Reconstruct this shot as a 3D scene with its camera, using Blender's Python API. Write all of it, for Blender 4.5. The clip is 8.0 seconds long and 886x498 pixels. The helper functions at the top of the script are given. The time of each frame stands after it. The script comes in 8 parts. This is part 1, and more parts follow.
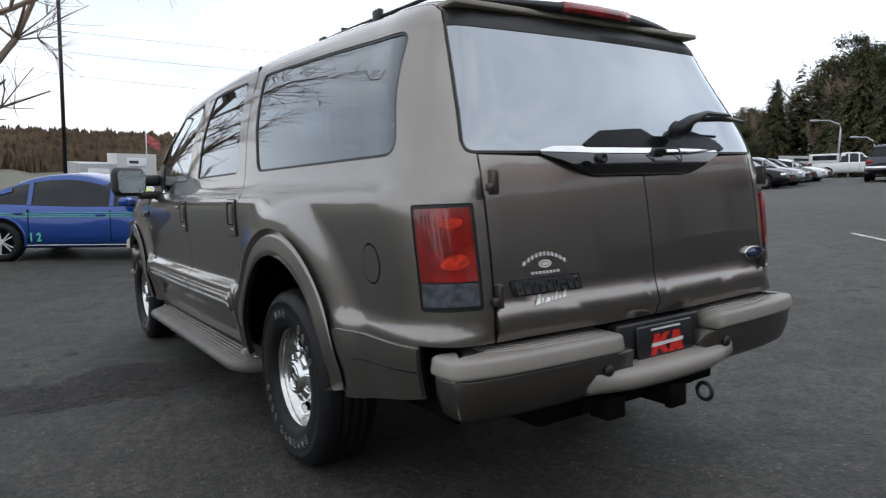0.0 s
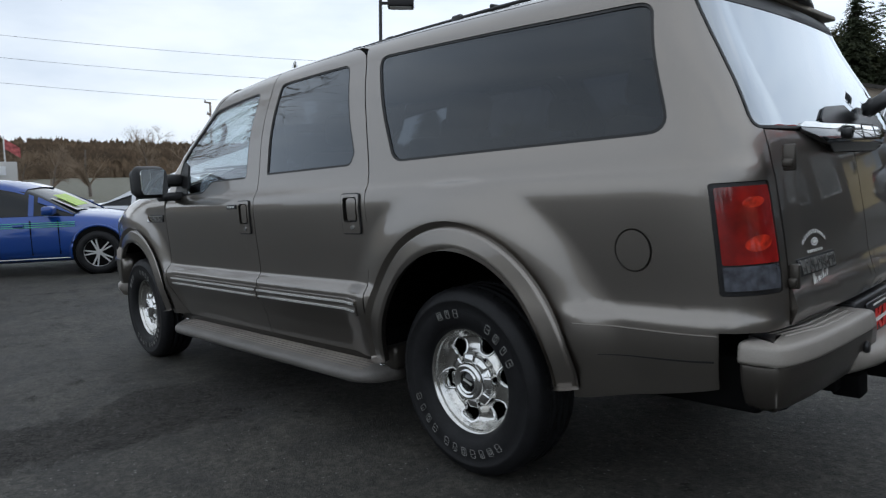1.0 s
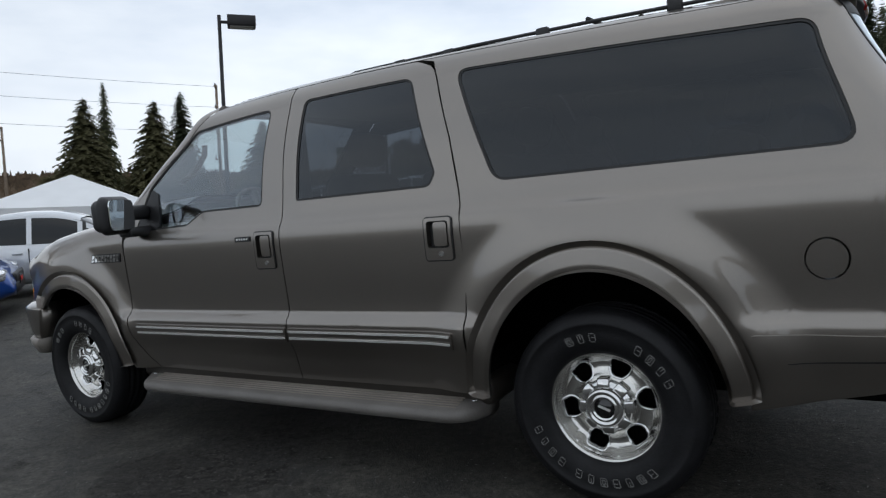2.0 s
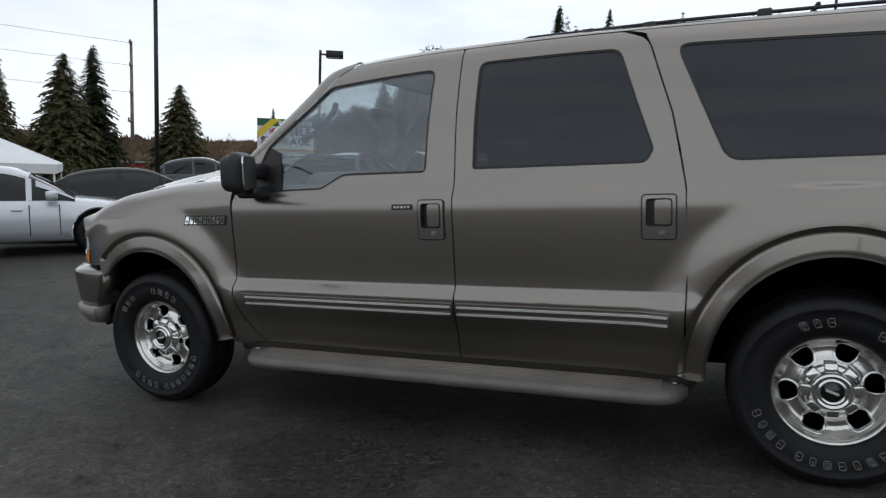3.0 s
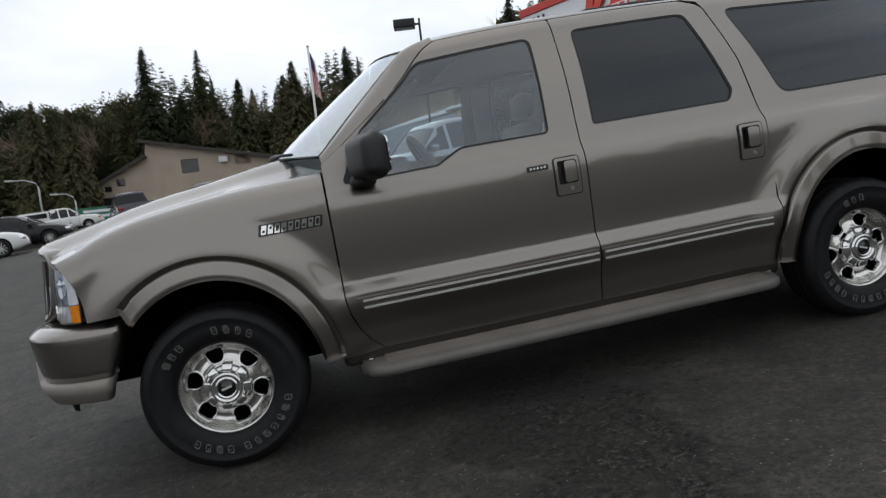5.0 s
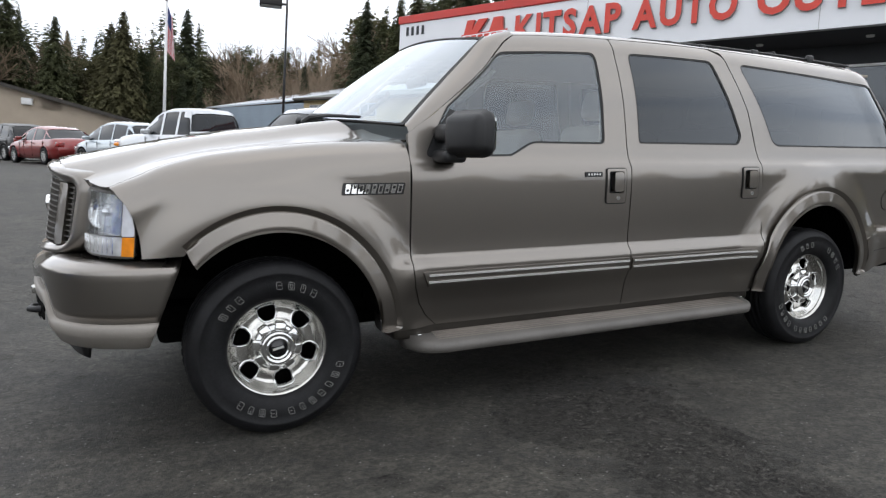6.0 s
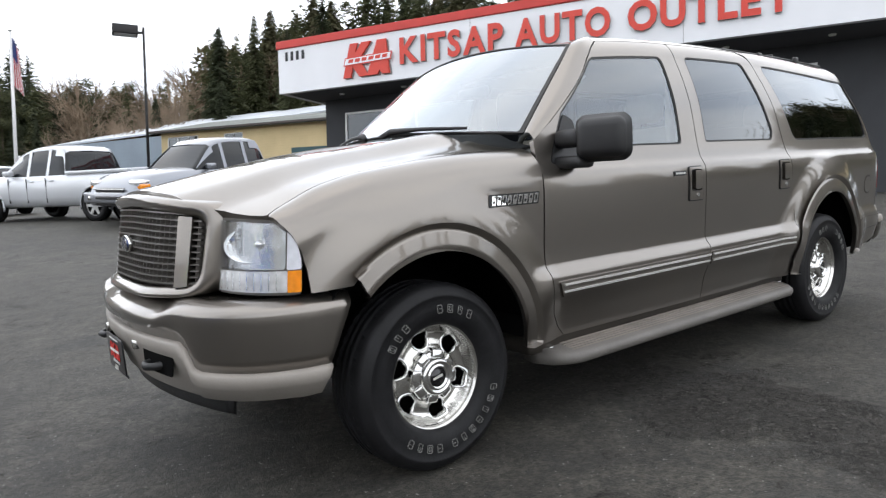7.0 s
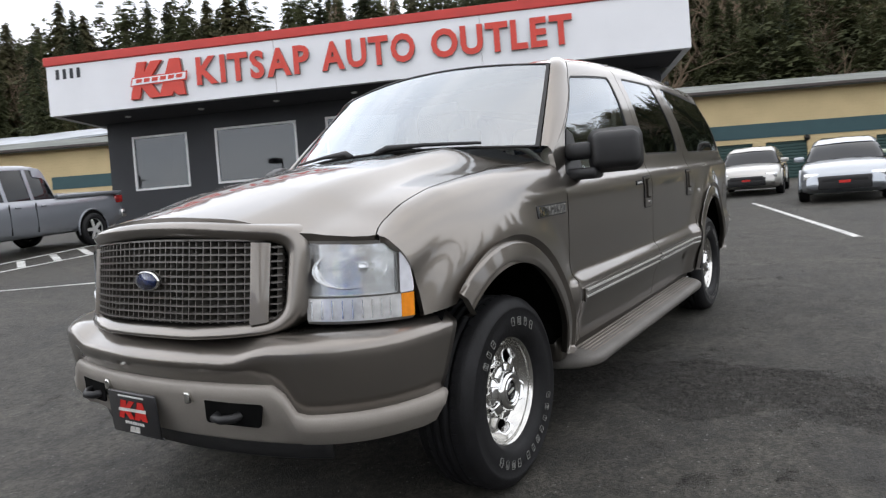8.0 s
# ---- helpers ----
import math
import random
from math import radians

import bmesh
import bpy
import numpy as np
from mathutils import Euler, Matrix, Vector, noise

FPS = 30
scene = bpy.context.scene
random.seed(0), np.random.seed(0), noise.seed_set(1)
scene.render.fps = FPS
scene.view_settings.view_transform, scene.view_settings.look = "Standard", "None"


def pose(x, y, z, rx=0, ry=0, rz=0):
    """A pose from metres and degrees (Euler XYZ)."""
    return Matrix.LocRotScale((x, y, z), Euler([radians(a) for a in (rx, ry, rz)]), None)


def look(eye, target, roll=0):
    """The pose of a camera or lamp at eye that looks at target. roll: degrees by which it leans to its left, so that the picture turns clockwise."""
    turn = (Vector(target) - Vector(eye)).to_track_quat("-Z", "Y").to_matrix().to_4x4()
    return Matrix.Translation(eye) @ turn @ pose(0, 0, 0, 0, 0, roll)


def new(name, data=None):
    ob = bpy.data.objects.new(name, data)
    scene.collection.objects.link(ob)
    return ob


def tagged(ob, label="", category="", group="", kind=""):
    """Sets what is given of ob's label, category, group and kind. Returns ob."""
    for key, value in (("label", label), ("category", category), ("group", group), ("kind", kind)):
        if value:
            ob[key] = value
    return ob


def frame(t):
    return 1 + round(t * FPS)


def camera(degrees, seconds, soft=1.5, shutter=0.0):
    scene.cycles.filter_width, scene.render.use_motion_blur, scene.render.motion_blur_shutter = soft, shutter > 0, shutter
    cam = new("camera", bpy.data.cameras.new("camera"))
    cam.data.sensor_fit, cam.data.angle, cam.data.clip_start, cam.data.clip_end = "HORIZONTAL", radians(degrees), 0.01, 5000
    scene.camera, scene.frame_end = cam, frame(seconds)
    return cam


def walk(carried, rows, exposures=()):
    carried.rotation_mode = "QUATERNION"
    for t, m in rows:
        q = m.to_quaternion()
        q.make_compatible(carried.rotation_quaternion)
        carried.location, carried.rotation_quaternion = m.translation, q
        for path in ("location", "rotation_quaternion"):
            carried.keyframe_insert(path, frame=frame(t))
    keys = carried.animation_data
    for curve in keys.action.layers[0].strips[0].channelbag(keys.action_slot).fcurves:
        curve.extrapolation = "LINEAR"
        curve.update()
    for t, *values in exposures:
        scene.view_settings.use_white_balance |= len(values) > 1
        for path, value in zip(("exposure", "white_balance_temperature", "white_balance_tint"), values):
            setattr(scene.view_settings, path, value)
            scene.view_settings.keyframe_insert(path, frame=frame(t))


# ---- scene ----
import itertools

# The lot is a slope: it falls about four degrees ahead of the parked vehicle and two degrees to its left side.
UP = Vector((-0.0700, -0.0298, 0.9971)).normalized()
SLOPE = UP.rotation_difference(Vector((0, 0, 1))).to_matrix().to_4x4()
cam = camera(66.9, 8.0, soft=1.25, shutter=0.15)
PATH = [
    (0, (-2.8, 2.006, 1.184), (-1.142, 0.901, 1.013), -2.0),
    (0.5, (-2.387, 2.459, 1.175), (-0.797, 1.254, 1.028), -2.6),
    (1, (-1.892, 2.84, 1.189), (-0.449, 1.469, 1.002), -3.7),
    (1.2, (-1.69, 2.993, 1.201), (-0.318, 1.55, 1.015), -4.2),
    (2.3, (-0.498, 3.551, 1.302), (0.453, 1.799, 1.138), -5.3),
    (2.5, (-0.257, 3.655, 1.315), (0.658, 1.886, 1.14), -4.6),
    (3, (0.391, 3.881, 1.315), (1.169, 2.053, 1.08), -2.2),
    (3.5, (1.06, 4.086, 1.294), (1.694, 2.2, 1.09), -1.3),
    (4, (1.64, 4.136, 1.288), (1.887, 2.155, 1.168), -4.8),
    (4.5, (2.156, 4.191, 1.32), (1.987, 2.204, 1.169), -11.9),
    (5, (2.895, 4.178, 1.239), (2.562, 2.221, 0.995), -10.0),
    (5.2, (3.112, 4.17, 1.301), (2.668, 2.245, 0.988), -6.5),
    (6.3, (4.405, 3.669, 1.191), (3.443, 1.933, 0.939), 0.3),
    (6.5, (4.601, 3.528, 1.172), (3.58, 1.824, 0.943), -0.4),
    (7, (5.057, 3.119, 1.214), (3.857, 1.534, 0.992), -3.3),
    (7.5, (5.463, 2.671, 1.243), (4.038, 1.285, 1.021), -4.9),
    (8, (5.799, 2.262, 1.259), (4.154, 1.142, 1.058), -5.2),
]
walk(cam, [(t, SLOPE @ look(eye, target, roll)) for t, eye, target, roll in PATH],
     exposures=[(0, 0.24, 6150, 9), (1, -0.10, 5950, 7), (2.5, -0.25, 6150, 8), (3.0, -0.20, 6220, 8), (3.5, 0.0, 6300, 9), (5.0, -0.20, 6400, 9), (6.5, 0.88, 6400, 10), (7.2, 0.88, 6450, 10), (8, 0.66, 6500, 11)])

# ---- sky and sun: bright overcast ----
world = bpy.data.worlds.new("overcast_sky")
scene.world = world
world.use_nodes = True
wt = world.node_tree
wt.nodes.clear()
w_out = wt.nodes.new("ShaderNodeOutputWorld")
w_bg = wt.nodes.new("ShaderNodeBackground")
w_sky = wt.nodes.new("ShaderNodeTexSky")
w_sky.sky_type = 'NISHITA'
w_sky.sun_disc = False
w_sky.sun_elevation = radians(87)
w_sky.sun_rotation = radians(27)
w_sky.air_density, w_sky.dust_density, w_sky.ozone_density = 1.0, 3.0, 1.0
w_co = wt.nodes.new("ShaderNodeTexCoord")
w_map = wt.nodes.new("ShaderNodeMapping")
w_map.inputs["Scale"].default_value = (1.0, 1.0, 3.2)
w_n = wt.nodes.new("ShaderNodeTexNoise")
w_n.inputs["Scale"].default_value = 1.8
w_n.inputs["Detail"].default_value = 7
w_n.inputs["Roughness"].default_value = 0.55
w_ramp = wt.nodes.new("ShaderNodeValToRGB")
w_ramp.color_ramp.elements[0].position, w_ramp.color_ramp.elements[0].color = 0.33, (6.5, 7.1, 8.1, 1)
w_ramp.color_ramp.elements[1].position, w_ramp.color_ramp.elements[1].color = 0.62, (10.2, 10.3, 10.5, 1)
w_mix = wt.nodes.new("ShaderNodeMix")
w_mix.data_type = 'RGBA'
w_mix.inputs["Factor"].default_value = 0.9
wt.links.new(w_co.outputs["Generated"], w_map.inputs["Vector"])
wt.links.new(w_map.outputs["Vector"], w_n.inputs["Vector"])
wt.links.new(w_n.outputs["Fac"], w_ramp.inputs["Fac"])
wt.links.new(w_sky.outputs["Color"], w_mix.inputs["A"])
wt.links.new(w_ramp.outputs["Color"], w_mix.inputs["B"])
# the veiled sun brightens the clouds round it, and the low sky is paler than the grey clouds overhead
SUN_AT = Vector((-0.30, -0.62, 0.50)).normalized()
w_dot = wt.nodes.new("ShaderNodeVectorMath")
w_dot.operation = 'DOT_PRODUCT'
w_dot.inputs[1].default_value = SUN_AT
wt.links.new(w_co.outputs["Generated"], w_dot.inputs[0])
w_glow = wt.nodes.new("ShaderNodeMapRange")
w_glow.interpolation_type = 'SMOOTHERSTEP'
w_glow.inputs["From Min"].default_value, w_glow.inputs["From Max"].default_value = -0.7, 1.0
w_glow.inputs["To Min"].default_value, w_glow.inputs["To Max"].default_value = 0.94, 1.26
wt.links.new(w_dot.outputs["Value"], w_glow.inputs["Value"])
w_scale = wt.nodes.new("ShaderNodeVectorMath")
w_scale.operation = 'SCALE'
wt.links.new(w_mix.outputs["Result"], w_scale.inputs[0])
wt.links.new(w_glow.outputs["Result"], w_scale.inputs["Scale"])
w_sep = wt.nodes.new("ShaderNodeSeparateXYZ")
wt.links.new(w_co.outputs["Generated"], w_sep.inputs["Vector"])
w_rise = wt.nodes.new("ShaderNodeMapRange")
w_rise.inputs["From Min"].default_value, w_rise.inputs["From Max"].default_value = 0.0, 0.9
w_rise.inputs["To Min"].default_value, w_rise.inputs["To Max"].default_value = 1.12, 0.76
wt.links.new(w_sep.outputs["Z"], w_rise.inputs["Value"])
w_lift = wt.nodes.new("ShaderNodeVectorMath")
w_lift.operation = 'SCALE'
wt.links.new(w_scale.outputs["Vector"], w_lift.inputs[0])
wt.links.new(w_rise.outputs["Result"], w_lift.inputs["Scale"])
wt.links.new(w_lift.outputs["Vector"], w_bg.inputs["Color"])
w_bg.inputs["Strength"].default_value = 0.100
wt.links.new(w_bg.outputs["Background"], w_out.inputs["Surface"])

sun = new("sun", bpy.data.lights.new("sun", 'SUN'))
sun.data.energy, sun.data.angle, sun.data.color = 0.65, radians(172), (1.0, 0.98, 0.95)
sun.matrix_world = look((1, 2, 40), (0, 0, 0))


# ---- materials ----
def material(name, rgb=(0.5, 0.5, 0.5), rough=0.5, metal=0.0, coat=0.0, spec=0.5, vary=0.0, vscale=3.0, fine=0.0, fscale=120.0,
             bump=0.0, bscale=60.0, emit=None, coords="Object"):
    """A procedural surface: base colour, two scales of variation and a fine relief."""
    m = bpy.data.materials.new(name)
    m.use_nodes = True
    nt = m.node_tree
    b = nt.nodes["Principled BSDF"]
    b.inputs["Base Color"].default_value = (*rgb, 1)
    b.inputs["Roughness"].default_value = rough
    b.inputs["Metallic"].default_value = metal
    b.inputs["Coat Weight"].default_value = coat
    b.inputs["Coat Roughness"].default_value = 0.03
    b.inputs["Specular IOR Level"].default_value = spec
    if emit:
        b.inputs["Emission Color"].default_value = (*emit[:3], 1)
        b.inputs["Emission Strength"].default_value = emit[3]
    co = nt.nodes.new("ShaderNodeTexCoord")
    if vary or fine:
        mixed = None
        for amount, scale, detail in ((vary, vscale, 6), (fine, fscale, 2)):
            if not amount:
                continue
            n = nt.nodes.new("ShaderNodeTexNoise")
            n.inputs["Scale"].default_value, n.inputs["Detail"].default_value = scale, detail
            nt.links.new(co.outputs[coords], n.inputs["Vector"])
            r = nt.nodes.new("ShaderNodeMapRange")
            r.inputs["From Min"].default_value, r.inputs["From Max"].default_value = 0.3, 0.7
            r.inputs["To Min"].default_value, r.inputs["To Max"].default_value = 1 - amount, 1 + amount
            nt.links.new(n.outputs["Fac"], r.inputs["Value"])
            mul = nt.nodes.new("ShaderNodeMix")
            mul.data_type, mul.blend_type = 'RGBA', 'MULTIPLY'
            mul.inputs["Factor"].default_value = 1
            if mixed is None:
                mul.inputs["A"].default_value = (*rgb, 1)
            else:
                nt.links.new(mixed, mul.inputs["A"])
            nt.links.new(r.outputs["Result"], mul.inputs["B"])
            mixed = mul.outputs["Result"]
        nt.links.new(mixed, b.inputs["Base Color"])
    if bump:
        n = nt.nodes.new("ShaderNodeTexNoise")
        n.inputs["Scale"].default_value, n.inputs["Detail"].default_value = bscale, 4
        nt.links.new(co.outputs[coords], n.inputs["Vector"])
        bp = nt.nodes.new("ShaderNodeBump")
        bp.inputs["Strength"].default_value, bp.inputs["Distance"].default_value = bump, 0.01
        nt.links.new(n.outputs["Fac"], bp.inputs["Height"])
        nt.links.new(bp.outputs["Normal"], b.inputs["Normal"])
    return m


def glass_material(name, tint, rough=0.02, ior=1.5):
    """Thin pane: tinted clear pass with a gloss that grows at grazing angles."""
    m = bpy.data.materials.new(name)
    m.use_nodes = True
    nt = m.node_tree
    nt.nodes.clear()
    out = nt.nodes.new("ShaderNodeOutputMaterial")
    tr = nt.nodes.new("ShaderNodeBsdfTransparent")
    tr.inputs["Color"].default_value = (*tint, 1)
    gl = nt.nodes.new("ShaderNodeBsdfGlossy")
    gl.inputs["Roughness"].default_value = rough
    gl.inputs["Color"].default_value = (0.90, 0.95, 1.0, 1)
    # the gloss is alike from inside and outside: base reflection of both faces, rising to full at grazing angles
    r0 = 1.6 * ((ior - 1) / (ior + 1)) ** 2
    lw = nt.nodes.new("ShaderNodeLayerWeight")
    lw.inputs["Blend"].default_value = 0.5
    pw = nt.nodes.new("ShaderNodeMath")
    pw.operation = 'POWER'
    pw.inputs[1].default_value = 3.0
    nt.links.new(lw.outputs["Facing"], pw.inputs[0])
    fr = nt.nodes.new("ShaderNodeMapRange")
    fr.inputs["To Min"].default_value, fr.inputs["To Max"].default_value = r0, 1.0
    nt.links.new(pw.outputs["Value"], fr.inputs["Value"])
    mx = nt.nodes.new("ShaderNodeMixShader")
    nt.links.new(fr.outputs["Result"], mx.inputs["Fac"])
    nt.links.new(tr.outputs["BSDF"], mx.inputs[1])
    nt.links.new(gl.outputs["BSDF"], mx.inputs[2])
    nt.links.new(mx.outputs["Shader"], out.inputs["Surface"])
    return m


TAUPE = material("taupe_metallic_paint", (0.222, 0.201, 0.178), rough=0.33, metal=0.95, coat=1.0, vary=0.02, vscale=1.2, fine=0.10, fscale=900)
# flakes under the clear coat: a slight loss at grazing angles
TAUPE.node_tree.nodes["Principled BSDF"].inputs["Specular Tint"].default_value = (0.80, 0.79, 0.78, 1)
TAUPE.node_tree.nodes["Principled BSDF"].inputs["Coat IOR"].default_value = 1.6
TAUPE.node_tree.nodes["Principled BSDF"].inputs["Coat Roughness"].default_value = 0.04
BEIGE_TRIM = material("beige_grey_trim", (0.285, 0.260, 0.232), rough=0.5, metal=0.15, vary=0.06, vscale=6, fine=0.05, fscale=200, bump=0.05, bscale=300)
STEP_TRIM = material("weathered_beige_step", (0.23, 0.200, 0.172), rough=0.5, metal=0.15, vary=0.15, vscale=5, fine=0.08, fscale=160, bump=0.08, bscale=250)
# darker than the ribs: shade of the tread grooves put into the colour
STEP_SHADE = material("dark_step_tread", (0.135, 0.125, 0.114), rough=0.5, vary=0.15, vscale=5, fine=0.1, fscale=160, bump=0.1, bscale=250)
GLOSS_BLACK = material("gloss_black_plastic", (0.008, 0.008, 0.009), rough=0.12, coat=0.5, vary=0.1, vscale=12)
BLACK_PLASTIC = material("black_plastic", (0.012, 0.012, 0.013), rough=0.45, vary=0.15, vscale=12, bump=0.08, bscale=400)
RUBBER = material("tyre_rubber", (0.0075, 0.0075, 0.0085), rough=0.55, spec=0.28, vary=0.35, vscale=14, fine=0.2, fscale=90, bump=0.15, bscale=150)
CHROME = material("polished_chrome", (0.72, 0.72, 0.71), rough=0.10, metal=1.0, vary=0.06, vscale=20)
ALLOY = material("polished_alloy", (0.66, 0.65, 0.62), rough=0.19, metal=1.0, vary=0.08, vscale=15, fine=0.05, fscale=200)
# near-black that puts shade into recesses and gaps; also colours black parts
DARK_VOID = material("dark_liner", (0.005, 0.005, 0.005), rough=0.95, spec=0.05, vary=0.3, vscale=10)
TINTED = glass_material("privacy_glass", (0.060, 0.066, 0.078), ior=1.42)
HATCH_TINT = glass_material("mirror_tinted_glass", (0.04, 0.045, 0.05), ior=2.7)
CLEAR_GLASS = glass_material("clear_car_glass", (0.84, 0.92, 0.94), ior=1.78)
SCREEN_GLASS = glass_material("windscreen_glass", (0.66, 0.74, 0.76), ior=2.5)
LENS_CLEAR = glass_material("clear_lamp_lens", (0.93, 0.94, 0.95))
RED_LENS = material("red_lamp_lens", (0.24, 0.006, 0.004), rough=0.2, coat=0.7, vary=0.6, vscale=11, spec=0.6)
AMBER_LENS = material("amber_lamp_lens", (0.85, 0.27, 0.008), rough=0.15, coat=1.0, vary=0.15, vscale=30)
REFLECTOR = material("lamp_reflector", (0.90, 0.91, 0.92), rough=0.16, metal=0.75, vary=0.08, vscale=22, bump=0.12, bscale=14)
STRIP_MAT = material("satin_bright_strip", (0.72, 0.71, 0.68), rough=0.28, metal=0.4, vary=0.05, vscale=10)
TYRE_WHITE = material("dull_white_rubber", (0.22, 0.22, 0.21), rough=0.8, vary=0.2, vscale=60)
BUMPER_GREY = material("dark_taupe_plastic", (0.075, 0.067, 0.058), rough=0.3, metal=0.6, vary=0.08, vscale=6, bump=0.05, bscale=250)
WHITE_PRINT = material("white_print", (0.62, 0.62, 0.60), rough=0.6, vary=0.1, vscale=50)
BEIGE_CLOTH = material("beige_leather", (0.30, 0.265, 0.22), rough=0.6, vary=0.1, vscale=9, bump=0.1, bscale=120)
GREY_CLOTH = material("grey_interior", (0.12, 0.115, 0.105), rough=0.75, vary=0.1, vscale=9)
SEAL = material("rubber_seal", (0.010, 0.010, 0.010), rough=0.5, vary=0.1, vscale=20)


# ---- helpers of this scene ----
def part(name, bm, mat, parent=None, label="", smooth=True, m=None):
    """Links a bmesh as one mesh object under a thing or a part."""
    me = bpy.data.meshes.new(name)
    bmesh.ops.recalc_face_normals(bm, faces=bm.faces) if smooth == "recalc" else None
    layer = bm.verts.layers.float_vector.get("outward")
    loops = None
    if layer is not None:
        loops = [tuple(l.vert[layer]) if f.tag else (0.0, 0.0, 0.0) for f in bm.faces for l in f.loops]
    bm.to_mesh(me)
    bm.free()
    if smooth:
        me.shade_smooth()
    if loops:
        me.normals_split_custom_set(loops)
    me.materials.append(mat)
    ob = new(name, me)
    if parent is not None:
        ob.parent = parent
    if m is not None:
        ob.matrix_basis = m
    if label:
        ob["label"] = label
    return ob


def shared(name, me, parent, m=None):
    """One more object on a mesh that is there already."""
    ob = new(name, me)
    ob.parent = parent
    if m is not None:
        ob.matrix_basis = m
    return ob


def thing(name, label, category, m=None, group=""):
    ob = new(name)
    ob.empty_display_size = 0.2
    if m is not None:
        ob.matrix_basis = m
    return tagged(ob, label, category, group)


def box(bm, x0, x1, y0, y1, z0, z1, bevel=0.0, seg=2):
    r = bmesh.ops.create_cube(bm, size=1)
    vs = r["verts"]
    for v in vs:
        v.co = Vector(((x0 + x1) / 2 + v.co.x * (x1 - x0), (y0 + y1) / 2 + v.co.y * (y1 - y0), (z0 + z1) / 2 + v.co.z * (z1 - z0)))
    if bevel:
        es = {e for v in vs for e in v.link_edges}
        bmesh.ops.bevel(bm, geom=list(es), offset=bevel, segments=seg, affect='EDGES', profile=0.5)
    return bm


def boxed(x0, x1, y0, y1, z0, z1, bevel=0.0, seg=2):
    return box(bmesh.new(), x0, x1, y0, y1, z0, z1, bevel, seg)


def lathe(profile, n=48, axis="y", closed=False, caps=True):
    """Turns a profile of (radius, along) round an axis."""
    bm = bmesh.new()
    rings = []
    for r, a in profile:
        ring = []
        for k in range(n):
            c, s = math.cos(2 * math.pi * k / n), math.sin(2 * math.pi * k / n)
            p = {"y": (r * c, a, r * s), "z": (r * c, r * s, a), "x": (a, r * c, r * s)}[axis]
            ring.append(bm.verts.new(p))
        rings.append(ring)
    pairs = list(zip(rings, rings[1:])) + ([(rings[-1], rings[0])] if closed else [])
    for p, q in pairs:
        for k in range(n):
            bm.faces.new((p[k], p[(k + 1) % n], q[(k + 1) % n], q[k]))
    if not closed and caps:
        for ring in (rings[0], rings[-1]):
            if (ring[0].co - ring[n // 2].co).length > 1e-4:
                bm.faces.new(ring)
    bmesh.ops.recalc_face_normals(bm, faces=bm.faces)
    return bm


def tube(points, radius, n=8, caps=True):
    """A round bar along points; radius may be a list."""
    bm = bmesh.new()
    pts = [Vector(p) for p in points]
    rad = radius if isinstance(radius, (list, tuple)) else [radius] * len(pts)
    rings = []
    for i, p in enumerate(pts):
        d = (pts[min(i + 1, len(pts) - 1)] - pts[max(i - 1, 0)]).normalized()
        a = d.cross(Vector((0, 0, 1)) if abs(d.z) < 0.9 else Vector((1, 0, 0))).normalized()
        b = d.cross(a)
        rings.append([bm.verts.new(p + rad[i] * (a * math.cos(2 * math.pi * k / n) + b * math.sin(2 * math.pi * k / n))) for k in range(n)])
    for p, q in zip(rings, rings[1:]):
        for k in range(n):
            bm.faces.new((p[k], p[(k + 1) % n], q[(k + 1) % n], q[k]))
    if caps:
        bm.faces.new(rings[0][::-1])
        bm.faces.new(rings[-1])
    bmesh.ops.recalc_face_normals(bm, faces=bm.faces)
    return bm


def sweep(path, profile, frames=None, close_ends=True):
    """Sweeps a closed profile of (out, z) along a plan path of (x, y); out is measured along the path's outward normal."""
    bm = bmesh.new()
    rings = []
    for i, (x, y) in enumerate(path):
        a, b = path[max(i - 1, 0)], path[min(i + 1, len(path) - 1)]
        d = Vector((b[0] - a[0], b[1] - a[1])).normalized()
        n = Vector((d.y, -d.x))
        prof = profile(i / (len(path) - 1)) if callable(profile) else profile
        rings.append([bm.verts.new((x + n.x * o, y + n.y * o, z)) for o, z in prof])
    m = len(rings[0])
    for p, q in zip(rings, rings[1:]):
        for k in range(m):
            bm.faces.new((p[k], p[(k + 1) % m], q[(k + 1) % m], q[k]))
    if close_ends:
        bm.faces.new(rings[0])
        bm.faces.new(rings[-1][::-1])
    bmesh.ops.recalc_face_normals(bm, faces=bm.faces)
    return bm


def rounded(points, radius, seg=6):
    """A polygon with its corners rounded; a point may carry its own radius as a third number."""
    out = []
    n = len(points)
    for i, p in enumerate(points):
        r = p[2] if len(p) > 2 else radius
        c, a, b = Vector(p[:2]), Vector(points[i - 1][:2]), Vector(points[(i + 1) % n][:2])
        u, v = (a - c), (b - c)
        lu, lv = u.length, v.length
        u.normalize(), v.normalize()
        ang = u.angle(v)
        if r <= 0 or ang > 3.05:
            out.append(tuple(c))
            continue
        t = min(r / math.tan(ang / 2), 0.48 * lu, 0.48 * lv)
        p0, p1 = c + u * t, c + v * t
        for k in range(seg + 1):
            w = k / seg
            q = p0 * (1 - w) ** 2 + c * 2 * w * (1 - w) + p1 * w ** 2
            out.append(tuple(q))
    return out


def arc(cx, cy, rx, ry, a0, a1, n=16):
    return [(cx + rx * math.cos(radians(a0 + (a1 - a0) * k / n)), cy + ry * math.sin(radians(a0 + (a1 - a0) * k / n))) for k in range(n + 1)]


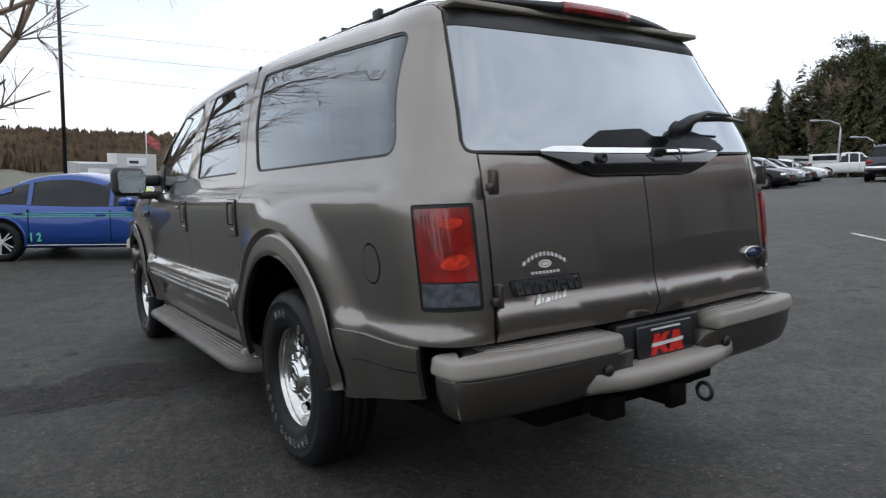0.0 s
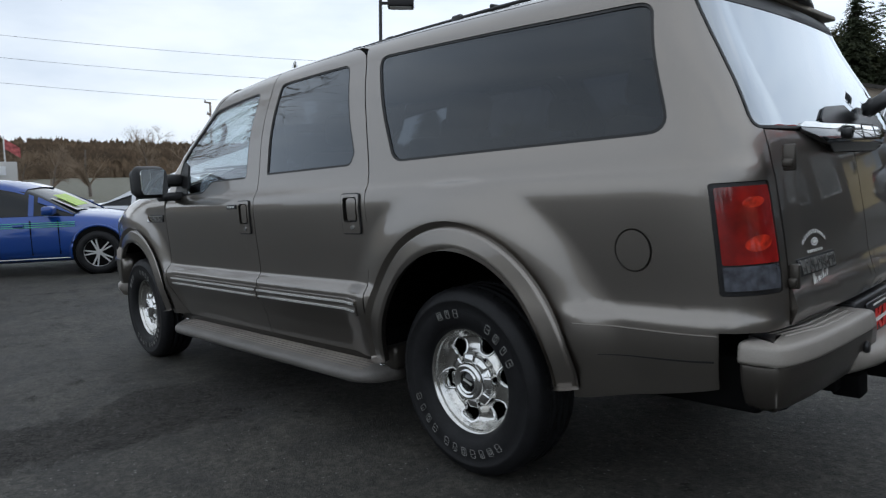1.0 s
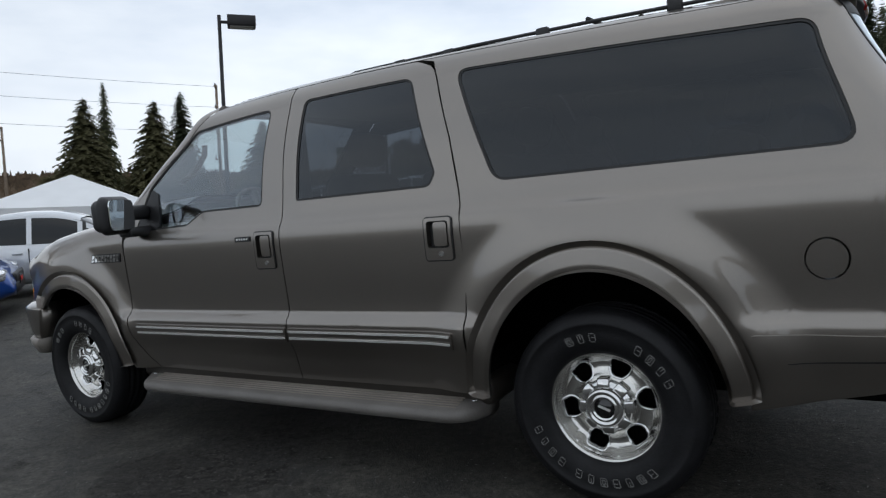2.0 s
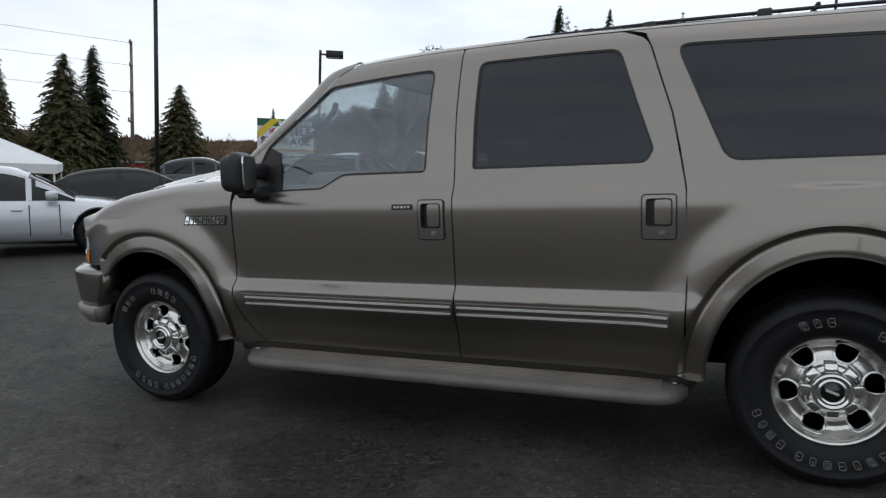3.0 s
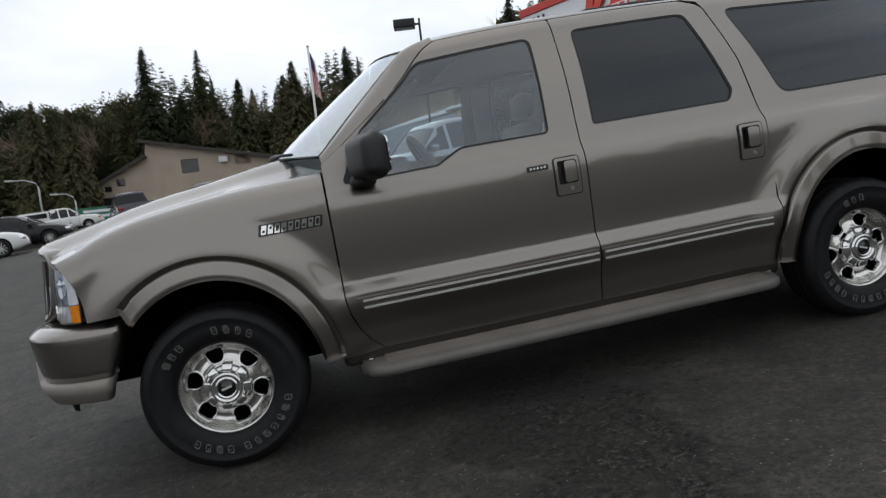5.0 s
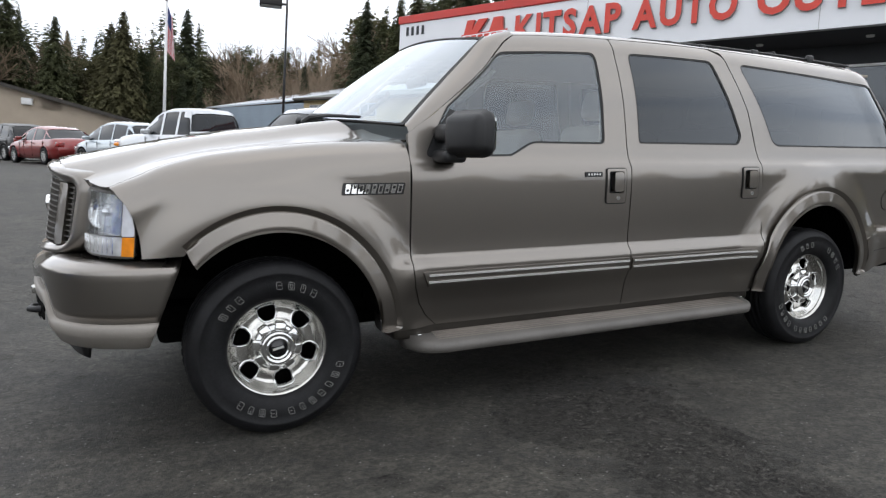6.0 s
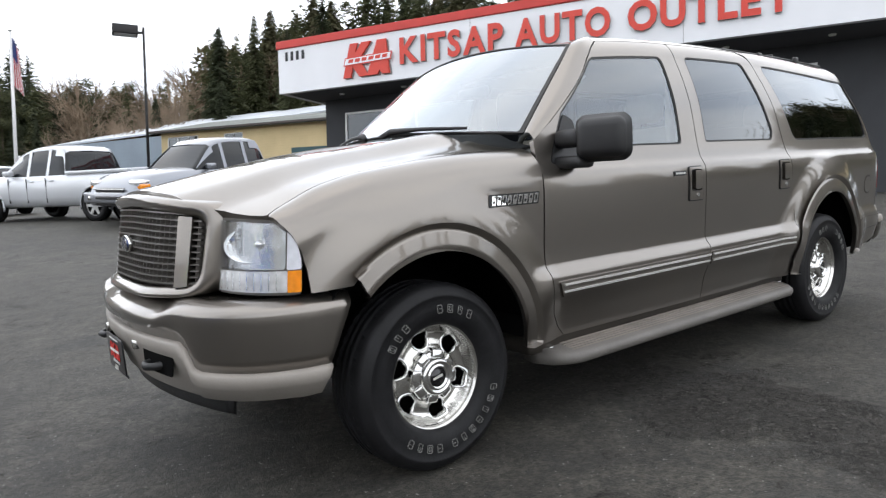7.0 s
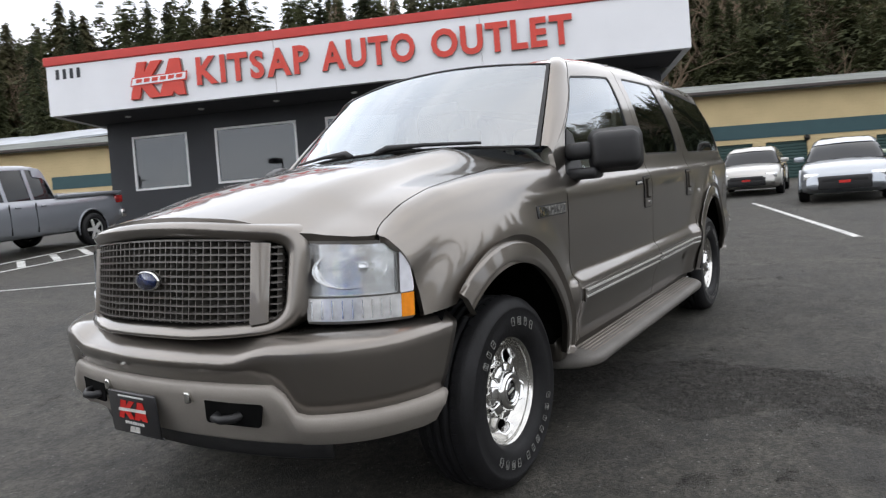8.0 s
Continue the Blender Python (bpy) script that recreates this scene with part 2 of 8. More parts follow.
def lerp(table, x):
    """Smooth interpolation in a table of (x, value)."""
    if x <= table[0][0]:
        return table[0][1]
    for i in range(len(table) - 1):
        (a, p), (b, q) = table[i], table[i + 1]
        if x <= b:
            ma = (q - p) / (b - a) if i == 0 else (q - table[i - 1][1]) / (b - table[i - 1][0])
            mb = (q - p) / (b - a) if i + 2 == len(table) else (table[i + 2][1] - p) / (table[i + 2][0] - a)
            h = b - a
            t = (x - a) / h
            return (2 * t**3 - 3 * t**2 + 1) * p + (t**3 - 2 * t**2 + t) * h * ma + (3 * t**2 - 2 * t**3) * q + (t**3 - t**2) * h * mb
    return table[-1][1]


def smooth(a, b, x):
    t = min(1.0, max(0.0, (x - a) / (b - a)))
    return t * t * (3 - 2 * t)


def panel(outline, surface, holes=(), step=0.05, rim=0.02, lift=0.0, mirror=False, flip=True):
    """A sheet cut to an outline in two flat coordinates (with holes), divided on a grid, laid onto a surface, with turned-in edges."""
    bm = bmesh.new()
    layer = bm.verts.layers.float_vector.new("outward")
    for loop in (outline, *holes):
        vs = [bm.verts.new((p[0], p[1], 0)) for p in loop]
        for a, b in zip(vs, vs[1:] + vs[:1]):
            bm.edges.new((a, b))
    bmesh.ops.triangle_fill(bm, use_beauty=True, use_dissolve=False, edges=bm.edges[:])
    lo = [min(p[k] for p in outline) for k in (0, 1)]
    hi = [max(p[k] for p in outline) for k in (0, 1)]
    for k in (0, 1):
        n = max(1, int((hi[k] - lo[k]) / step))
        for i in range(1, n):
            co, no = [0, 0, 0], [0, 0, 0]
            co[k], no[k] = lo[k] + (hi[k] - lo[k]) * i / n + 1e-5, 1
            bmesh.ops.bisect_plane(bm, geom=bm.verts[:] + bm.edges[:] + bm.faces[:], dist=1e-6, plane_co=co, plane_no=no)
    e = 1e-3
    base = {}
    for v in bm.verts:
        u, s = v.co.x, v.co.y
        p = Vector(surface(u, s))
        n = (Vector(surface(u + e, s)) - Vector(surface(u - e, s))).cross(Vector(surface(u, s + e)) - Vector(surface(u, s - e)))
        base[v] = (p, -n.normalized() if flip else n.normalized())
    for f in bm.faces:
        f.normal_update()
    for v, (p, n) in base.items():
        v.co = p + n * lift
    edge = [x for x in bm.edges if len(x.link_faces) == 1]
    if rim:
        made = bmesh.ops.extrude_edge_only(bm, edges=edge)["geom"]
        ring = [g for g in made if isinstance(g, bmesh.types.BMVert)]
        old = {}
        for v in ring:
            for le in v.link_edges:
                o = le.other_vert(v)
                if o in base:
                    old[v] = o
        for v in ring:
            if v in old:
                v.co = base[old[v]][0] + base[old[v]][1] * (lift - rim)
        for x in edge:
            x.smooth = False
    if mirror:
        for v in bm.verts:
            v.co.y = -v.co.y
    bm.normal_update()
    for v, (p, n) in base.items():
        v[layer] = n * Vector((1, -1 if mirror else 1, 1))
    for f in bm.faces:
        f.tag = all(v in base for v in f.verts)
    # outward faces
    turned = sum(f.normal.dot(base[f.verts[0]][1] * Vector((1, -1 if mirror else 1, 1))) for f in bm.faces if f.verts[0] in base and all(v in base for v in f.verts))
    if turned < 0:
        bmesh.ops.reverse_faces(bm, faces=bm.faces[:])
    return bm
# ---- the ground: one sheet, sloping under the lot and levelling out far off, with a wooded hillside behind the buildings ----
NRM = SLOPE @ Vector((0, 0, 1))


def hill(x, y):
    a = math.degrees(math.atan2(y, x))
    if a > 100:
        a -= 360
    k = (1 - smooth(-72, -54, a)) * smooth(-235, -200, a)
    r = math.hypot(x, y)
    return k * (0.20 * max(0.0, r - 70) if r < 170 else 0.20 * 100 + 0.02 * min(r - 170, 400))


def ground_z(x, y):
    r = math.hypot(x, y)
    k = 60 * math.tanh(r / 60) / r if r > 1e-6 else 1
    z = -(NRM.x * x * k + NRM.y * y * k) / NRM.z
    rise = 0.046 * min(max(0.0, -y - 2.5), 12.5) + 0.018 * min(max(0.0, -y - 15), 32)
    level = 0.050 * min(max(0.0, x - 4.8), 7.0) + 0.02 * min(max(0.0, x - 11.8), 30)
    fade = min(1.0, max(0.0, (y + 7.0) / 5.0))
    return z + rise + level * fade * fade * (3 - 2 * fade) + hill(x, y)


def asphalt():
    """Worn asphalt: pale and dark grit, broad fading, oil-dark ravelled strip, scattered pits; earth and grass beyond the lot."""
    m = bpy.data.materials.new("worn_asphalt")
    m.use_nodes = True
    nt = m.node_tree
    L, N = nt.links.new, nt.nodes.new
    b = nt.nodes["Principled BSDF"]
    geo = N("ShaderNodeNewGeometry")

    def noise_of(scale, detail=4, rough=0.5):
        n = N("ShaderNodeTexNoise")
        n.inputs["Scale"].default_value, n.inputs["Detail"].default_value, n.inputs["Roughness"].default_value = scale, detail, rough
        L(geo.outputs["Position"], n.inputs["Vector"])
        return n.outputs["Fac"]

    def ramp(value, p0, c0, p1, c1):
        r = N("ShaderNodeValToRGB")
        r.color_ramp.elements[0].position, r.color_ramp.elements[0].color = p0, (*c0, 1)
        r.color_ramp.elements[1].position, r.color_ramp.elements[1].color = p1, (*c1, 1)
        L(value, r.inputs["Fac"])
        return r.outputs["Color"]

    def span(value, a, c, lo=0.0, hi=1.0):
        r = N("ShaderNodeMapRange")
        r.inputs["From Min"].default_value, r.inputs["From Max"].default_value = a, c
        r.inputs["To Min"].default_value, r.inputs["To Max"].default_value = lo, hi
        L(value, r.inputs["Value"])
        return r.outputs["Result"]

    def maths(op, x, y=None):
        n = N("ShaderNodeMath")
        n.operation = op
        for i, v in enumerate((x, y)):
            if v is None:
                continue
            if isinstance(v, (int, float)):
                n.inputs[i].default_value = v
            else:
                L(v, n.inputs[i])
        return n.outputs["Value"]

    def blend(fac, a, c, mode='MIX'):
        n = N("ShaderNodeMix")
        n.data_type, n.blend_type = 'RGBA', mode
        if isinstance(fac, float):
            n.inputs["Factor"].default_value = fac
        else:
            L(fac, n.inputs["Factor"])
        for key, v in (("A", a), ("B", c)):
            if isinstance(v, tuple):
                n.inputs[key].default_value = (*v, 1)
            else:
                L(v, n.inputs[key])
        return n.outputs["Result"]

    broad = ramp(noise_of(0.35, 6, 0.6), 0.32, (0.0335, 0.0320, 0.0280), 0.68, (0.0545, 0.0513, 0.0444))
    grit = ramp(noise_of(48, 7, 0.95), 0.41, (0.62, 0.62, 0.62), 0.59, (1.34, 1.33, 1.31))
    mottle = ramp(noise_of(3.2, 9, 0.75), 0.36, (0.58, 0.58, 0.58), 0.64, (1.36, 1.35, 1.31))
    gravel = ramp(noise_of(24, 3, 0.7), 0.40, (0.66, 0.66, 0.66), 0.60, (1.34, 1.33, 1.30))
    col = blend(1.0, blend(1.0, blend(1.0, broad, mottle, 'MULTIPLY'), gravel, 'MULTIPLY'), grit, 'MULTIPLY')
    damp = span(noise_of(1.3, 7, 0.65), 0.54, 0.66, 0.0, 0.50)
    col = blend(damp, col, (0.022, 0.022, 0.022))
    chips = span(noise_of(120, 3, 0.6), 0.70, 0.76)
    col = blend(chips, col, (0.15, 0.145, 0.13))
    stones = span(noise_of(60, 1, 0.5), 0.725, 0.75)
    col = blend(stones, col, (0.22, 0.215, 0.20))
    pits = span(noise_of(7, 3, 0.6), 0.66, 0.72, 0, 0.7)
    col = blend(pits, col, (0.020, 0.020, 0.020))
    # the ravelled joint beside the vehicle
    sep = N("ShaderNodeSeparateXYZ")
    L(geo.outputs["Position"], sep.inputs["Vector"])
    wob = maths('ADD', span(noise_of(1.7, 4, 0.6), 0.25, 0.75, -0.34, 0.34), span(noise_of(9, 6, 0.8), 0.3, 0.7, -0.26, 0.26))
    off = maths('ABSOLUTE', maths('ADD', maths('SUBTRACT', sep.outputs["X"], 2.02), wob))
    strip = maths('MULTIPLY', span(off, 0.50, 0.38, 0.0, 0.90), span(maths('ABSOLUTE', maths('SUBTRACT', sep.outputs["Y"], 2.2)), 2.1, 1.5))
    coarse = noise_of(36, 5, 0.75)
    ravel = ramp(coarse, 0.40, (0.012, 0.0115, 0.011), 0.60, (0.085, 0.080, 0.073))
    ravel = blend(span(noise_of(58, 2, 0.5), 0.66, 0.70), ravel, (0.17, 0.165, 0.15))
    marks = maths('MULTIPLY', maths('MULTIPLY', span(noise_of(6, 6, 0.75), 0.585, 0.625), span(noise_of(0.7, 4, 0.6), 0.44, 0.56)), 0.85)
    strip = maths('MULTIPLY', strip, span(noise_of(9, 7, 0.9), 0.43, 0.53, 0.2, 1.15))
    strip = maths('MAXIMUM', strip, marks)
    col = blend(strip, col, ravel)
    # earth and rough grass outside the paved lot
    far = N("ShaderNodeVectorMath")
    far.operation = 'LENGTH'
    L(geo.outputs["Position"], far.inputs[0])
    edge = maths('ADD', far.outputs["Value"], span(noise_of(0.08, 3), 0.3, 0.7, -8, 8))
    earth = ramp(noise_of(0.9, 6, 0.7), 0.35, (0.065, 0.070, 0.040), 0.65, (0.12, 0.105, 0.070))
    out = span(edge, 62, 66)
    col = blend(out, col, earth)
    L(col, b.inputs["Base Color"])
    b.inputs["Roughness"].default_value = 0.70
    L(span(strip, 0.0, 1.0, 0.45, 0.08), b.inputs["Specular IOR Level"])
    bp = N("ShaderNodeBump")
    bp.inputs["Strength"].default_value, bp.inputs["Distance"].default_value = 0.8, 0.012
    L(maths('ADD', noise_of(85, 3, 0.7), maths('MULTIPLY', maths('MULTIPLY', strip, coarse), 2.2)), bp.inputs["Height"])
    L(bp.outputs["Normal"], b.inputs["Normal"])
    return m


ASPHALT = asphalt()
axis = sorted(set((np.sinh(np.linspace(-6.2, 6.2, 221)) * 6.0).round(3)))
bm = bmesh.new()
grid = [[bm.verts.new((x, y, ground_z(x, y))) for y in axis] for x in axis]
for i in range(len(axis) - 1):
    for j in range(len(axis) - 1):
        bm.faces.new((grid[i][j], grid[i + 1][j], grid[i + 1][j + 1], grid[i][j + 1]))
ground = tagged(part("ground", bm, ASPHALT), "dark worn asphalt car lot with grit and patches", "ground", kind="structure")


def on_lot(x, y, heading=0.0, up=0.0):
    """A pose on the sloping lot."""
    n = Vector((ground_z(x - 0.5, y) - ground_z(x + 0.5, y), ground_z(x, y - 0.5) - ground_z(x, y + 0.5), 1)).normalized()
    tilt = Vector((0, 0, 1)).rotation_difference(n).to_matrix().to_4x4()
    return Matrix.Translation((x, y, ground_z(x, y) + up)) @ tilt @ pose(0, 0, 0, 0, 0, heading)


def upright(x, y, heading=0.0, up=0.0):
    return Matrix.Translation((x, y, ground_z(x, y) + up)) @ pose(0, 0, 0, 0, 0, heading)


# painted stall lines
LINE_PAINT = material("worn_line_paint", (0.55, 0.55, 0.53), rough=0.8, vary=0.35, vscale=3, fine=0.3, fscale=40)


def stall_line(x0, y0, x1, y1, w=0.10):
    bm = bmesh.new()
    d = Vector((x1 - x0, y1 - y0))
    n = Vector((-d.y, d.x)).normalized() * w / 2
    k = max(2, int(d.length / 0.5))
    rows = []
    for i in range(k + 1):
        p = Vector((x0, y0)) + d * i / k
        rows.append([bm.verts.new((q.x, q.y, ground_z(q.x, q.y) + z)) for q, z in ((p - n, 0.0), (p - n, 0.008), (p + n, 0.008), (p + n, 0.0))])
    for a, b in zip(rows, rows[1:]):
        for j in range(3):
            bm.faces.new((a[j], a[j + 1], b[j + 1], b[j]))
    ob = part("stall_line", bm, LINE_PAINT, smooth=False)
    tagged(ob, "worn white painted line on asphalt", "line", group="stall lines", kind="structure")


stall_line(-12.6, -0.69, -4.8, 1.84)
stall_line(2.4, -9.15, 0.4, -7.35, 0.05)
# hatched strip between two lines
stall_line(1.3, -11.30, -3.6, -14.00, 0.06)
stall_line(1.3, -10.42, -3.0, -12.02, 0.06)
for k in range(-1, 4):
    stall_line(-0.41 - 0.84 * k, -12.07 - 0.46 * k, 0.09 - 0.80 * k, -10.90 - 0.30 * k, 0.14)


# ---- buildings ----
def plank_wall(name, rgb, step, depth=0.15, vary=0.08):
    """Painted horizontal lap boarding: a saw-tooth relief of the given step."""
    m = material(name, rgb, rough=0.7, vary=vary, vscale=0.6, fine=0.06, fscale=30, bump=0.05, bscale=50)
    nt = m.node_tree
    co = nt.nodes.new("ShaderNodeTexCoord")
    sp = nt.nodes.new("ShaderNodeSeparateXYZ")
    nt.links.new(co.outputs["Object"], sp.inputs["Vector"])
    fr = nt.nodes.new("ShaderNodeMath")
    fr.operation = 'DIVIDE'
    fr.inputs[1].default_value = step
    nt.links.new(sp.outputs["Z"], fr.inputs[0])
    f2 = nt.nodes.new("ShaderNodeMath")
    f2.operation = 'FRACT'
    nt.links.new(fr.outputs["Value"], f2.inputs[0])
    bp = nt.nodes.new("ShaderNodeBump")
    bp.inputs["Strength"].default_value, bp.inputs["Distance"].default_value = 0.6, depth * step
    bp.invert = True
    nt.links.new(f2.outputs["Value"], bp.inputs["Height"])
    nt.links.new(bp.outputs["Normal"], nt.nodes["Principled BSDF"].inputs["Normal"])
    return m


CHARCOAL = material("charcoal_wall", (0.035, 0.037, 0.042), rough=0.75, vary=0.12, vscale=0.8, fine=0.08, fscale=40, bump=0.1, bscale=60)
SIGN_WHITE = material("sign_white", (0.78, 0.79, 0.82), rough=0.45, vary=0.03, vscale=0.7)
SIGN_RED = material("sign_red", (0.52, 0.035, 0.025), rough=0.45, vary=0.06, vscale=2)
LETTER_RED = material("letter_red", (0.60, 0.045, 0.025), rough=0.4, vary=0.06, vscale=3)
LETTER_SIDE = material("letter_dark_edge", (0.22, 0.21, 0.21), rough=0.5, vary=0.1, vscale=3)
DARK_PANE = glass_material("dark_window", (0.16, 0.19, 0.20), ior=1.6)
ROOM_SHADE = material("dim_room", (0.06, 0.065, 0.065), rough=0.9, vary=0.3, vscale=0.8)
WHITE_FRAME = material("white_frame", (0.72, 0.72, 0.72), rough=0.5, vary=0.05, vscale=5)
CREAM = plank_wall("cream_lap_siding", (0.56, 0.44, 0.24), 0.18)
TEAL = material("teal_band", (0.028, 0.075, 0.085), rough=0.6, vary=0.08, vscale=1)
GREEN_DOOR = material("green_roller_door", (0.022, 0.060, 0.055), rough=0.55, vary=0.12, vscale=2)
ROOF_GREY = material("weathered_roof", (0.155, 0.165, 0.150), rough=0.85, vary=0.25, vscale=0.5, fine=0.2, fscale=12)
METAL_ROOF = material("pale_metal_roof", (0.55, 0.58, 0.62), rough=0.45, metal=0.2, vary=0.15, vscale=0.6)
BLUE_METAL = plank_wall("blue_grey_metal", (0.24, 0.29, 0.34), 0.3, 0.05)
TAN = material("tan_stucco", (0.40, 0.335, 0.265), rough=0.85, vary=0.1, vscale=0.5, fine=0.05, fscale=20, bump=0.1, bscale=20)
POLE_DARK = material("dark_bronze_pole", (0.022, 0.021, 0.022), rough=0.5, metal=0.3, vary=0.15, vscale=2)
POLE_WHITE = material("white_pole", (0.70, 0.70, 0.70), rough=0.4, vary=0.06, vscale=2)
WOOD_POLE = material("weathered_pole", (0.22, 0.17, 0.125), rough=0.9, vary=0.25, vscale=2, fine=0.2, fscale=30)

ALONG = math.degrees(math.atan2(0.89643, -0.44318))
letter_cache = {}


def letter_mesh(ch, thick=0.035, depth=0.09):
    if ch not in letter_cache:
        cu = bpy.data.curves.new("letter", 'FONT')
        cu.body, cu.size, cu.extrude, cu.offset, cu.resolution_u = ch, 1.0, depth / 2, thick, 3
        ob = bpy.data.objects.new("letter", cu)
        scene.collection.objects.link(ob)
        bpy.context.view_layer.update()
        me = bpy.data.meshes.new_from_object(ob.evaluated_get(bpy.context.evaluated_depsgraph_get()))
        bpy.data.objects.remove(ob)
        co = np.array([v.co[:] for v in me.vertices])
        for v in me.vertices:
            v.co.x -= co[:, 0].min()
            v.co.y -= co[:, 1].min()
        letter_cache[ch] = (me, float(np.ptp(co[:, 0])), float(np.ptp(co[:, 1])))
    return letter_cache[ch]


def words(text, x0, x1, z0, z1, y, mat, parent, gap=0.10, space=0.42, edge=None, shear=0.0, name="letter"):
    """Raised letters set along x between x0 and x1, facing -y; each is a part of its own."""
    sizes = [letter_mesh(c) if c != " " else (None, space, 1) for c in text]
    h = z1 - z0
    wide = [w / (hh if c != " " else 1) for (m_, w, hh), c in zip(sizes, text)]
    total = sum(wide) + gap * (len(text) - 1)
    kx = (x1 - x0) / total
    x = x0
    for (me, w, hh), c, ww in zip(sizes, text, wide):
        if c != " ":
            mine = me.copy()
            mine.materials.clear()
            mine.materials.append(mat)
            if edge:
                mine.materials.append(edge)
                for p in mine.polygons:
                    if abs(p.normal.z) < 0.5:
                        p.material_index = 1
            ob = new(name, mine)
            ob.parent = parent
            sh = Matrix.Identity(4)
            sh[0][1] = shear
            ob.matrix_basis = Matrix.Translation((x, y, z0)) @ pose(0, 0, 0, 90, 0, 0) @ Matrix.Diagonal((kx / hh, h / hh, 1, 1)) @ sh
        x += (ww + gap) * kx


def pane_window(parent, x0, x1, z0, z1, y, frame_mat=WHITE_FRAME, mullions=(), depth=0.12):
    """A window: frame set in the wall, glass, dim room behind."""
    w = part("window", panel([(x0, z0), (x1, z0), (x1, z1), (x0, z1)], lambda u, s: (u, y - 0.03, s), holes=[[(x0 + 0.07, z0 + 0.07), (x1 - 0.07, z0 + 0.07), (x1 - 0.07, z1 - 0.07), (x0 + 0.07, z1 - 0.07)]], step=9, rim=depth, flip=False), frame_mat, parent, smooth=False)
    part("pane", boxed(x0 + 0.05, x1 - 0.05, y + 0.02, y + 0.03, z0 + 0.05, z1 - 0.05), DARK_PANE, w, smooth=False)
    for m in mullions:
        part("mullion", boxed(m - 0.03, m + 0.03, y - 0.035, y + 0.015, z0 + 0.07, z1 - 0.07, 0.006), frame_mat, w, smooth=False)
    return w


def sheet_with_holes(x0, x1, z0, z1, y, holes, thick):
    return panel([(x0, z0), (x1, z0), (x1, z1), (x0, z1)], lambda u, s: (u, y, s), holes=[[(a, c), (b, c), (b, d), (a, d)] for a, b, c, d in holes], step=99, rim=thick, flip=False)


# the sales building with its long sign fascia
shop = thing("sales_building", "charcoal car sales building with a long white sign fascia", "building", Matrix.Translation((-5.2, -20.1, 0)) @ pose(0, 0, 0, 0, 0, ALONG))
WINS = [(1.5, 3.55, 3.0, 4.88), (4.56, 7.47, 3.0, 4.9), (8.5, 11.4, 3.0, 4.9), (12.3, 13.4, 2.0, 4.3), (14.4, 17.3, 3.0, 4.9)]
part("front_wall", sheet_with_holes(0.6, 19.4, 0.6, 5.42, 2.0, WINS, 0.25), CHARCOAL, shop, smooth=False)
part("side_wall", boxed(0.6, 0.85, 2.26, 16.0, 0.0, 5.42), CHARCOAL, shop, smooth=False)
part("side_wall", boxed(19.15, 19.4, 2.26, 16.0, 0.0, 5.42), CHARCOAL, shop, smooth=False)
part("back_wall", boxed(0.6, 19.4, 16.02, 16.25, 0.0, 5.42), CHARCOAL, shop, smooth=False)
# dark sheet behind the panes: the room's dimness is put into its colour
part("inner_room", boxed(0.9, 19.1, 5.6, 5.7, 1.5, 5.4), ROOM_SHADE, shop, smooth=False)
fascia = part("fascia", box(box(boxed(0.0, 19.9, 0.0, 0.2, 5.42, 7.02, 0.01), 0.0, 0.2, 0.22, 6.0, 5.42, 7.02, 0.01), 19.7, 19.9, 0.22, 6.0, 5.42, 7.02, 0.01), SIGN_WHITE, shop, "white sign fascia with a red cap and red letters", smooth=False)
part("red_cap", box(box(boxed(-0.05, 19.95, -0.06, 0.2, 7.024, 7.30, 0.02), -0.05, 0.2, 0.21, 6.0, 7.024, 7.30, 0.02), 19.7, 19.95, 0.21, 6.0, 7.024, 7.30, 0.02), SIGN_RED, fascia, smooth=False)
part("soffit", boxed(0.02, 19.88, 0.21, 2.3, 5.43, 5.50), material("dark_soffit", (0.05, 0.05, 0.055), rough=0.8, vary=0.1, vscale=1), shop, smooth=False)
part("flat_roof", boxed(0.2, 19.7, 0.2, 16.0, 6.55, 6.65), ROOF_GREY, shop, smooth=False)
for x in (7.66, 14.0):
    part("panel_joint", boxed(x - 0.006, x + 0.006, -0.003, 0.0, 5.43, 7.015), LETTER_SIDE, fascia, smooth=False)
for x in (2.0, 4.6, 7.2, 9.8, 12.4, 15.0, 17.6):
    part("soffit_light", lathe([(0.0001, 0.0), (0.09, 0.0), (0.10, 0.04), (0.0001, 0.04)], 16, "z"), WHITE_FRAME, shop, m=Matrix.Translation((x, 1.1, 5.385)))
words("KITSAP", 5.15, 8.80, 5.88, 6.74, -0.06, LETTER_RED, fascia, edge=LETTER_SIDE)
words("AUTO", 9.17, 12.05, 5.88, 6.74, -0.06, LETTER_RED, fascia, edge=LETTER_SIDE)
words("OUTLET", 12.53, 16.65, 5.88, 6.74, -0.06, LETTER_RED, fascia, edge=LETTER_SIDE)
for k in range(4):
    part("number_bar", boxed(0.33 + 0.245 * k, 0.33 + 0.245 * k + 0.12, -0.02, 0.0, 6.57, 6.89, 0.01), CHARCOAL, fascia, smooth=False)
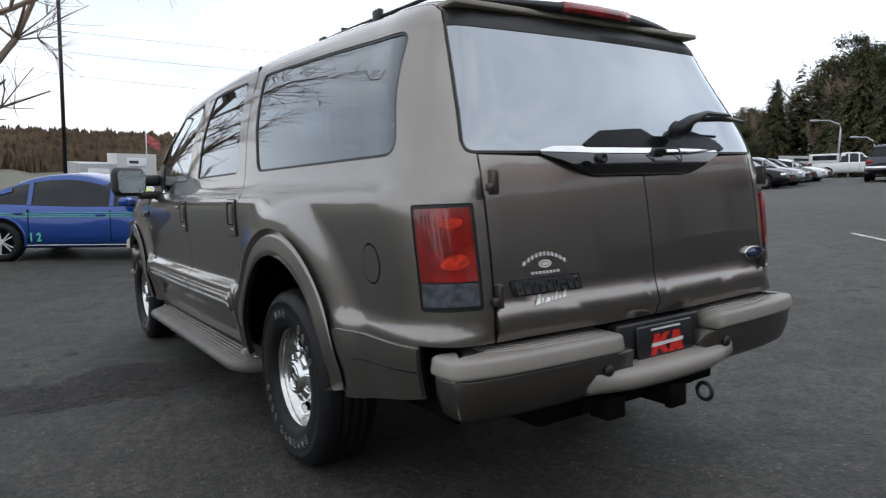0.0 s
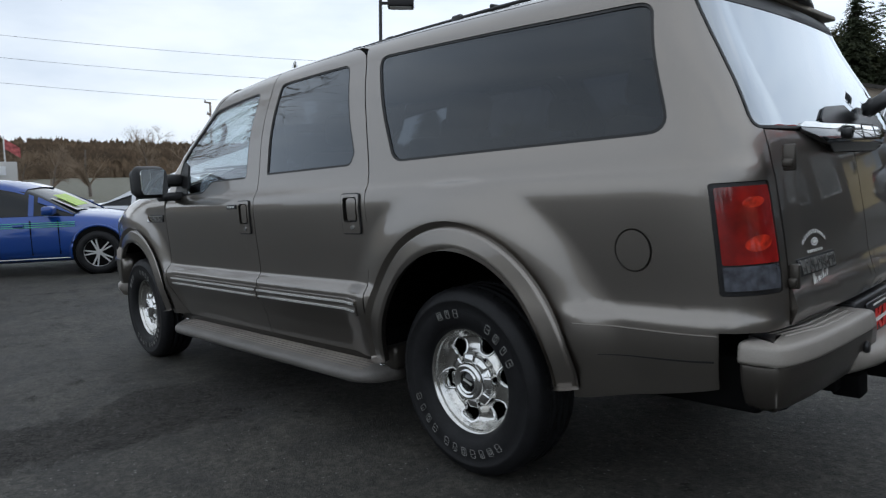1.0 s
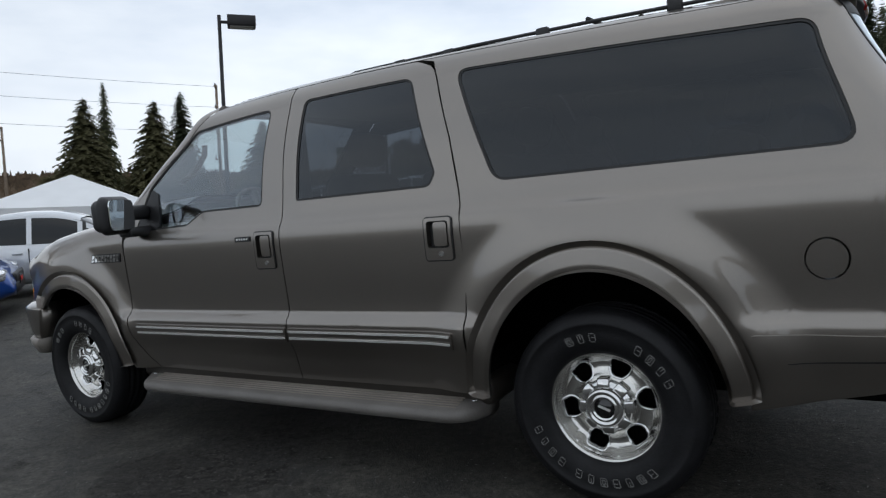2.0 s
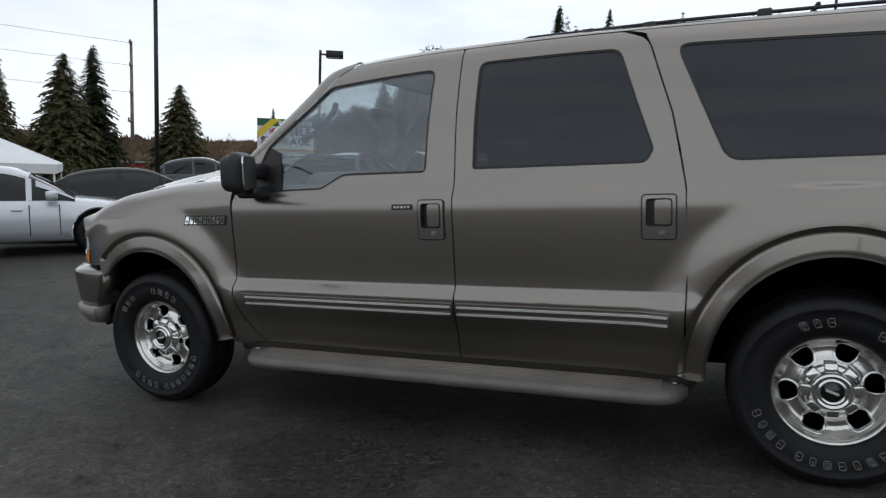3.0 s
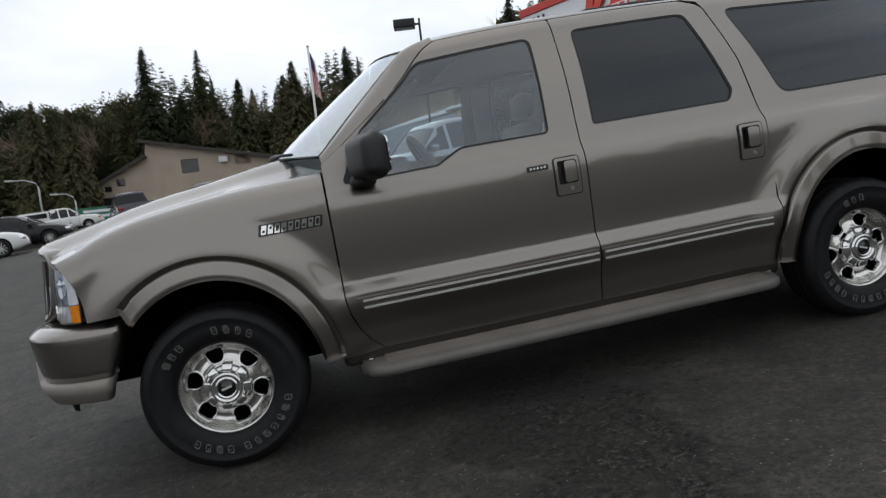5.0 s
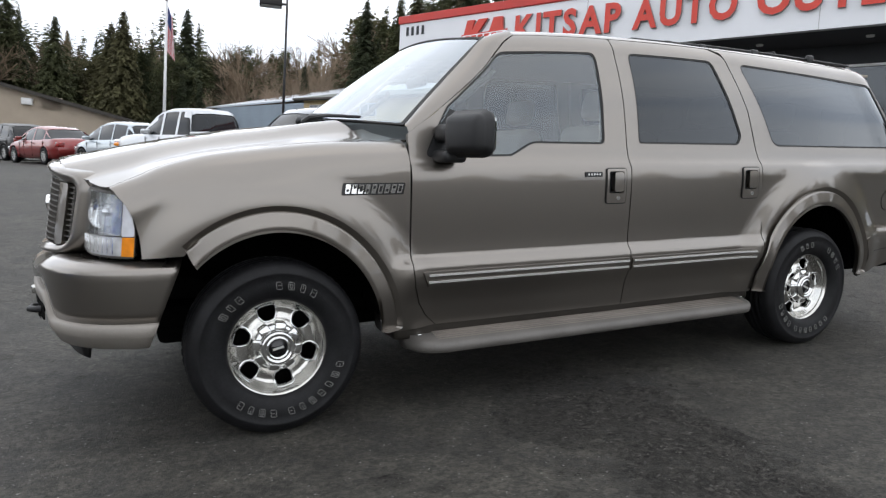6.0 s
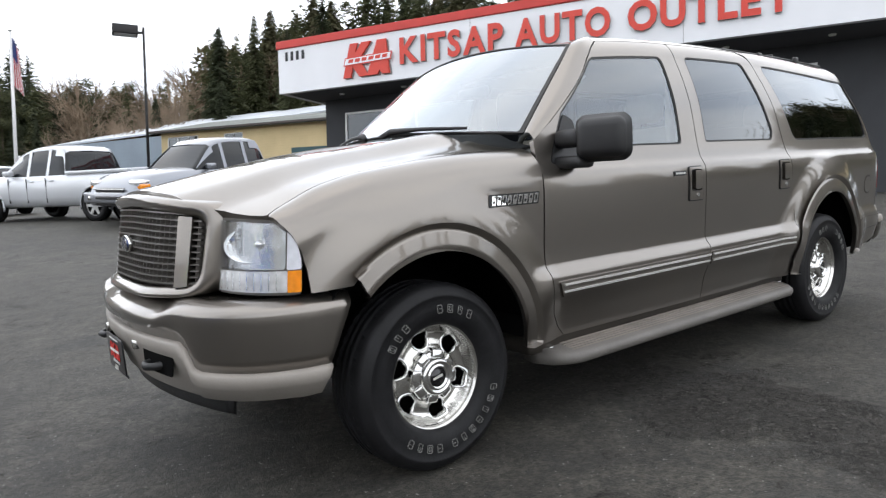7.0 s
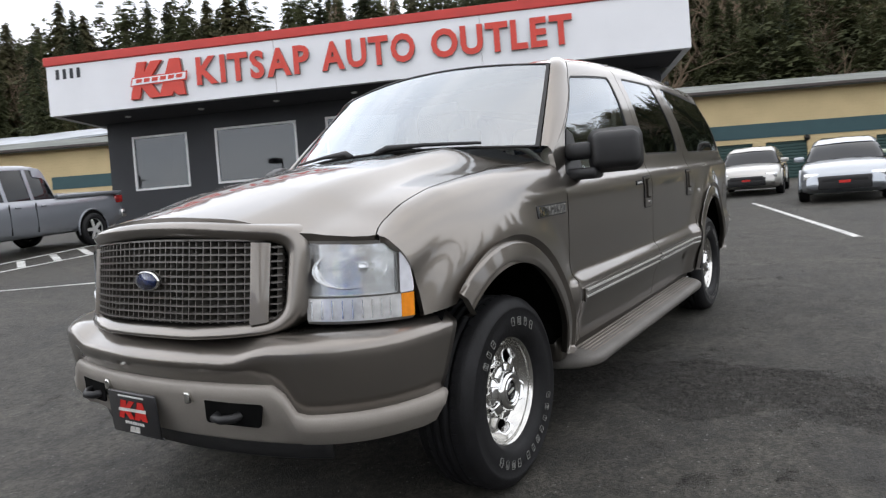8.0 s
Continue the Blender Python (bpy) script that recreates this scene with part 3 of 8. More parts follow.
# emblem: two slanting red forms side by side with notched edges, a pale band with a bar across them
FORM_1 = [(2.90, 5.66), (3.20, 5.66), (3.29, 6.02), (3.55, 5.66), (3.93, 5.66), (3.55, 6.22), (4.02, 6.80), (3.66, 6.80), (3.40, 6.45), (3.49, 6.80), (3.19, 6.80)]
FORM_2 = [(3.86, 5.66), (4.28, 5.66), (4.36, 5.80), (4.46, 5.66), (4.74, 5.66), (4.62, 6.80), (4.28, 6.80)]
for loop in (FORM_1, FORM_2):
    back = [(x + 0.05, z - 0.03) for x, z in loop]
    part("emblem_shade", panel(back, lambda u, s: (u, -0.03, s), step=9, rim=0.03, flip=False), LETTER_SIDE, fascia, smooth=False)
    part("emblem_form", panel(loop, lambda u, s: (u, -0.10, s), step=9, rim=0.10, flip=False), LETTER_RED, fascia, smooth=False)
part("emblem_band", panel([(2.98, 6.09), (4.78, 6.13), (4.82, 6.33), (3.04, 6.29)], lambda u, s: (u, -0.13, s), step=9, rim=0.03, flip=False), SIGN_WHITE, fascia, smooth=False)
part("emblem_band_edge", panel([(2.93, 6.05), (4.82, 6.09), (4.87, 6.37), (3.00, 6.33)], lambda u, s: (u, -0.115, s), step=9, rim=0.012, flip=False), LETTER_RED, fascia, smooth=False)
for k in range(6):
    x0 = 3.13 + 0.27 * k
    part("emblem_bar", panel([(x0, 6.145 + 0.006 * k), (x0 + 0.20, 6.15 + 0.006 * k), (x0 + 0.23, 6.265 + 0.006 * k), (x0 + 0.03, 6.26 + 0.006 * k)], lambda u, s: (u, -0.136, s), step=9, rim=0.004, flip=False), LETTER_RED, fascia, smooth=False)
for a, b, c, d in WINS:
    pane_window(shop, a, b, c, d, 2.02, mullions=())

# the long storage building behind it
store = thing("storage_building", "long cream storage building with a teal band and green roller doors", "building", Matrix.Translation((-36.1, 2.1, 0)) @ pose(0, 0, 0, 0, 0, ALONG))
LEAN_S = 0.017


def leaning(bm):
    for v in bm.verts:
        v.co.z -= LEAN_S * v.co.x
    return bm


DOORS = [(-6.0 + 2.72 * k, -3.92 + 2.72 * k) for k in range(-12, 15)]
part("front_wall", leaning(sheet_with_holes(-60.2, 40.0, 0.6, 6.86, 0.0, [(a, b, 1.9, 4.08) for a, b in DOORS] + [(-59.5, -56.3, 5.22, 6.44), (-53.7, -51.9, 5.45, 6.44)], 0.2)), CREAM, store, smooth=False)
part("end_wall", leaning(boxed(-60.2, -60.0, 0.21, 11.0, 0.0, 6.86)), CREAM, store, smooth=False)
part("back_wall", leaning(boxed(-60.2, 40.0, 11.01, 11.2, 0.0, 6.86)), CREAM, store, smooth=False)
part("teal_band", leaning(boxed(-47.5, 40.0, -0.03, -0.002, 4.34, 5.10)), TEAL, store, smooth=False)
part("roof", leaning(panel([(-60.8, -0.6), (40.4, -0.6), (40.4, 5.6), (-60.8, 5.6)], lambda u, s: (u, s, 6.88 + 0.24 * (s + 0.6)), step=6.0, rim=0.2, flip=False)), ROOF_GREY, store, smooth=False)
part("roof", leaning(panel([(-60.8, 5.6), (40.4, 5.6), (40.4, 11.8), (-60.8, 11.8)], lambda u, s: (u, s, 6.88 + 0.24 * (11.8 - s)), step=6.0, rim=0.2, flip=False)), ROOF_GREY, store, smooth=False)
part("gutter", leaning(boxed(-60.8, 40.4, -0.72, -0.61, 6.74, 6.90, 0.02)), material("brown_gutter", (0.05, 0.04, 0.035), rough=0.5, vary=0.1, vscale=2), store, smooth=False)
door_me = None
for a, b in DOORS:
    m = Matrix.Translation(((a + b) / 2, 0, -LEAN_S * (a + b) / 2))
    if door_me is None:
        bm = bmesh.new()
        # one corrugated curtain: each slat bows out between two grooves
        half = (b - a) / 2 + 0.02
        prof = [(0.16, 1.85)]
        for k in range(14):
            z = 1.85 + 0.16 * k
            prof += [(0.130, z), (0.106, z + 0.02), (0.100, z + 0.076), (0.106, z + 0.132), (0.130, z + 0.152)]
        prof.append((0.16, 1.85 + 0.16 * 14))
        left = [bm.verts.new((-half, y, z)) for y, z in prof]
        right = [bm.verts.new((half, y, z)) for y, z in prof]
        for i in range(len(prof) - 1):
            bm.faces.new((left[i], right[i], right[i + 1], left[i + 1]))
        ob = part("roller_door", bm, GREEN_DOOR, store, smooth=False, m=m)
        door_me = ob.data
    else:
        shared("roller_door", door_me, store, m)
for x0, x1, mul in ((-59.5, -56.3, (-58.45, -57.35)), (-53.7, -51.9, (-52.8,))):
    z = LEAN_S * (-(x0 + x1) / 2)
    w = pane_window(store, x0, x1, 5.22 + z, 6.44 + z, 0.03, mullions=mul)
part("wall_lamp", lathe([(0.03, 0.0), (0.12, 0.06), (0.16, 0.16), (0.04, 0.2)], 14, "y"), POLE_DARK, store, m=Matrix.Translation((-3.95, -0.22, 4.26)))

# pale-roofed metal building beyond its end
barn = thing("metal_building", "blue-grey metal building with a pale roof", "building", Matrix.Translation((-36.1, 2.1, 0)) @ pose(0, 0, 0, 0, 0, ALONG))
part("wall", boxed(-76, -61.0, 2.0, 18, 2.0, 8.0), BLUE_METAL, barn, smooth=False)
part("roof", panel([(-76.6, 1.4), (-46.0, 12.0), (-46.0, 18.6), (-76.6, 18.6)], lambda u, s: (u, s, 8.0 + 0.26 * (s - 1.4)), step=5, rim=0.15, flip=False), METAL_ROOF, barn, smooth=False)
pane_window(barn, -66, -64, 4.4, 5.6, 1.99)

# tan building with an offset gable
tan = thing("tan_building", "tan stucco building with a steep offset gable roof", "building", Matrix.Translation((24.7, -63.8, 0)) @ pose(0, 0, 0, 0, 0, 180 - 6))
GABLE = [(-0.3, 0.5), (24.0, 0.5), (24.0, 4.9), (6.6, 8.75), (6.4, 7.4), (-0.3, 4.2)]
TAN_WINS = ((9.6, 11.2, 5.55, 6.85), (14.6, 16.1, 5.9, 7.0), (2.0, 3.9, 2.9, 4.0), (2.3, 3.0, 4.55, 5.05), (3.5, 4.3, 4.95, 5.6))
SHINGLE = material("dark_shingle", (0.05, 0.045, 0.04), rough=0.9, vary=0.2, vscale=2)
part("gable_wall", panel(GABLE, lambda u, s: (u, 0.0, s), step=40, rim=0.3, flip=False, holes=[[(a, c), (b, c), (b, d), (a, d)] for a, b, c, d in TAN_WINS]), TAN, tan, smooth=False)
part("roof", panel([(6.2, -0.7), (24.8, -0.7), (24.8, 14), (6.2, 14)], lambda u, s: (u, s, 8.98 - 0.221 * (u - 6.6)), step=30, rim=0.3, flip=False), SHINGLE, tan, smooth=False)
part("roof", panel([(-1.4, -0.7), (6.5, -0.7), (6.5, 14), (-1.4, 14)], lambda u, s: (u, s, 7.62 - 0.48 * (6.5 - u)), step=30, rim=0.3, flip=False), SHINGLE, tan, smooth=False)
part("side_wall", boxed(-0.3, 0.0, 0.31, 13.5, 0.0, 4.2), TAN, tan, smooth=False)
part("side_wall", boxed(23.7, 24.0, 0.31, 13.5, 0.0, 4.7), TAN, tan, smooth=False)
part("back_wall", boxed(-0.3, 24.0, 13.51, 13.8, 0.0, 4.2), TAN, tan, smooth=False)
BROWN_PANE = material("brown_pane", (0.03, 0.028, 0.03), rough=0.1, spec=0.6, vary=0.2, vscale=1)
for a, b, c, d in TAN_WINS:
    part("window", boxed(a + 0.03, b - 0.03, 0.10, 0.18, c + 0.03, d - 0.03, 0.01), BROWN_PANE, tan, smooth=False)
part("air_conditioner", boxed(13.2, 14.0, -0.4, 0.2, 6.2, 6.75, 0.04), WHITE_FRAME, tan)
part("wall_notice", boxed(6.3, 6.9, -0.03, -0.004, 2.9, 3.4), SIGN_WHITE, tan, smooth=False)
part("lean_to", boxed(-4.5, -0.32, 1.0, 9.0, 0.0, 3.2, 0.05), DARK_VOID, tan, smooth=False)

# pale low showroom far to the east, and a red-fronted one beside the trees
east = thing("grey_showroom", "low pale grey showroom with sign boards", "building", Matrix.Translation((66.5, -8.0, 0)))
part("hall", boxed(0, 14, -3.2, 3.2, -6, 0.35, 0.02), material("pale_grey_wall", (0.42, 0.42, 0.43), rough=0.7, vary=0.08, vscale=0.4), east, smooth=False)
part("tower", boxed(-0.4, 6, -3.2, 0.2, -6, 1.35, 0.02), material("pale_wall", (0.58, 0.57, 0.55), rough=0.7, vary=0.08, vscale=0.4), east, smooth=False)
part("sign_board", boxed(-0.55, -0.41, -2.3, -0.6, 0.2, 0.95, 0.02), SIGN_WHITE, east, smooth=False)
part("sign_bar", boxed(-0.58, -0.555, -1.6, -0.8, 0.45, 0.7), CHARCOAL, east, smooth=False)
part("sign_board", boxed(-0.12, -0.01, 0.8, 2.6, -0.55, -0.1, 0.02), SIGN_WHITE, east, smooth=False)
part("flag_pole", tube([(1.0, -2.6, 1.2), (1.0, -2.6, 3.6)], 0.05, 8), POLE_WHITE, east)
part("flag_cloth", panel([(0, 0), (1.5, 0), (1.5, 0.9), (0, 0.9)], lambda u, s: (1.0 + 0.08 * math.sin(4 * u), -2.6 - 0.8 * u, 2.5 + s - 0.55 * u), step=0.15, rim=0.02), material("flag_cloth_red", (0.40, 0.10, 0.10), rough=0.8, vary=0.5, vscale=4), east)
red_shed = thing("red_store", "long low red storefront with a white sign", "building", Matrix.Translation((52, -44, 0)) @ pose(0, 0, 0, 0, 0, -45))
part("hall", boxed(-4, 4, -13, 16, -6, 0.72, 0.02), material("red_board_wall", (0.28, 0.03, 0.025), rough=0.7, vary=0.15, vscale=0.5), red_shed, smooth=False)
part("sign_board", boxed(-4.2, -4.01, 2.0, 4.6, -0.2, 0.4, 0.02), SIGN_WHITE, red_shed, smooth=False)
part("flat_roof", boxed(-4.3, 4.3, -13.3, 16.3, 0.73, 0.85, 0.02), ROOF_GREY, red_shed, smooth=False)
tent = thing("white_canopy", "white peaked fabric canopy tent beside parked cars", "tent", upright(24, -11, -40))
bm = bmesh.new()
ap = bm.verts.new((0, 0, 2.9))
rim_v = [bm.verts.new((2.9 * math.cos(a) * k, 2.9 * math.sin(a) * k, z)) for k, z in ((1.25, 1.75),) for a in np.linspace(math.pi / 4, 2 * math.pi + math.pi / 4, 5)[:-1]]
low_v = [bm.verts.new((v.co.x, v.co.y, 1.45)) for v in rim_v]
for i in range(4):
    bm.faces.new((ap, rim_v[i], rim_v[(i + 1) % 4]))
    bm.faces.new((rim_v[i], low_v[i], low_v[(i + 1) % 4], rim_v[(i + 1) % 4]))
part("canopy", bm, material("white_fabric", (0.78, 0.79, 0.80), rough=0.8, vary=0.04, vscale=1), tent, smooth=False)
for sx in (-1, 1):
    for sy in (-1, 1):
        part("leg", tube([(sx * 2.5, sy * 2.5, 0), (sx * 2.5, sy * 2.5, 1.7)], 0.03, 8), POLE_WHITE, tent)


# ---- poles, lamps, signs ----
def lot_lamp(x, y, h, turn, size=1.0, label="dark square-headed parking lot lamp on a tall pole"):
    t = thing("street_lamp", label, "lamp", upright(x, y, turn), "parking lot lamps")
    part("pole", tube([(0, 0, 0), (0, 0, h)], [0.075, 0.06], 10), POLE_DARK, t)
    part("base", lathe([(0.28, 0.0), (0.28, 0.5), (0.24, 0.55)], 20, "z"), material("concrete_foot", (0.30, 0.29, 0.27), rough=0.9, vary=0.2, vscale=3), t)
    part("arm", boxed(0.05, 0.42, -0.03, 0.03, h - 0.22 * size, h - 0.14 * size, 0.01), POLE_DARK, t)
    hd = part("lamp_head", boxed(0.25, 0.25 + 0.75 * size, -0.26 * size, 0.26 * size, h - 0.30 * size, h - 0.02, 0.03), POLE_DARK, t)
    part("lens", boxed(0.33, 0.17 + 0.75 * size, -0.2 * size, 0.2 * size, h - 0.30 * size - 0.02, h - 0.30 * size - 0.001, 0.0), material("lamp_glass", (0.5, 0.5, 0.48), rough=0.2, vary=0.1, vscale=8), hd, smooth=False)
    return t


for lx, ly, top, turn, size in ((17.0, -12.2, 7.0, -132, 1.2), (17.4, -21.9, 6.2, -148, 1.0), (-3.45, -31.7, 10.3, -10, 1.5)):
    lot_lamp(lx, ly, top - ground_z(lx, ly), turn, size)
lot_lamp(26.0, -0.3, 11.5, 90)
GALVANISED = material("galvanised_steel", (0.48, 0.49, 0.50), rough=0.45, metal=0.5, vary=0.1, vscale=3)
for lx, ly, top, reach in ((24.3, -53.6, 5.55, 1.7), (22.05, -54.4, 4.25, 1.2)):
    t = thing("street_lamp", "galvanised road lamp with a curved arm", "lamp", upright(lx, ly, 23), "road lamps")
    h = top - ground_z(lx, ly)
    part("pole", tube([(0, 0, 0), (0, 0, h - 0.7), (0.12, 0, h - 0.3), (0.5 * reach, 0, h), (reach, 0, h)], [0.10, 0.07, 0.06, 0.05, 0.04], 8), GALVANISED, t)
    part("lamp_head", boxed(reach - 0.1, reach + 0.5, -0.11, 0.11, h - 0.06, h + 0.08, 0.04), GALVANISED, t)
for nm, lb, lx, ly, w, z0, z1, rgb in (("road_sign", "green road direction sign with pale bars", 20.8, -55.0, 3.2, 1.77, 2.97, (0.02, 0.16, 0.09)), ("billboard", "pale roadside board with grey bars", 25.7, -53.2, 5.6, 1.70, 2.74, (0.50, 0.50, 0.48)),
                                         ("shop_sign", "framed tan shop sign on two posts", 17.1, -56.0, 3.2, 1.64, 2.85, (0.30, 0.25, 0.18))):
    g0 = ground_z(lx, ly)
    t = thing(nm, lb, "sign", upright(lx, ly, 22))
    part("board", boxed(-w / 2, w / 2, -0.05, 0.05, z0 - g0, z1 - g0, 0.01), material(nm + "_face", rgb, rough=0.5, vary=0.08, vscale=1), t, smooth=False)
    for sg in (-1, 1):
        part("post", boxed(sg * w * 0.40 - 0.07, sg * w * 0.40 + 0.07, -0.18, -0.055, 0, z1 - g0 - 0.1), GALVANISED, t, smooth=False)
    for k in range(2):
        part("letter_bar", boxed(-w * 0.36, w * (0.30 - 0.1 * k), 0.052, 0.062, z1 - g0 - 0.40 - 0.42 * k, z1 - g0 - 0.20 - 0.42 * k), SIGN_WHITE if nm == "road_sign" else POLE_DARK, t, smooth=False)
flag = thing("flagpole", "white flagpole with a striped flag hanging slack", "flagpole", upright(2.6, -25.3))
part("pole", tube([(0, 0, 0), (0, 0, 6.4)], [0.07, 0.045], 10), POLE_WHITE, flag)
part("ball", lathe([(0.0001, -0.07), (0.06, -0.035), (0.07, 0.0), (0.06, 0.035), (0.0001, 0.07)], 14, "z"), CHROME, flag, m=Matrix.Translation((0, 0, 6.46)))
part("notice_box", boxed(-0.12, -0.06, -0.25, 0.25, 1.2, 2.0, 0.01), WHITE_FRAME, flag)
FLAG_RED = material("flag_red", (0.45, 0.04, 0.05), rough=0.8, vary=0.1, vscale=4)
FLAG_WHITE = material("flag_white", (0.7, 0.7, 0.7), rough=0.8, vary=0.1, vscale=4)
FLAG_BLUE = material("flag_blue", (0.03, 0.05, 0.16), rough=0.8, vary=0.1, vscale=4)


def flag_strip(s0, s1, w0, w1):
    """A part of the cloth: it hangs down the pole in folds."""
    def cloth(u, s):
        a = 0.045 + 0.16 * u + 0.18 * u * s
        return (-0.30 * u * (0.6 + 0.4 * s) - 0.05, 0.07 * math.sin(9 * u + 3 * s) * u, 6.25 - 1.75 * s - 0.5 * u * (1 - 0.3 * s))
    return panel([(s0, w0), (s1, w0), (s1, w1), (s0, w1)], cloth, step=0.06, rim=0.0)


part("flag_cloth", flag_strip(0.0, 1.0, 0.0, 1.0), FLAG_WHITE, flag)
for k in range(4):
    part("flag_stripe", flag_strip(0.08 + 0.24 * k, 0.20 + 0.24 * k, 0.0, 1.0), FLAG_RED, flag, m=Matrix.Translation((0, 0.012, 0)))
    part("flag_stripe", flag_strip(0.08 + 0.24 * k, 0.20 + 0.24 * k, 0.0, 1.0), FLAG_RED, flag, m=Matrix.Translation((0, -0.012, 0)))
part("flag_field", flag_strip(0.0, 0.6, 0.0, 0.42), FLAG_BLUE, flag, m=Matrix.Translation((0, 0.022, 0)))

board = thing("roadside_sign", "storage sign board with green top over a lettered message panel", "sign", upright(27.0, -32.7, 180 - 55 - 90 + 180))
gz = ground_z(27.0, -32.7)
b0, b1 = 1.15 - gz, 4.0 - gz
GREEN = material("sign_green", (0.02, 0.12, 0.05), rough=0.5, vary=0.06, vscale=2)
YELLOW = material("sign_yellow", (0.75, 0.58, 0.04), rough=0.5, vary=0.06, vscale=2)
INK_RED = material("sign_dark_red", (0.35, 0.03, 0.06), rough=0.5, vary=0.06, vscale=2)
INK = material("sign_ink", (0.06, 0.02, 0.03), rough=0.5, vary=0.06, vscale=2)
part("cabinet", boxed(-1.78, 1.78, -0.12, 0.25, b0 + 0.75, b1, 0.03), SIGN_WHITE, board, smooth=False)
part("top_band", boxed(-1.80, 1.80, -0.14, -0.121, b1 - 0.45, b1 + 0.02), GREEN, board, smooth=False)
part("bottom_band", boxed(-1.76, 1.76, -0.14, -0.121, b0 + 0.77, b0 + 1.0), YELLOW, board, smooth=False)
part("corner_flash", panel([(-1.8, b1 - 1.3), (-1.8, b1 - 0.8), (-0.9, b1), (-0.35, b1)], lambda u, s: (u, -0.146, s), step=9, rim=0.005, flip=False), YELLOW, board, smooth=False)
for k in range(9):
    part("number_bar", boxed(-0.45 + 0.24 * k, -0.27 + 0.24 * k, -0.15, -0.141, b1 - 0.36, b1 - 0.08), SIGN_WHITE, board, smooth=False)
words("HEATED", -1.0, 0.12, b1 - 0.95, b1 - 0.60, -0.13, INK_RED, board)
words("SELF", 0.25, 1.55, b1 - 1.02, b1 - 0.52, -0.13, INK, board)
words("STORAGE", -1.55, 1.55, b1 - 1.62, b1 - 1.12, -0.13, INK, board)
part("address_bar", boxed(-1.5, 1.5, -0.15, -0.141, b0 + 0.83, b0 + 0.94), INK_RED, board, smooth=False)
msg = part("message_panel", boxed(-1.5, 1.5, -0.10, 0.2, b0 - 0.05, b0 + 0.70, 0.02), SIGN_WHITE, board, smooth=False)
for r in range(2):
    for k in range(5):
        part("message_bar", boxed(-1.3 + 0.52 * k, -0.9 + 0.52 * k, -0.11, -0.101, b0 + 0.10 + 0.28 * r, b0 + 0.28 + 0.28 * r), CHARCOAL, msg, smooth=False)
for x in (-1.65, 1.65):
    part("post", boxed(x - 0.13, x + 0.13, -0.08, 0.2, 0, b0 + 0.75, 0.02), TAN, board, smooth=False)


def power_pole(x, y, h, turn, arms):
    t = thing("utility_pole", "weathered wooden utility pole with cross arms", "pole", upright(x, y, turn), "utility poles")
    part("pole", tube([(0, 0, 0), (0, 0, h)], [0.11, 0.07], 10), WOOD_POLE, t)
    for z, a in arms:
        part("cross_arm", boxed(-0.05, 0.05, -a * 0.1, a, z - 0.05, z + 0.05, 0.01), WOOD_POLE, t, smooth=False)
        part("insulator", lathe([(0.03, 0.0), (0.06, 0.04), (0.05, 0.12), (0.0001, 0.14)], 10, "z"), material("insulator_grey", (0.3, 0.3, 0.3), rough=0.3, vary=0.1, vscale=9), t, m=Matrix.Translation((0, a - 0.1, z + 0.05)))
    return t


power_pole(29.9, -23.1, 7.8, 40, ((7.65, 0.5), (6.5, 0.5), (5.1, 0.5), (3.6, 1.3)))
far = 5.75 - ground_z(46.0, -19.5)
power_pole(46.0, -19.5, far, 40, ((far - 0.08, 0.9), (far - 0.9, 0.5)))
cable = thing("overhead_cable", "thin dark overhead power cables", "cable")
for k, (za, zb) in enumerate(((7.7, 15.5), (6.55, 14.2), (5.15, 12.9))):
    a, b = Vector((29.9, -23.1, za + ground_z(29.9, -23.1))), Vector((62.0, 22.0, zb - 3))
    pts = [a.lerp(b, t) - Vector((0, 0, 4 * 1.1 * t * (1 - t))) for t in np.linspace(0, 1, 24)]
    part("cable_run", tube(pts, 0.009, 5), POLE_DARK, cable)
# ---- the parked sport utility vehicle ----
# Own axes: x ahead from the rear axle, y to its left side, z up from the pavement.
SIDE_W = [(-0.8, 0.962), (-0.68, 0.9624), (0.0, 0.985), (0.6, 1.0), (1.7, 1.005), (2.8, 0.992), (3.2, 0.982), (3.7, 0.966), (4.1, 0.930), (4.3, 0.90)]
SIDE_D = [(0.30, 0.085), (0.40, 0.058), (0.50, 0.036), (0.60, 0.020), (0.70, 0.016), (0.80, 0.016), (0.85, 0.014), (0.97, 0.007), (1.10, 0.002), (1.15, 0.004),
          (1.19, 0.013), (1.215, 0.030), (1.24, 0.041), (1.30, 0.056), (1.5, 0.091), (1.6, 0.117), (1.7, 0.152), (1.8, 0.194)]
BACK_D = [(0.30, 0.085), (0.50, 0.036), (0.60, 0.020), (0.70, 0.004), (0.80, 0.000), (0.90, 0.006), (1.0, 0.016), (1.15, 0.036), (1.25, 0.053), (1.30, 0.064), (1.34, 0.078), (1.5, 0.142), (1.7, 0.224), (1.8, 0.262)]
ROOF_Z = [(-1.3, -0.072), (-0.8, -0.050), (-0.2, -0.028), (0.9, 0.0), (1.6, -0.004), (2.0, -0.018), (2.4, -0.045)]


CORNER = [(k / 200, (0.368 * math.sin(k / 200 * math.pi / 2) ** 0.62, 0.362 * max(0.0, math.cos(k / 200 * math.pi / 2)) ** 0.62)) for k in range(201)]
CORNER_LEN = list(itertools.accumulate([0.0] + [math.dist(a[1], b[1]) for a, b in zip(CORNER, CORNER[1:])]))
CORNER_TABLE = [(d / CORNER_LEN[-1], k[0] * math.pi / 2) for d, k in zip(CORNER_LEN, CORNER)]


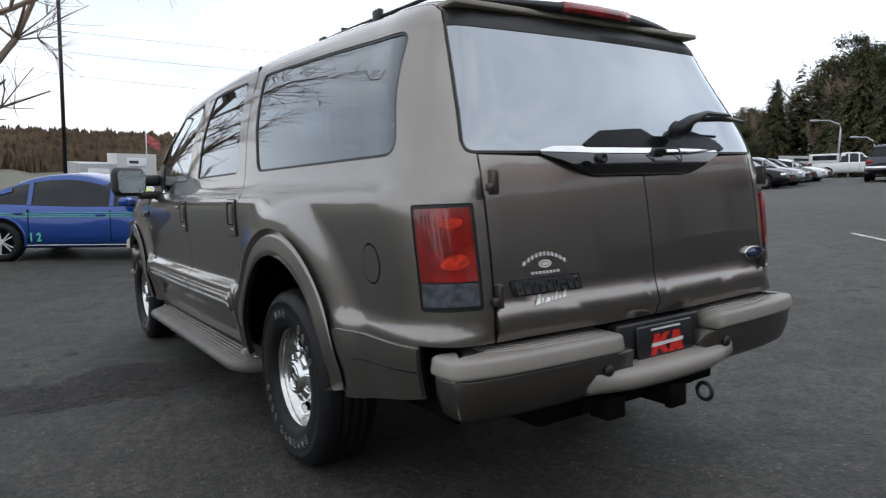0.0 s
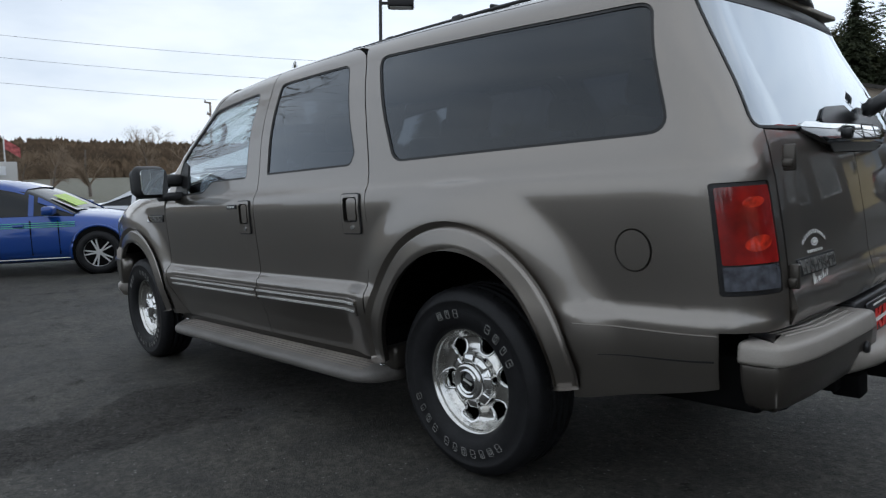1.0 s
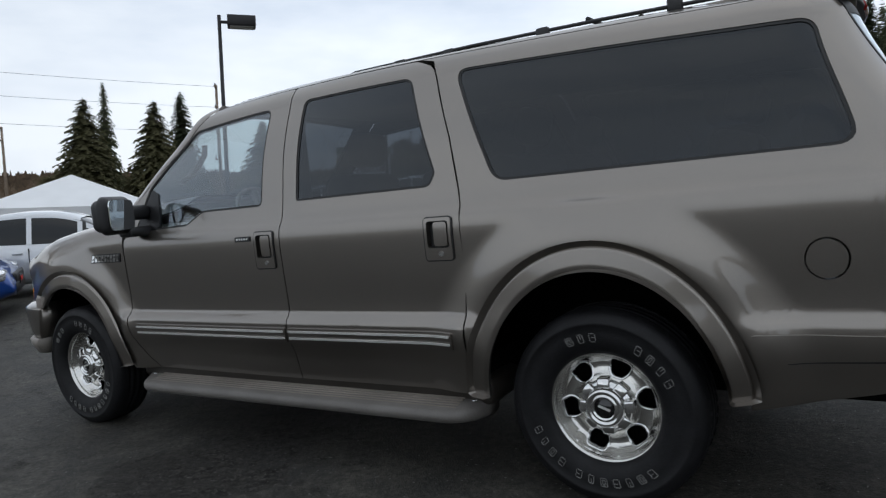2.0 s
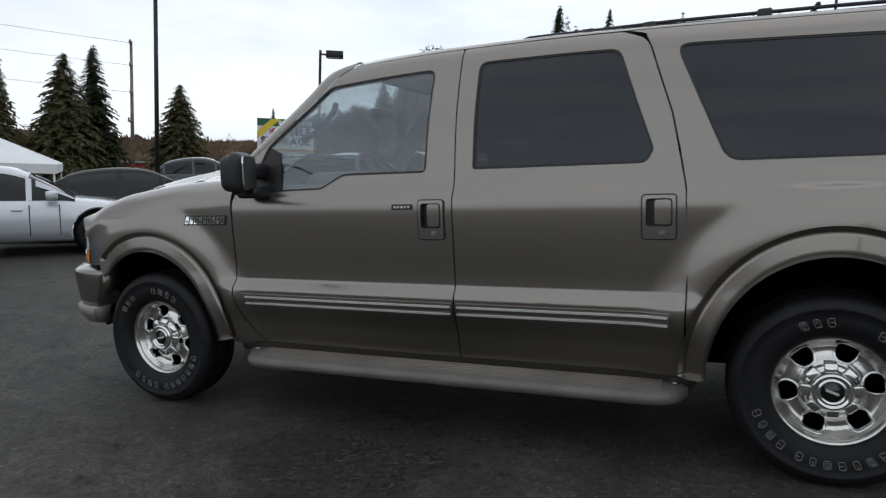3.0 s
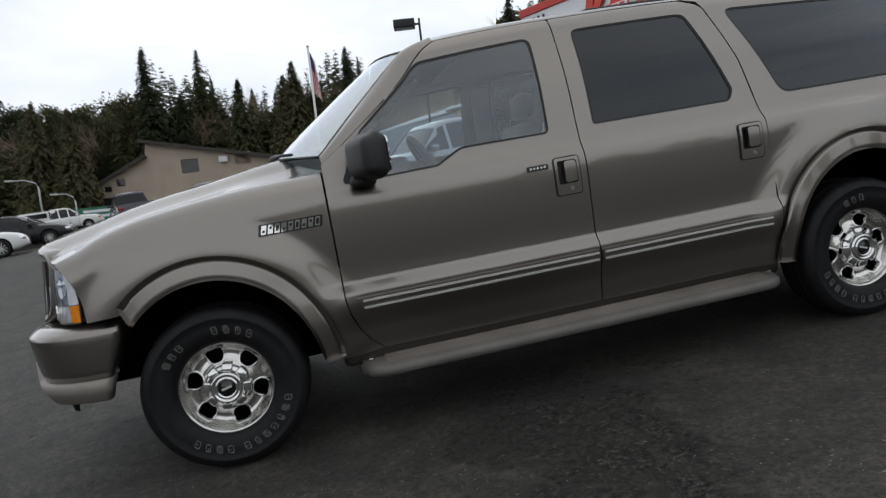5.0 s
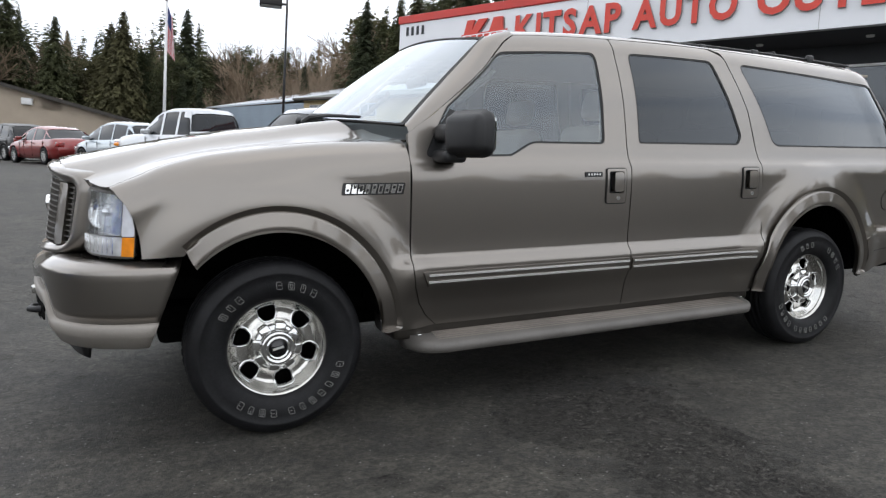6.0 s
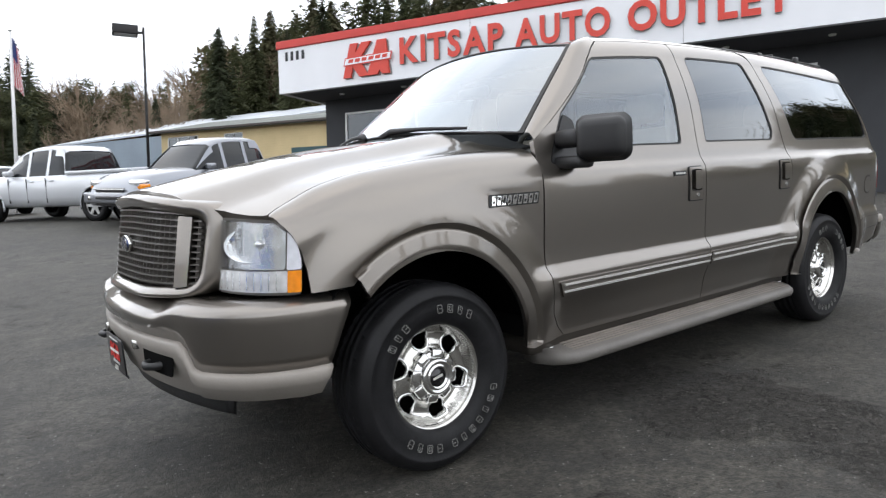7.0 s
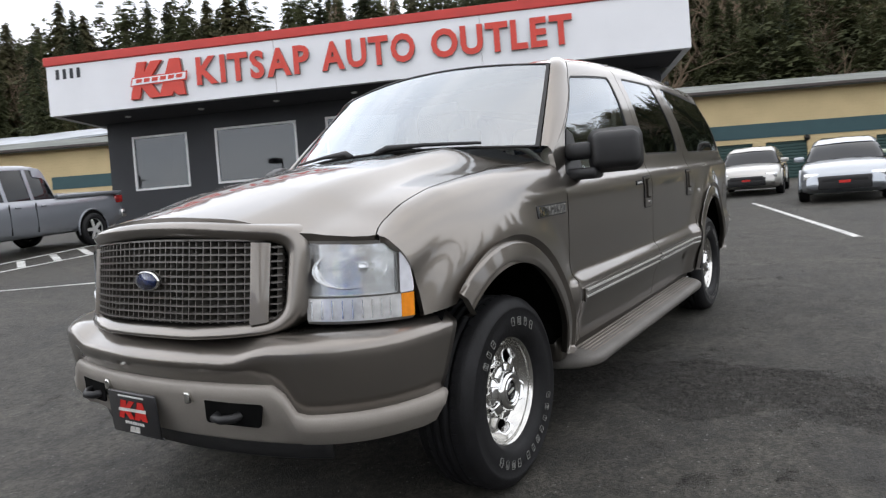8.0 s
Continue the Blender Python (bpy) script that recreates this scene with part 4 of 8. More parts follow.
def corner_angle(a):
    """Even steps round the rear corner: the angle at a share of its length."""
    i = min(199, max(0, next((n for n in range(200) if CORNER_TABLE[n + 1][0] >= a), 199)))
    (d0, t0), (d1, t1) = CORNER_TABLE[i], CORNER_TABLE[i + 1]
    return t0 + (t1 - t0) * min(1.0, max(0.0, (a - d0) / (d1 - d0)))


def flare(u, z):
    out = 0.0
    for cx, k in ((0.0, 1.0), (3.48, 0.975)):
        r = math.hypot((u - cx), (z - 0.39) / 1.06) / k
        if z > 0.2 and r < 0.9:
            out += 0.036 * (1 - smooth(0.60, 0.79, r))
    return out


def ledge(u, z):
    """The raised moulding along the doors: a bevel that faces up, a flat band under it."""
    if not 0.30 < z < 0.80:
        return 0.0
    k = smooth(0.44, 0.58, u) * (1 - smooth(2.86, 2.98, u)) + 0.42 * smooth(0.46, 0.62, -u) * (1 - smooth(1.10, 1.23, -u))
    return k * 0.036 * (1 - smooth(0.712, 0.772, z)) * smooth(0.52, 0.69, z)


def side(u, s):
    """Cab and rear body side, round the rear corner and along the back; above the drip line the sheet rolls over into the roof."""
    if s <= 1.80:
        ds, db, z = lerp(SIDE_D, s), lerp(BACK_D, s), s
    else:
        f = (s - 1.80) / 0.25 * math.pi / 2
        roll = 0.034 * math.sin(f) + 0.12 * (1 - math.cos(f))
        ds, db, z = 0.194 + roll, 0.262 + roll, 1.80 + 0.125 * math.sin(f)
    e, f = 0.72 * max(0.0, db - 0.03), 0.5 * max(0.0, ds - 0.05)
    out = (flare(u, s) if s < 1.2 else 0.0) + ledge(u, s)
    if u >= -0.80:
        x, y = u + e * smooth(0.0, 0.8, -u), lerp(SIDE_W, u) - ds + out
    elif u >= -1.30:
        a, k = corner_angle((-0.80 - u) / 0.5), 0.62 + 0.14 * smooth(1.25, 1.7, s)
        sx, cy = math.sin(a), max(0.0, math.cos(a))
        x = -0.80 + e - (0.368 - db + e) * sx ** k - out * sx
        y = 0.60 - f + (0.362 - ds + f) * cy ** k + out * cy
    else:
        t = (-1.30 - u) / 0.62
        x, y = -1.168 + db - 0.022 * (1 - (1 - t) ** 2) - out, (0.60 - f) * (1 - t)
    return (x, y, z + lerp(ROOF_Z, x) * smooth(1.35, 1.8, s))


def outward(u, s=1.0):
    d = Vector(side(u + 0.004, s)) - Vector(side(u - 0.004, s))
    return Vector((-d.y, d.x)).normalized()


def solve(axis, value, s, a, b):
    for _ in range(40):
        m = (a + b) / 2
        a, b = (m, b) if side(m, s)[axis] < value else (a, m)
    return (a + b) / 2


def at_x(x, s):
    """The sheet's coordinate at a place along the side."""
    return solve(0, x, s, -1.299, 0.9)


def at_y(y, s):
    """The sheet's coordinate at a place across the back."""
    return solve(1, y, s, -1.92, -0.80)


TOP_Z = [(2.6, 1.345), (2.86, 1.315), (3.3, 1.290), (3.7, 1.243), (3.80, 1.222), (3.92, 1.187), (4.01, 1.146), (4.05, 1.130), (4.12, 1.100), (4.3, 1.01)]
EDGE_Y = [(2.6, 0.80), (3.0, 0.81), (3.5, 0.815), (3.9, 0.812), (4.0, 0.815), (4.05, 0.823), (4.12, 0.86), (4.3, 0.95)]


def fender(u, s):
    """Front wing: upright side that rolls inwards to the bonnet's edge."""
    zt, ye = lerp(TOP_Z, u), lerp(EDGE_Y, u)
    z0 = zt - 0.16
    ys = lambda z: lerp(SIDE_W, u) - lerp(SIDE_D, min(z, 1.1)) + (flare(u, z) + ledge(u, z) if z < 1.2 else 0)
    if s <= z0:
        return (u, ys(s), s)
    f = min((s - z0) / 0.25, 1.0) * math.pi / 2
    zz = z0 + 0.16 * math.sin(f)
    y1 = ys(zz)
    return (u, ye + (y1 - ye) * math.cos(f) ** 0.9 if f < math.pi / 2 - 1e-4 else ye, zz)


HOOD_C = [(2.75, 1.425), (3.0, 1.417), (3.5, 1.372), (3.9, 1.308), (4.15, 1.257), (4.30, 1.226), (4.36, 1.210)]


def hood(x, y):
    zt, ye, zc = lerp(TOP_Z, x), lerp(EDGE_Y, x), lerp(HOOD_C, x)
    a = abs(y)
    bulge = 1 - smooth(0.40 + 0.05 * (4.2 - x), 0.66, a)
    low = zt + (zc - 0.058 - zt) * (1 - (min(a / ye, 1.0)) ** 2)
    lift = 0.034 * (1 - smooth(3.0, 3.5, x)) * (1 - smooth(0.56, 0.80, a)) * smooth(0.1, 0.55, a)
    return (x, y, low + 0.058 * bulge - 0.012 * (a / 0.5) ** 2 * bulge + lift)


def roof(x, y):
    e = Vector(side(x, 2.05))
    w = (y / max(e.y, 0.1)) ** 2
    return (x, y, e.z + 0.02 * (1 - w) - 0.030 * smooth(2.05, 2.36, x) * w)


DOOR_EDGE = [(2.845, 1.345), (2.72, 1.435), (2.48, 1.645), (2.335, 1.785), (2.255, 1.875), (2.18, 1.937)]
SCREEN_EDGE = [(2.842, 0.866, 1.383), (2.717, 0.833, 1.503), (2.590, 0.798, 1.621), (2.465, 0.762, 1.734), (2.342, 0.724, 1.842)]


def along(points, k):
    """A point of a smooth curve through the given ones, k from 0 to their last index."""
    return Vector([lerp([(i, p[a]) for i, p in enumerate(points)], k) for a in range(len(points[0]))])


def pillar(t):
    """A point of the windscreen's side edge, t from foot to head."""
    return along(SCREEN_EDGE, t * 4)


def screen(v, t):
    e = pillar(min(max(t, 0), 1))
    return (e.x + (0.27 - 0.17 * t) * (1 - v * v), e.y * v * 0.99, e.z + (0.045 + 0.012 * t) * (1 - v * v) - 0.004)


def pillar_skin(mirror):
    """The painted pillar between the door's edge and the windscreen, up to the roof's corner."""
    bm = bmesh.new()
    last = Vector(side(2.18, 2.05))
    rows = []
    for k in np.linspace(0, 5, 36):
        a = Vector(side(*along(DOOR_EDGE, k)))
        b = along(SCREEN_EDGE + [tuple(last)], k)
        row = []
        for w in (0, 0.12, 0.3, 0.5, 0.7, 0.88, 1.0):
            p = a.lerp(b, w) + Vector((0.35, 0.55, 0.75)).normalized() * 0.016 * math.sin(math.pi * w)
            row.append(bm.verts.new((p.x, -p.y if mirror else p.y, p.z)))
        rows.append(row)
    for p, q in zip(rows, rows[1:]):
        for c in range(6):
            bm.faces.new((p[c], p[c + 1], q[c + 1], q[c]))
    bmesh.ops.recalc_face_normals(bm, faces=bm.faces)
    if sum(f.normal.z for f in bm.faces) < 0:
        bmesh.ops.reverse_faces(bm, faces=bm.faces[:])
    return bm


def shrink(loop, d):
    """The loop moved inwards by d."""
    n = len(loop)
    area = sum(loop[i - 1][0] * loop[i][1] - loop[i][0] * loop[i - 1][1] for i in range(n))
    sg = 1 if area > 0 else -1
    out = []
    for i in range(n):
        a, b = Vector(loop[i - 1]), Vector(loop[(i + 1) % n])
        t = (b - a)
        t = t.normalized() if t.length > 1e-9 else Vector((1, 0))
        out.append((loop[i][0] - sg * t.y * d, loop[i][1] + sg * t.x * d))
    return out


G = 0.003
FRONT_GLASS = rounded([(2.775, 1.228, 0.025), (2.30, 1.237, 0.04), (2.17, 1.303, 0.10), (1.713, 1.303), (1.695, 1.808, 0.05), (2.302, 1.803, 0.11), (2.640, 1.482, 0.04)], 0.035)
REAR_GLASS = rounded([(1.478, 1.310, 0.02), (0.70, 1.310, 0.05), (0.672, 1.37, 0.03), (0.825, 1.815, 0.07), (1.472, 1.818, 0.05)], 0.04)
QUARTER_GLASS = rounded([(0.392, 1.306, 0.09), (at_x(-0.885, 1.306), 1.306, 0.08), (at_x(-0.772, 1.795), 1.795, 0.05), (0.600, 1.818, 0.05)], 0.05)
FRONT_DOOR = rounded([(2.850, 1.34, 0.01), (2.855, 0.70, 0.0), (2.842, 0.62, 0), (2.812, 0.54, 0), (2.767, 0.47, 0), (2.707, 0.415, 0.01), (1.565 + G, 0.415, 0.01), (1.565 + G, 1.93, 0.02), (2.175, 1.932, 0.0),
                      (2.250, 1.870, 0), (2.330, 1.780, 0), (2.475, 1.640, 0), (2.72, 1.430, 0.0)], 0.02)
REAR_DOOR = rounded([(1.565 - G, 0.415, 0.01), (0.566, 0.415, 0.01), (0.548, 0.55, 0.1), (0.536, 0.95, 0.3), (0.545, 1.20, 0.3), (0.605, 1.52, 0.2), (0.715, 1.86, 0.10), (0.82, 1.925, 0.05),
                     (1.565 - G, 1.93, 0.02)], 0.02)
REAR_ARCH = arc(0, 0.39, 0.540, 0.628, 3, 177, 48)
FRONT_ARCH = arc(3.48, 0.39, 0.545, 0.600, 46.5, 172, 42)
GATE_EDGE = [(at_y(0.733, z), z) for z in (0.705, 0.85, 1.0, 1.15, 1.25, 1.299)]
PILLAR_EDGE = [(at_y(0.785 - 0.20 * (z - 1.30) - 0.03 * smooth(1.34, 1.30, z), z), z) for z in (1.301, 1.34, 1.45, 1.6, 1.7, 1.8, 1.872)] + [(at_y(0.665, 1.93), 1.93)]
QUARTER = (rounded([(0.531, 0.95, 0.3), (0.540, 0.55, 0.1), (0.560, 0.415, 0.005)], 0.02)[1:]
           + REAR_ARCH + [(-0.550, 0.425), (-0.80, 0.475), (at_x(-1.02, 0.53), 0.525), (at_x(-1.035, 0.70), 0.705), *GATE_EDGE, *PILLAR_EDGE, (0.79, 1.93), (0.72, 1.90), (0.707, 1.86), (0.598, 1.52), (0.566, 1.36), (0.539, 1.20)])
FENDER = ([(2.861, 1.40), (2.861, 0.70), (2.848, 0.62), (2.818, 0.54), (2.773, 0.47), (2.713, 0.415), (2.80, 0.408), (2.92, 0.408)]
          + FRONT_ARCH[::-1] + [(4.010, 0.818), (4.014, 0.90), (4.030, 0.97), (4.056, 1.03), (4.088, 1.085), (4.114, 1.165)]
          + [(x, lerp(TOP_Z, x) + 0.088) for x in np.linspace(4.105, 2.95, 18)])
T0, T1 = at_x(-1.026, 0.98), at_y(0.769, 0.98)
TAIL = rounded([(T0, 0.812), (T1, 0.812), (T1, 1.146), (T0, 1.146)], 0.012)
FUEL = [(at_x(x, z), z) for x, z in arc(-0.777, 0.948, 0.066, 0.070, 0, 355, 40)]


suv = thing("sport_utility_vehicle", "large taupe utility vehicle with beige trim and polished wheels", "car", SLOPE.copy())


def both(name, outline, surface, mat, parent, label="", **kw):
    """The same sheet on the vehicle's left and right."""
    obs = []
    for mirror in (False, True):
        own = parent[1 if mirror else 0] if isinstance(parent, (tuple, list)) else parent
        obs.append(part(name, panel(outline, surface, mirror=mirror, **kw), mat, own, label))
    return obs


def flip_y(bm):
    for v in bm.verts:
        v.co.y = -v.co.y
    bmesh.ops.reverse_faces(bm, faces=bm.faces[:])
    return bm


def pair(name, make, mat, parent, label="", smooth=True):
    """A part and its mirror image; make() returns the left one's bmesh."""
    obs = []
    for mirror in (False, True):
        own = parent[1 if mirror else 0] if isinstance(parent, (tuple, list)) else parent
        bm = make()
        obs.append(part(name, flip_y(bm) if mirror else bm, mat, own, label, smooth))
    return obs


def cup_hole(x0, x1, z0, z1):
    return rounded([(x0 + 0.006, z0 + 0.006), (x1 - 0.006, z0 + 0.006), (x1 - 0.006, z1 - 0.006), (x0 + 0.006, z1 - 0.006)], 0.012)


# sheet metal
SH = dict(step=0.024)
quarters = both("quarter_panel", QUARTER, side, TAUPE, suv, holes=[QUARTER_GLASS, TAIL, FUEL], rim=0.025, **SH)
front_doors = both("front_door", FRONT_DOOR, side, TAUPE, suv, holes=[FRONT_GLASS, cup_hole(1.608, 1.735, 0.992, 1.172)], rim=0.025, **SH)
rear_doors = both("rear_door", REAR_DOOR, side, TAUPE, suv, holes=[REAR_GLASS, cup_hole(0.581, 0.712, 0.998, 1.176)], rim=0.025, **SH)
fenders = both("front_wing", FENDER, fender, TAUPE, suv, rim=0.025, step=0.022)
both("roof_side", [(-0.80, 1.937)] + [(x, 1.937) for x in (0.0, 0.82, 1.57, 2.18)] + [(2.18, 2.05), (-0.80, 2.05)], side, TAUPE, suv, rim=0.02, step=0.06)
roof_loop = [side(u, 2.05)[:2] for u in np.linspace(-0.80, 2.18, 24)]
part("roof_panel", panel([*roof_loop, (2.25, 0.690), (2.338, 0.716), (2.398, 0.45), (2.430, 0.0), (2.398, -0.45), (2.338, -0.716), (2.25, -0.690), *[(x, -y) for x, y in roof_loop[::-1]]], roof, step=0.15, rim=0.015, flip=False), TAUPE, suv)
for mirror in (False, True):
    part("windscreen_pillar", pillar_skin(mirror), TAUPE, suv)
wrap = lambda u, s: side(u, s) if u > -1.92 else tuple(a * b for a, b in zip(side(-3.84 - u, s), (1, -1, 1)))
edge = PILLAR_EDGE[-2:]
HEADER = [(-0.80, 1.937), (edge[1][0] - 0.004, 1.937), (edge[0][0] - 0.004, 1.878), (-3.84 - edge[0][0] + 0.004, 1.878), (-3.84 - edge[1][0] + 0.004, 1.937), (-3.04, 1.937), (-3.04, 2.05), (-0.80, 2.05)]
part("roof_header", panel(HEADER, wrap, step=0.03, rim=0.02), TAUPE, suv)
tail_loop = [wrap(u, 2.05)[:2] for u in np.linspace(-0.80, -3.04, 70)]
part("roof_tail", panel(tail_loop, lambda x, y: (x, y, 1.925 + lerp(ROOF_Z, x) + 0.02 * (1 - (y / 0.65) ** 2) * smooth(-0.98, -0.82, x)), step=0.08, rim=0.01, flip=False), TAUPE, suv)
hood_edge = [(x, lerp(EDGE_Y, x) - 0.004) for x in np.linspace(3.02, 4.112, 26)]
hood_front = [(4.128, 0.835), (4.152, 0.79), (4.183, 0.70), (4.193, 0.645), (4.220, 0.600), (4.290, 0.45), (4.325, 0.25), (4.335, 0.0)]
hood_back = [(3.02, 0.795), (3.025, 0.6), (3.105, 0.3), (3.140, 0.0)]
HOOD = hood_edge + hood_front + [(x, -y) for x, y in hood_front[-2::-1]] + [(x, -y) for x, y in hood_edge[::-1]] + [(x, -y) for x, y in hood_back[1:]] + [(x, y) for x, y in hood_back[-2:0:-1]]
part("bonnet", panel(HOOD, hood, step=0.045, rim=0.03, flip=False), TAUPE, suv)
cowl = [(x, y) for x, y in hood_back] + [(x, -y) for x, y in hood_back[-2::-1]] + [(2.70, -0.78), (2.72, -0.5), (2.80, 0.0), (2.72, 0.5), (2.70, 0.78)]
part("cowl_grille", panel(cowl, lambda x, y: (x, y, hood(x, y)[2] - 0.012), step=0.08, rim=0.01, flip=False), BLACK_PLASTIC, suv, "black plastic cowl below the windscreen")
for mirror in (False, True):
    part("cowl_corner", panel(rounded([(2.80, 0.815), (3.016, 0.803), (3.050, 0.62), (2.96, 0.60), (2.85, 0.76)], 0.02), lambda x, y: (x, y, hood(x, y)[2] - 0.006), step=0.05, rim=0.01, mirror=mirror, flip=False), TAUPE, suv)
part("windscreen", panel([(-1, 0), (1, 0), (1, 1), (-1, 1)], screen, step=0.08, rim=0, flip=False), SCREEN_GLASS, suv, "wide glossy windscreen").visible_shadow = False
band = 0.022
part("windscreen_seal", panel([(-1.0, -0.0), (1.0, -0.0), (1.0, 1.0), (-1.0, 1.0)], screen, holes=[rounded([(-1 + band, 0.012), (1 - band, 0.012), (1 - band, 0.988), (-1 + band, 0.988)], 0.02)], step=0.08, rim=0.012, lift=0.004, flip=False), SEAL, suv)


# side glazing: pane, black seal
for loop, mat, owners in ((FRONT_GLASS, CLEAR_GLASS, front_doors), (REAR_GLASS, TINTED, rear_doors), (QUARTER_GLASS, TINTED, quarters)):
    for ob in both("window_glass", shrink(loop, -0.004), side, mat, owners, step=0.06, rim=0, lift=-0.007):
        ob.visible_shadow = False
    both("window_seal", shrink(loop, 0.0005), side, SEAL, owners, holes=[shrink(loop, 0.011)], step=0.06, rim=0.02, lift=-0.003)
SAIL = rounded([(2.766, 1.233, 0.02), (2.545, 1.240, 0.02), (2.565, 1.44), (2.622, 1.472, 0.01)], 0.012)
both("mirror_sail", SAIL, side, BLACK_PLASTIC, front_doors, step=0.08, rim=0.02, lift=-0.001)

# fuel flap, sill cladding, body-side mouldings with bright strips
both("fuel_flap", shrink(FUEL, 0.0055), side, TAUPE, quarters, step=0.04, rim=0.01, lift=0.002)
both("quarter_cladding", rounded([(-0.52, 0.700, 0.03), (-0.585, 0.55, 0.03), (-0.555, 0.436), (-0.80, 0.484), (at_x(-1.012, 0.53), 0.532), (at_x(-1.030, 0.69), 0.697)], 0.006), side, TAUPE, quarters, step=0.04, rim=0.02, lift=0.009)
# thin dark strip paints the shade of the cladding's crease
both("cladding_groove", [(-0.645, 0.601), (at_x(-1.018, 0.615), 0.616), (at_x(-1.018, 0.622), 0.622), (-0.645, 0.604)], side, SEAL, quarters, step=0.04, rim=0.004, lift=0.0105)
for x0, x1, owners in ((2.835, 1.573, front_doors), (1.557, 0.575, rear_doors)):
    slant = 0.06 if x0 > 2 else 0.0
    tail = 0.025 if x0 < 2 else 0
    both("lower_moulding", rounded([(x0 - slant, 0.618), (x1 + tail, 0.618), (x1 + tail, 0.692), (x0 - slant * 0.4, 0.692)], 0.008), side, TAUPE, owners, step=0.06, rim=0.015, lift=0.010)
    for z in (0.672, 0.640):
        both("bright_strip", [(x0 - slant * 0.75 - 0.01, z), (x1 + tail + 0.008, z), (x1 + tail + 0.008, z + 0.009), (x0 - slant * 0.75 - 0.01, z + 0.009)], side, STRIP_MAT, owners, step=0.1, rim=0.006, lift=0.016)


def arch_flare(cx, rx, rz, a0, a1, surface, lead=0.0):
    """The moulded lip round a wheel opening: a proud band that curls in at its inner edge."""
    def face(a, w):
        k = w / 0.085
        r = 1.0 + 0.075 / rx * (0.12 - k)
        u, s = cx + rx * r * math.cos(a), 0.39 + rz * r * math.sin(a)
        p = Vector(surface(u, s))
        out = 0.011 * smooth(0.0, 0.04, k) + 0.016 * k - 0.034 * smooth(0.86, 1.0, k)
        return (p.x, p.y + out, p.z)
    return lambda mirror: panel([(radians(a0 + lead), 0.0), (radians(a1), 0.0), (radians(a1), 0.085), (radians(a0), 0.085)], face, step=0.011, rim=0.03, lift=0.0, mirror=mirror, flip=False)


def arc_panel(name, ring, owners):
    for mirror in (False, True):
        part(name, ring(mirror), TAUPE, owners[1 if mirror else 0])


arc_panel("arch_flare", arch_flare(0.0, 0.540, 0.628, 3, 173, side), quarters)
arc_panel("arch_flare", arch_flare(3.48, 0.545, 0.600, 46.5, 176, fender, 2.5), fenders)
# door handles: a recessed cup with a lift blade and a key lock
def handle(x0, x1, z0, z1, owners):
    outer = rounded([(x0, z0), (x1, z0), (x1, z1), (x0, z1)], 0.014)
    both("handle_gasket", shrink(outer, -0.006), side, SEAL, owners, holes=[shrink(outer, 0.004)], step=0.05, rim=0.006, lift=0.006)
    both("handle_bezel", outer, side, TAUPE, owners, holes=[rounded([(x0 + 0.013, z0 + 0.052), (x1 - 0.013, z0 + 0.052), (x1 - 0.013, z1 - 0.013), (x0 + 0.013, z1 - 0.013)], 0.014)], step=0.05, rim=0.03, lift=0.009)
    both("handle_cup", cup_hole(x0 - 0.004, x1 + 0.004, z0 - 0.004, z1 + 0.004), side, BLACK_PLASTIC, owners, step=0.03, rim=0.0, lift=-0.024)
    both("handle_blade", rounded([(x0 + 0.018, z0 + 0.060), (x1 - 0.048, z0 + 0.060), (x1 - 0.048, z1 - 0.018), (x0 + 0.018, z1 - 0.018)], 0.014), side, TAUPE, owners, step=0.02, rim=0.024, lift=0.012)
    both("key_lock", arc((x0 + x1) / 2 - 0.012, z0 + 0.027, 0.013, 0.011, 0, 345, 14), side, CHROME, owners, step=0.1, rim=0.006, lift=0.013)


handle(0.581, 0.712, 0.998, 1.176, rear_doors)
handle(1.608, 1.735, 0.992, 1.172, front_doors)
pad = both("entry_keypad", rounded([(1.766, 1.131), (1.876, 1.131), (1.876, 1.157), (1.766, 1.157)], 0.006), side, BLACK_PLASTIC, suv, step=0.1, rim=0.008, lift=0.006)
for k in range(5):
    both("keypad_button", arc(1.785 + 0.018 * k, 1.144, 0.006, 0.006, 0, 330, 8), side, WHITE_PRINT, pad, step=0.1, rim=0.002, lift=0.0085)


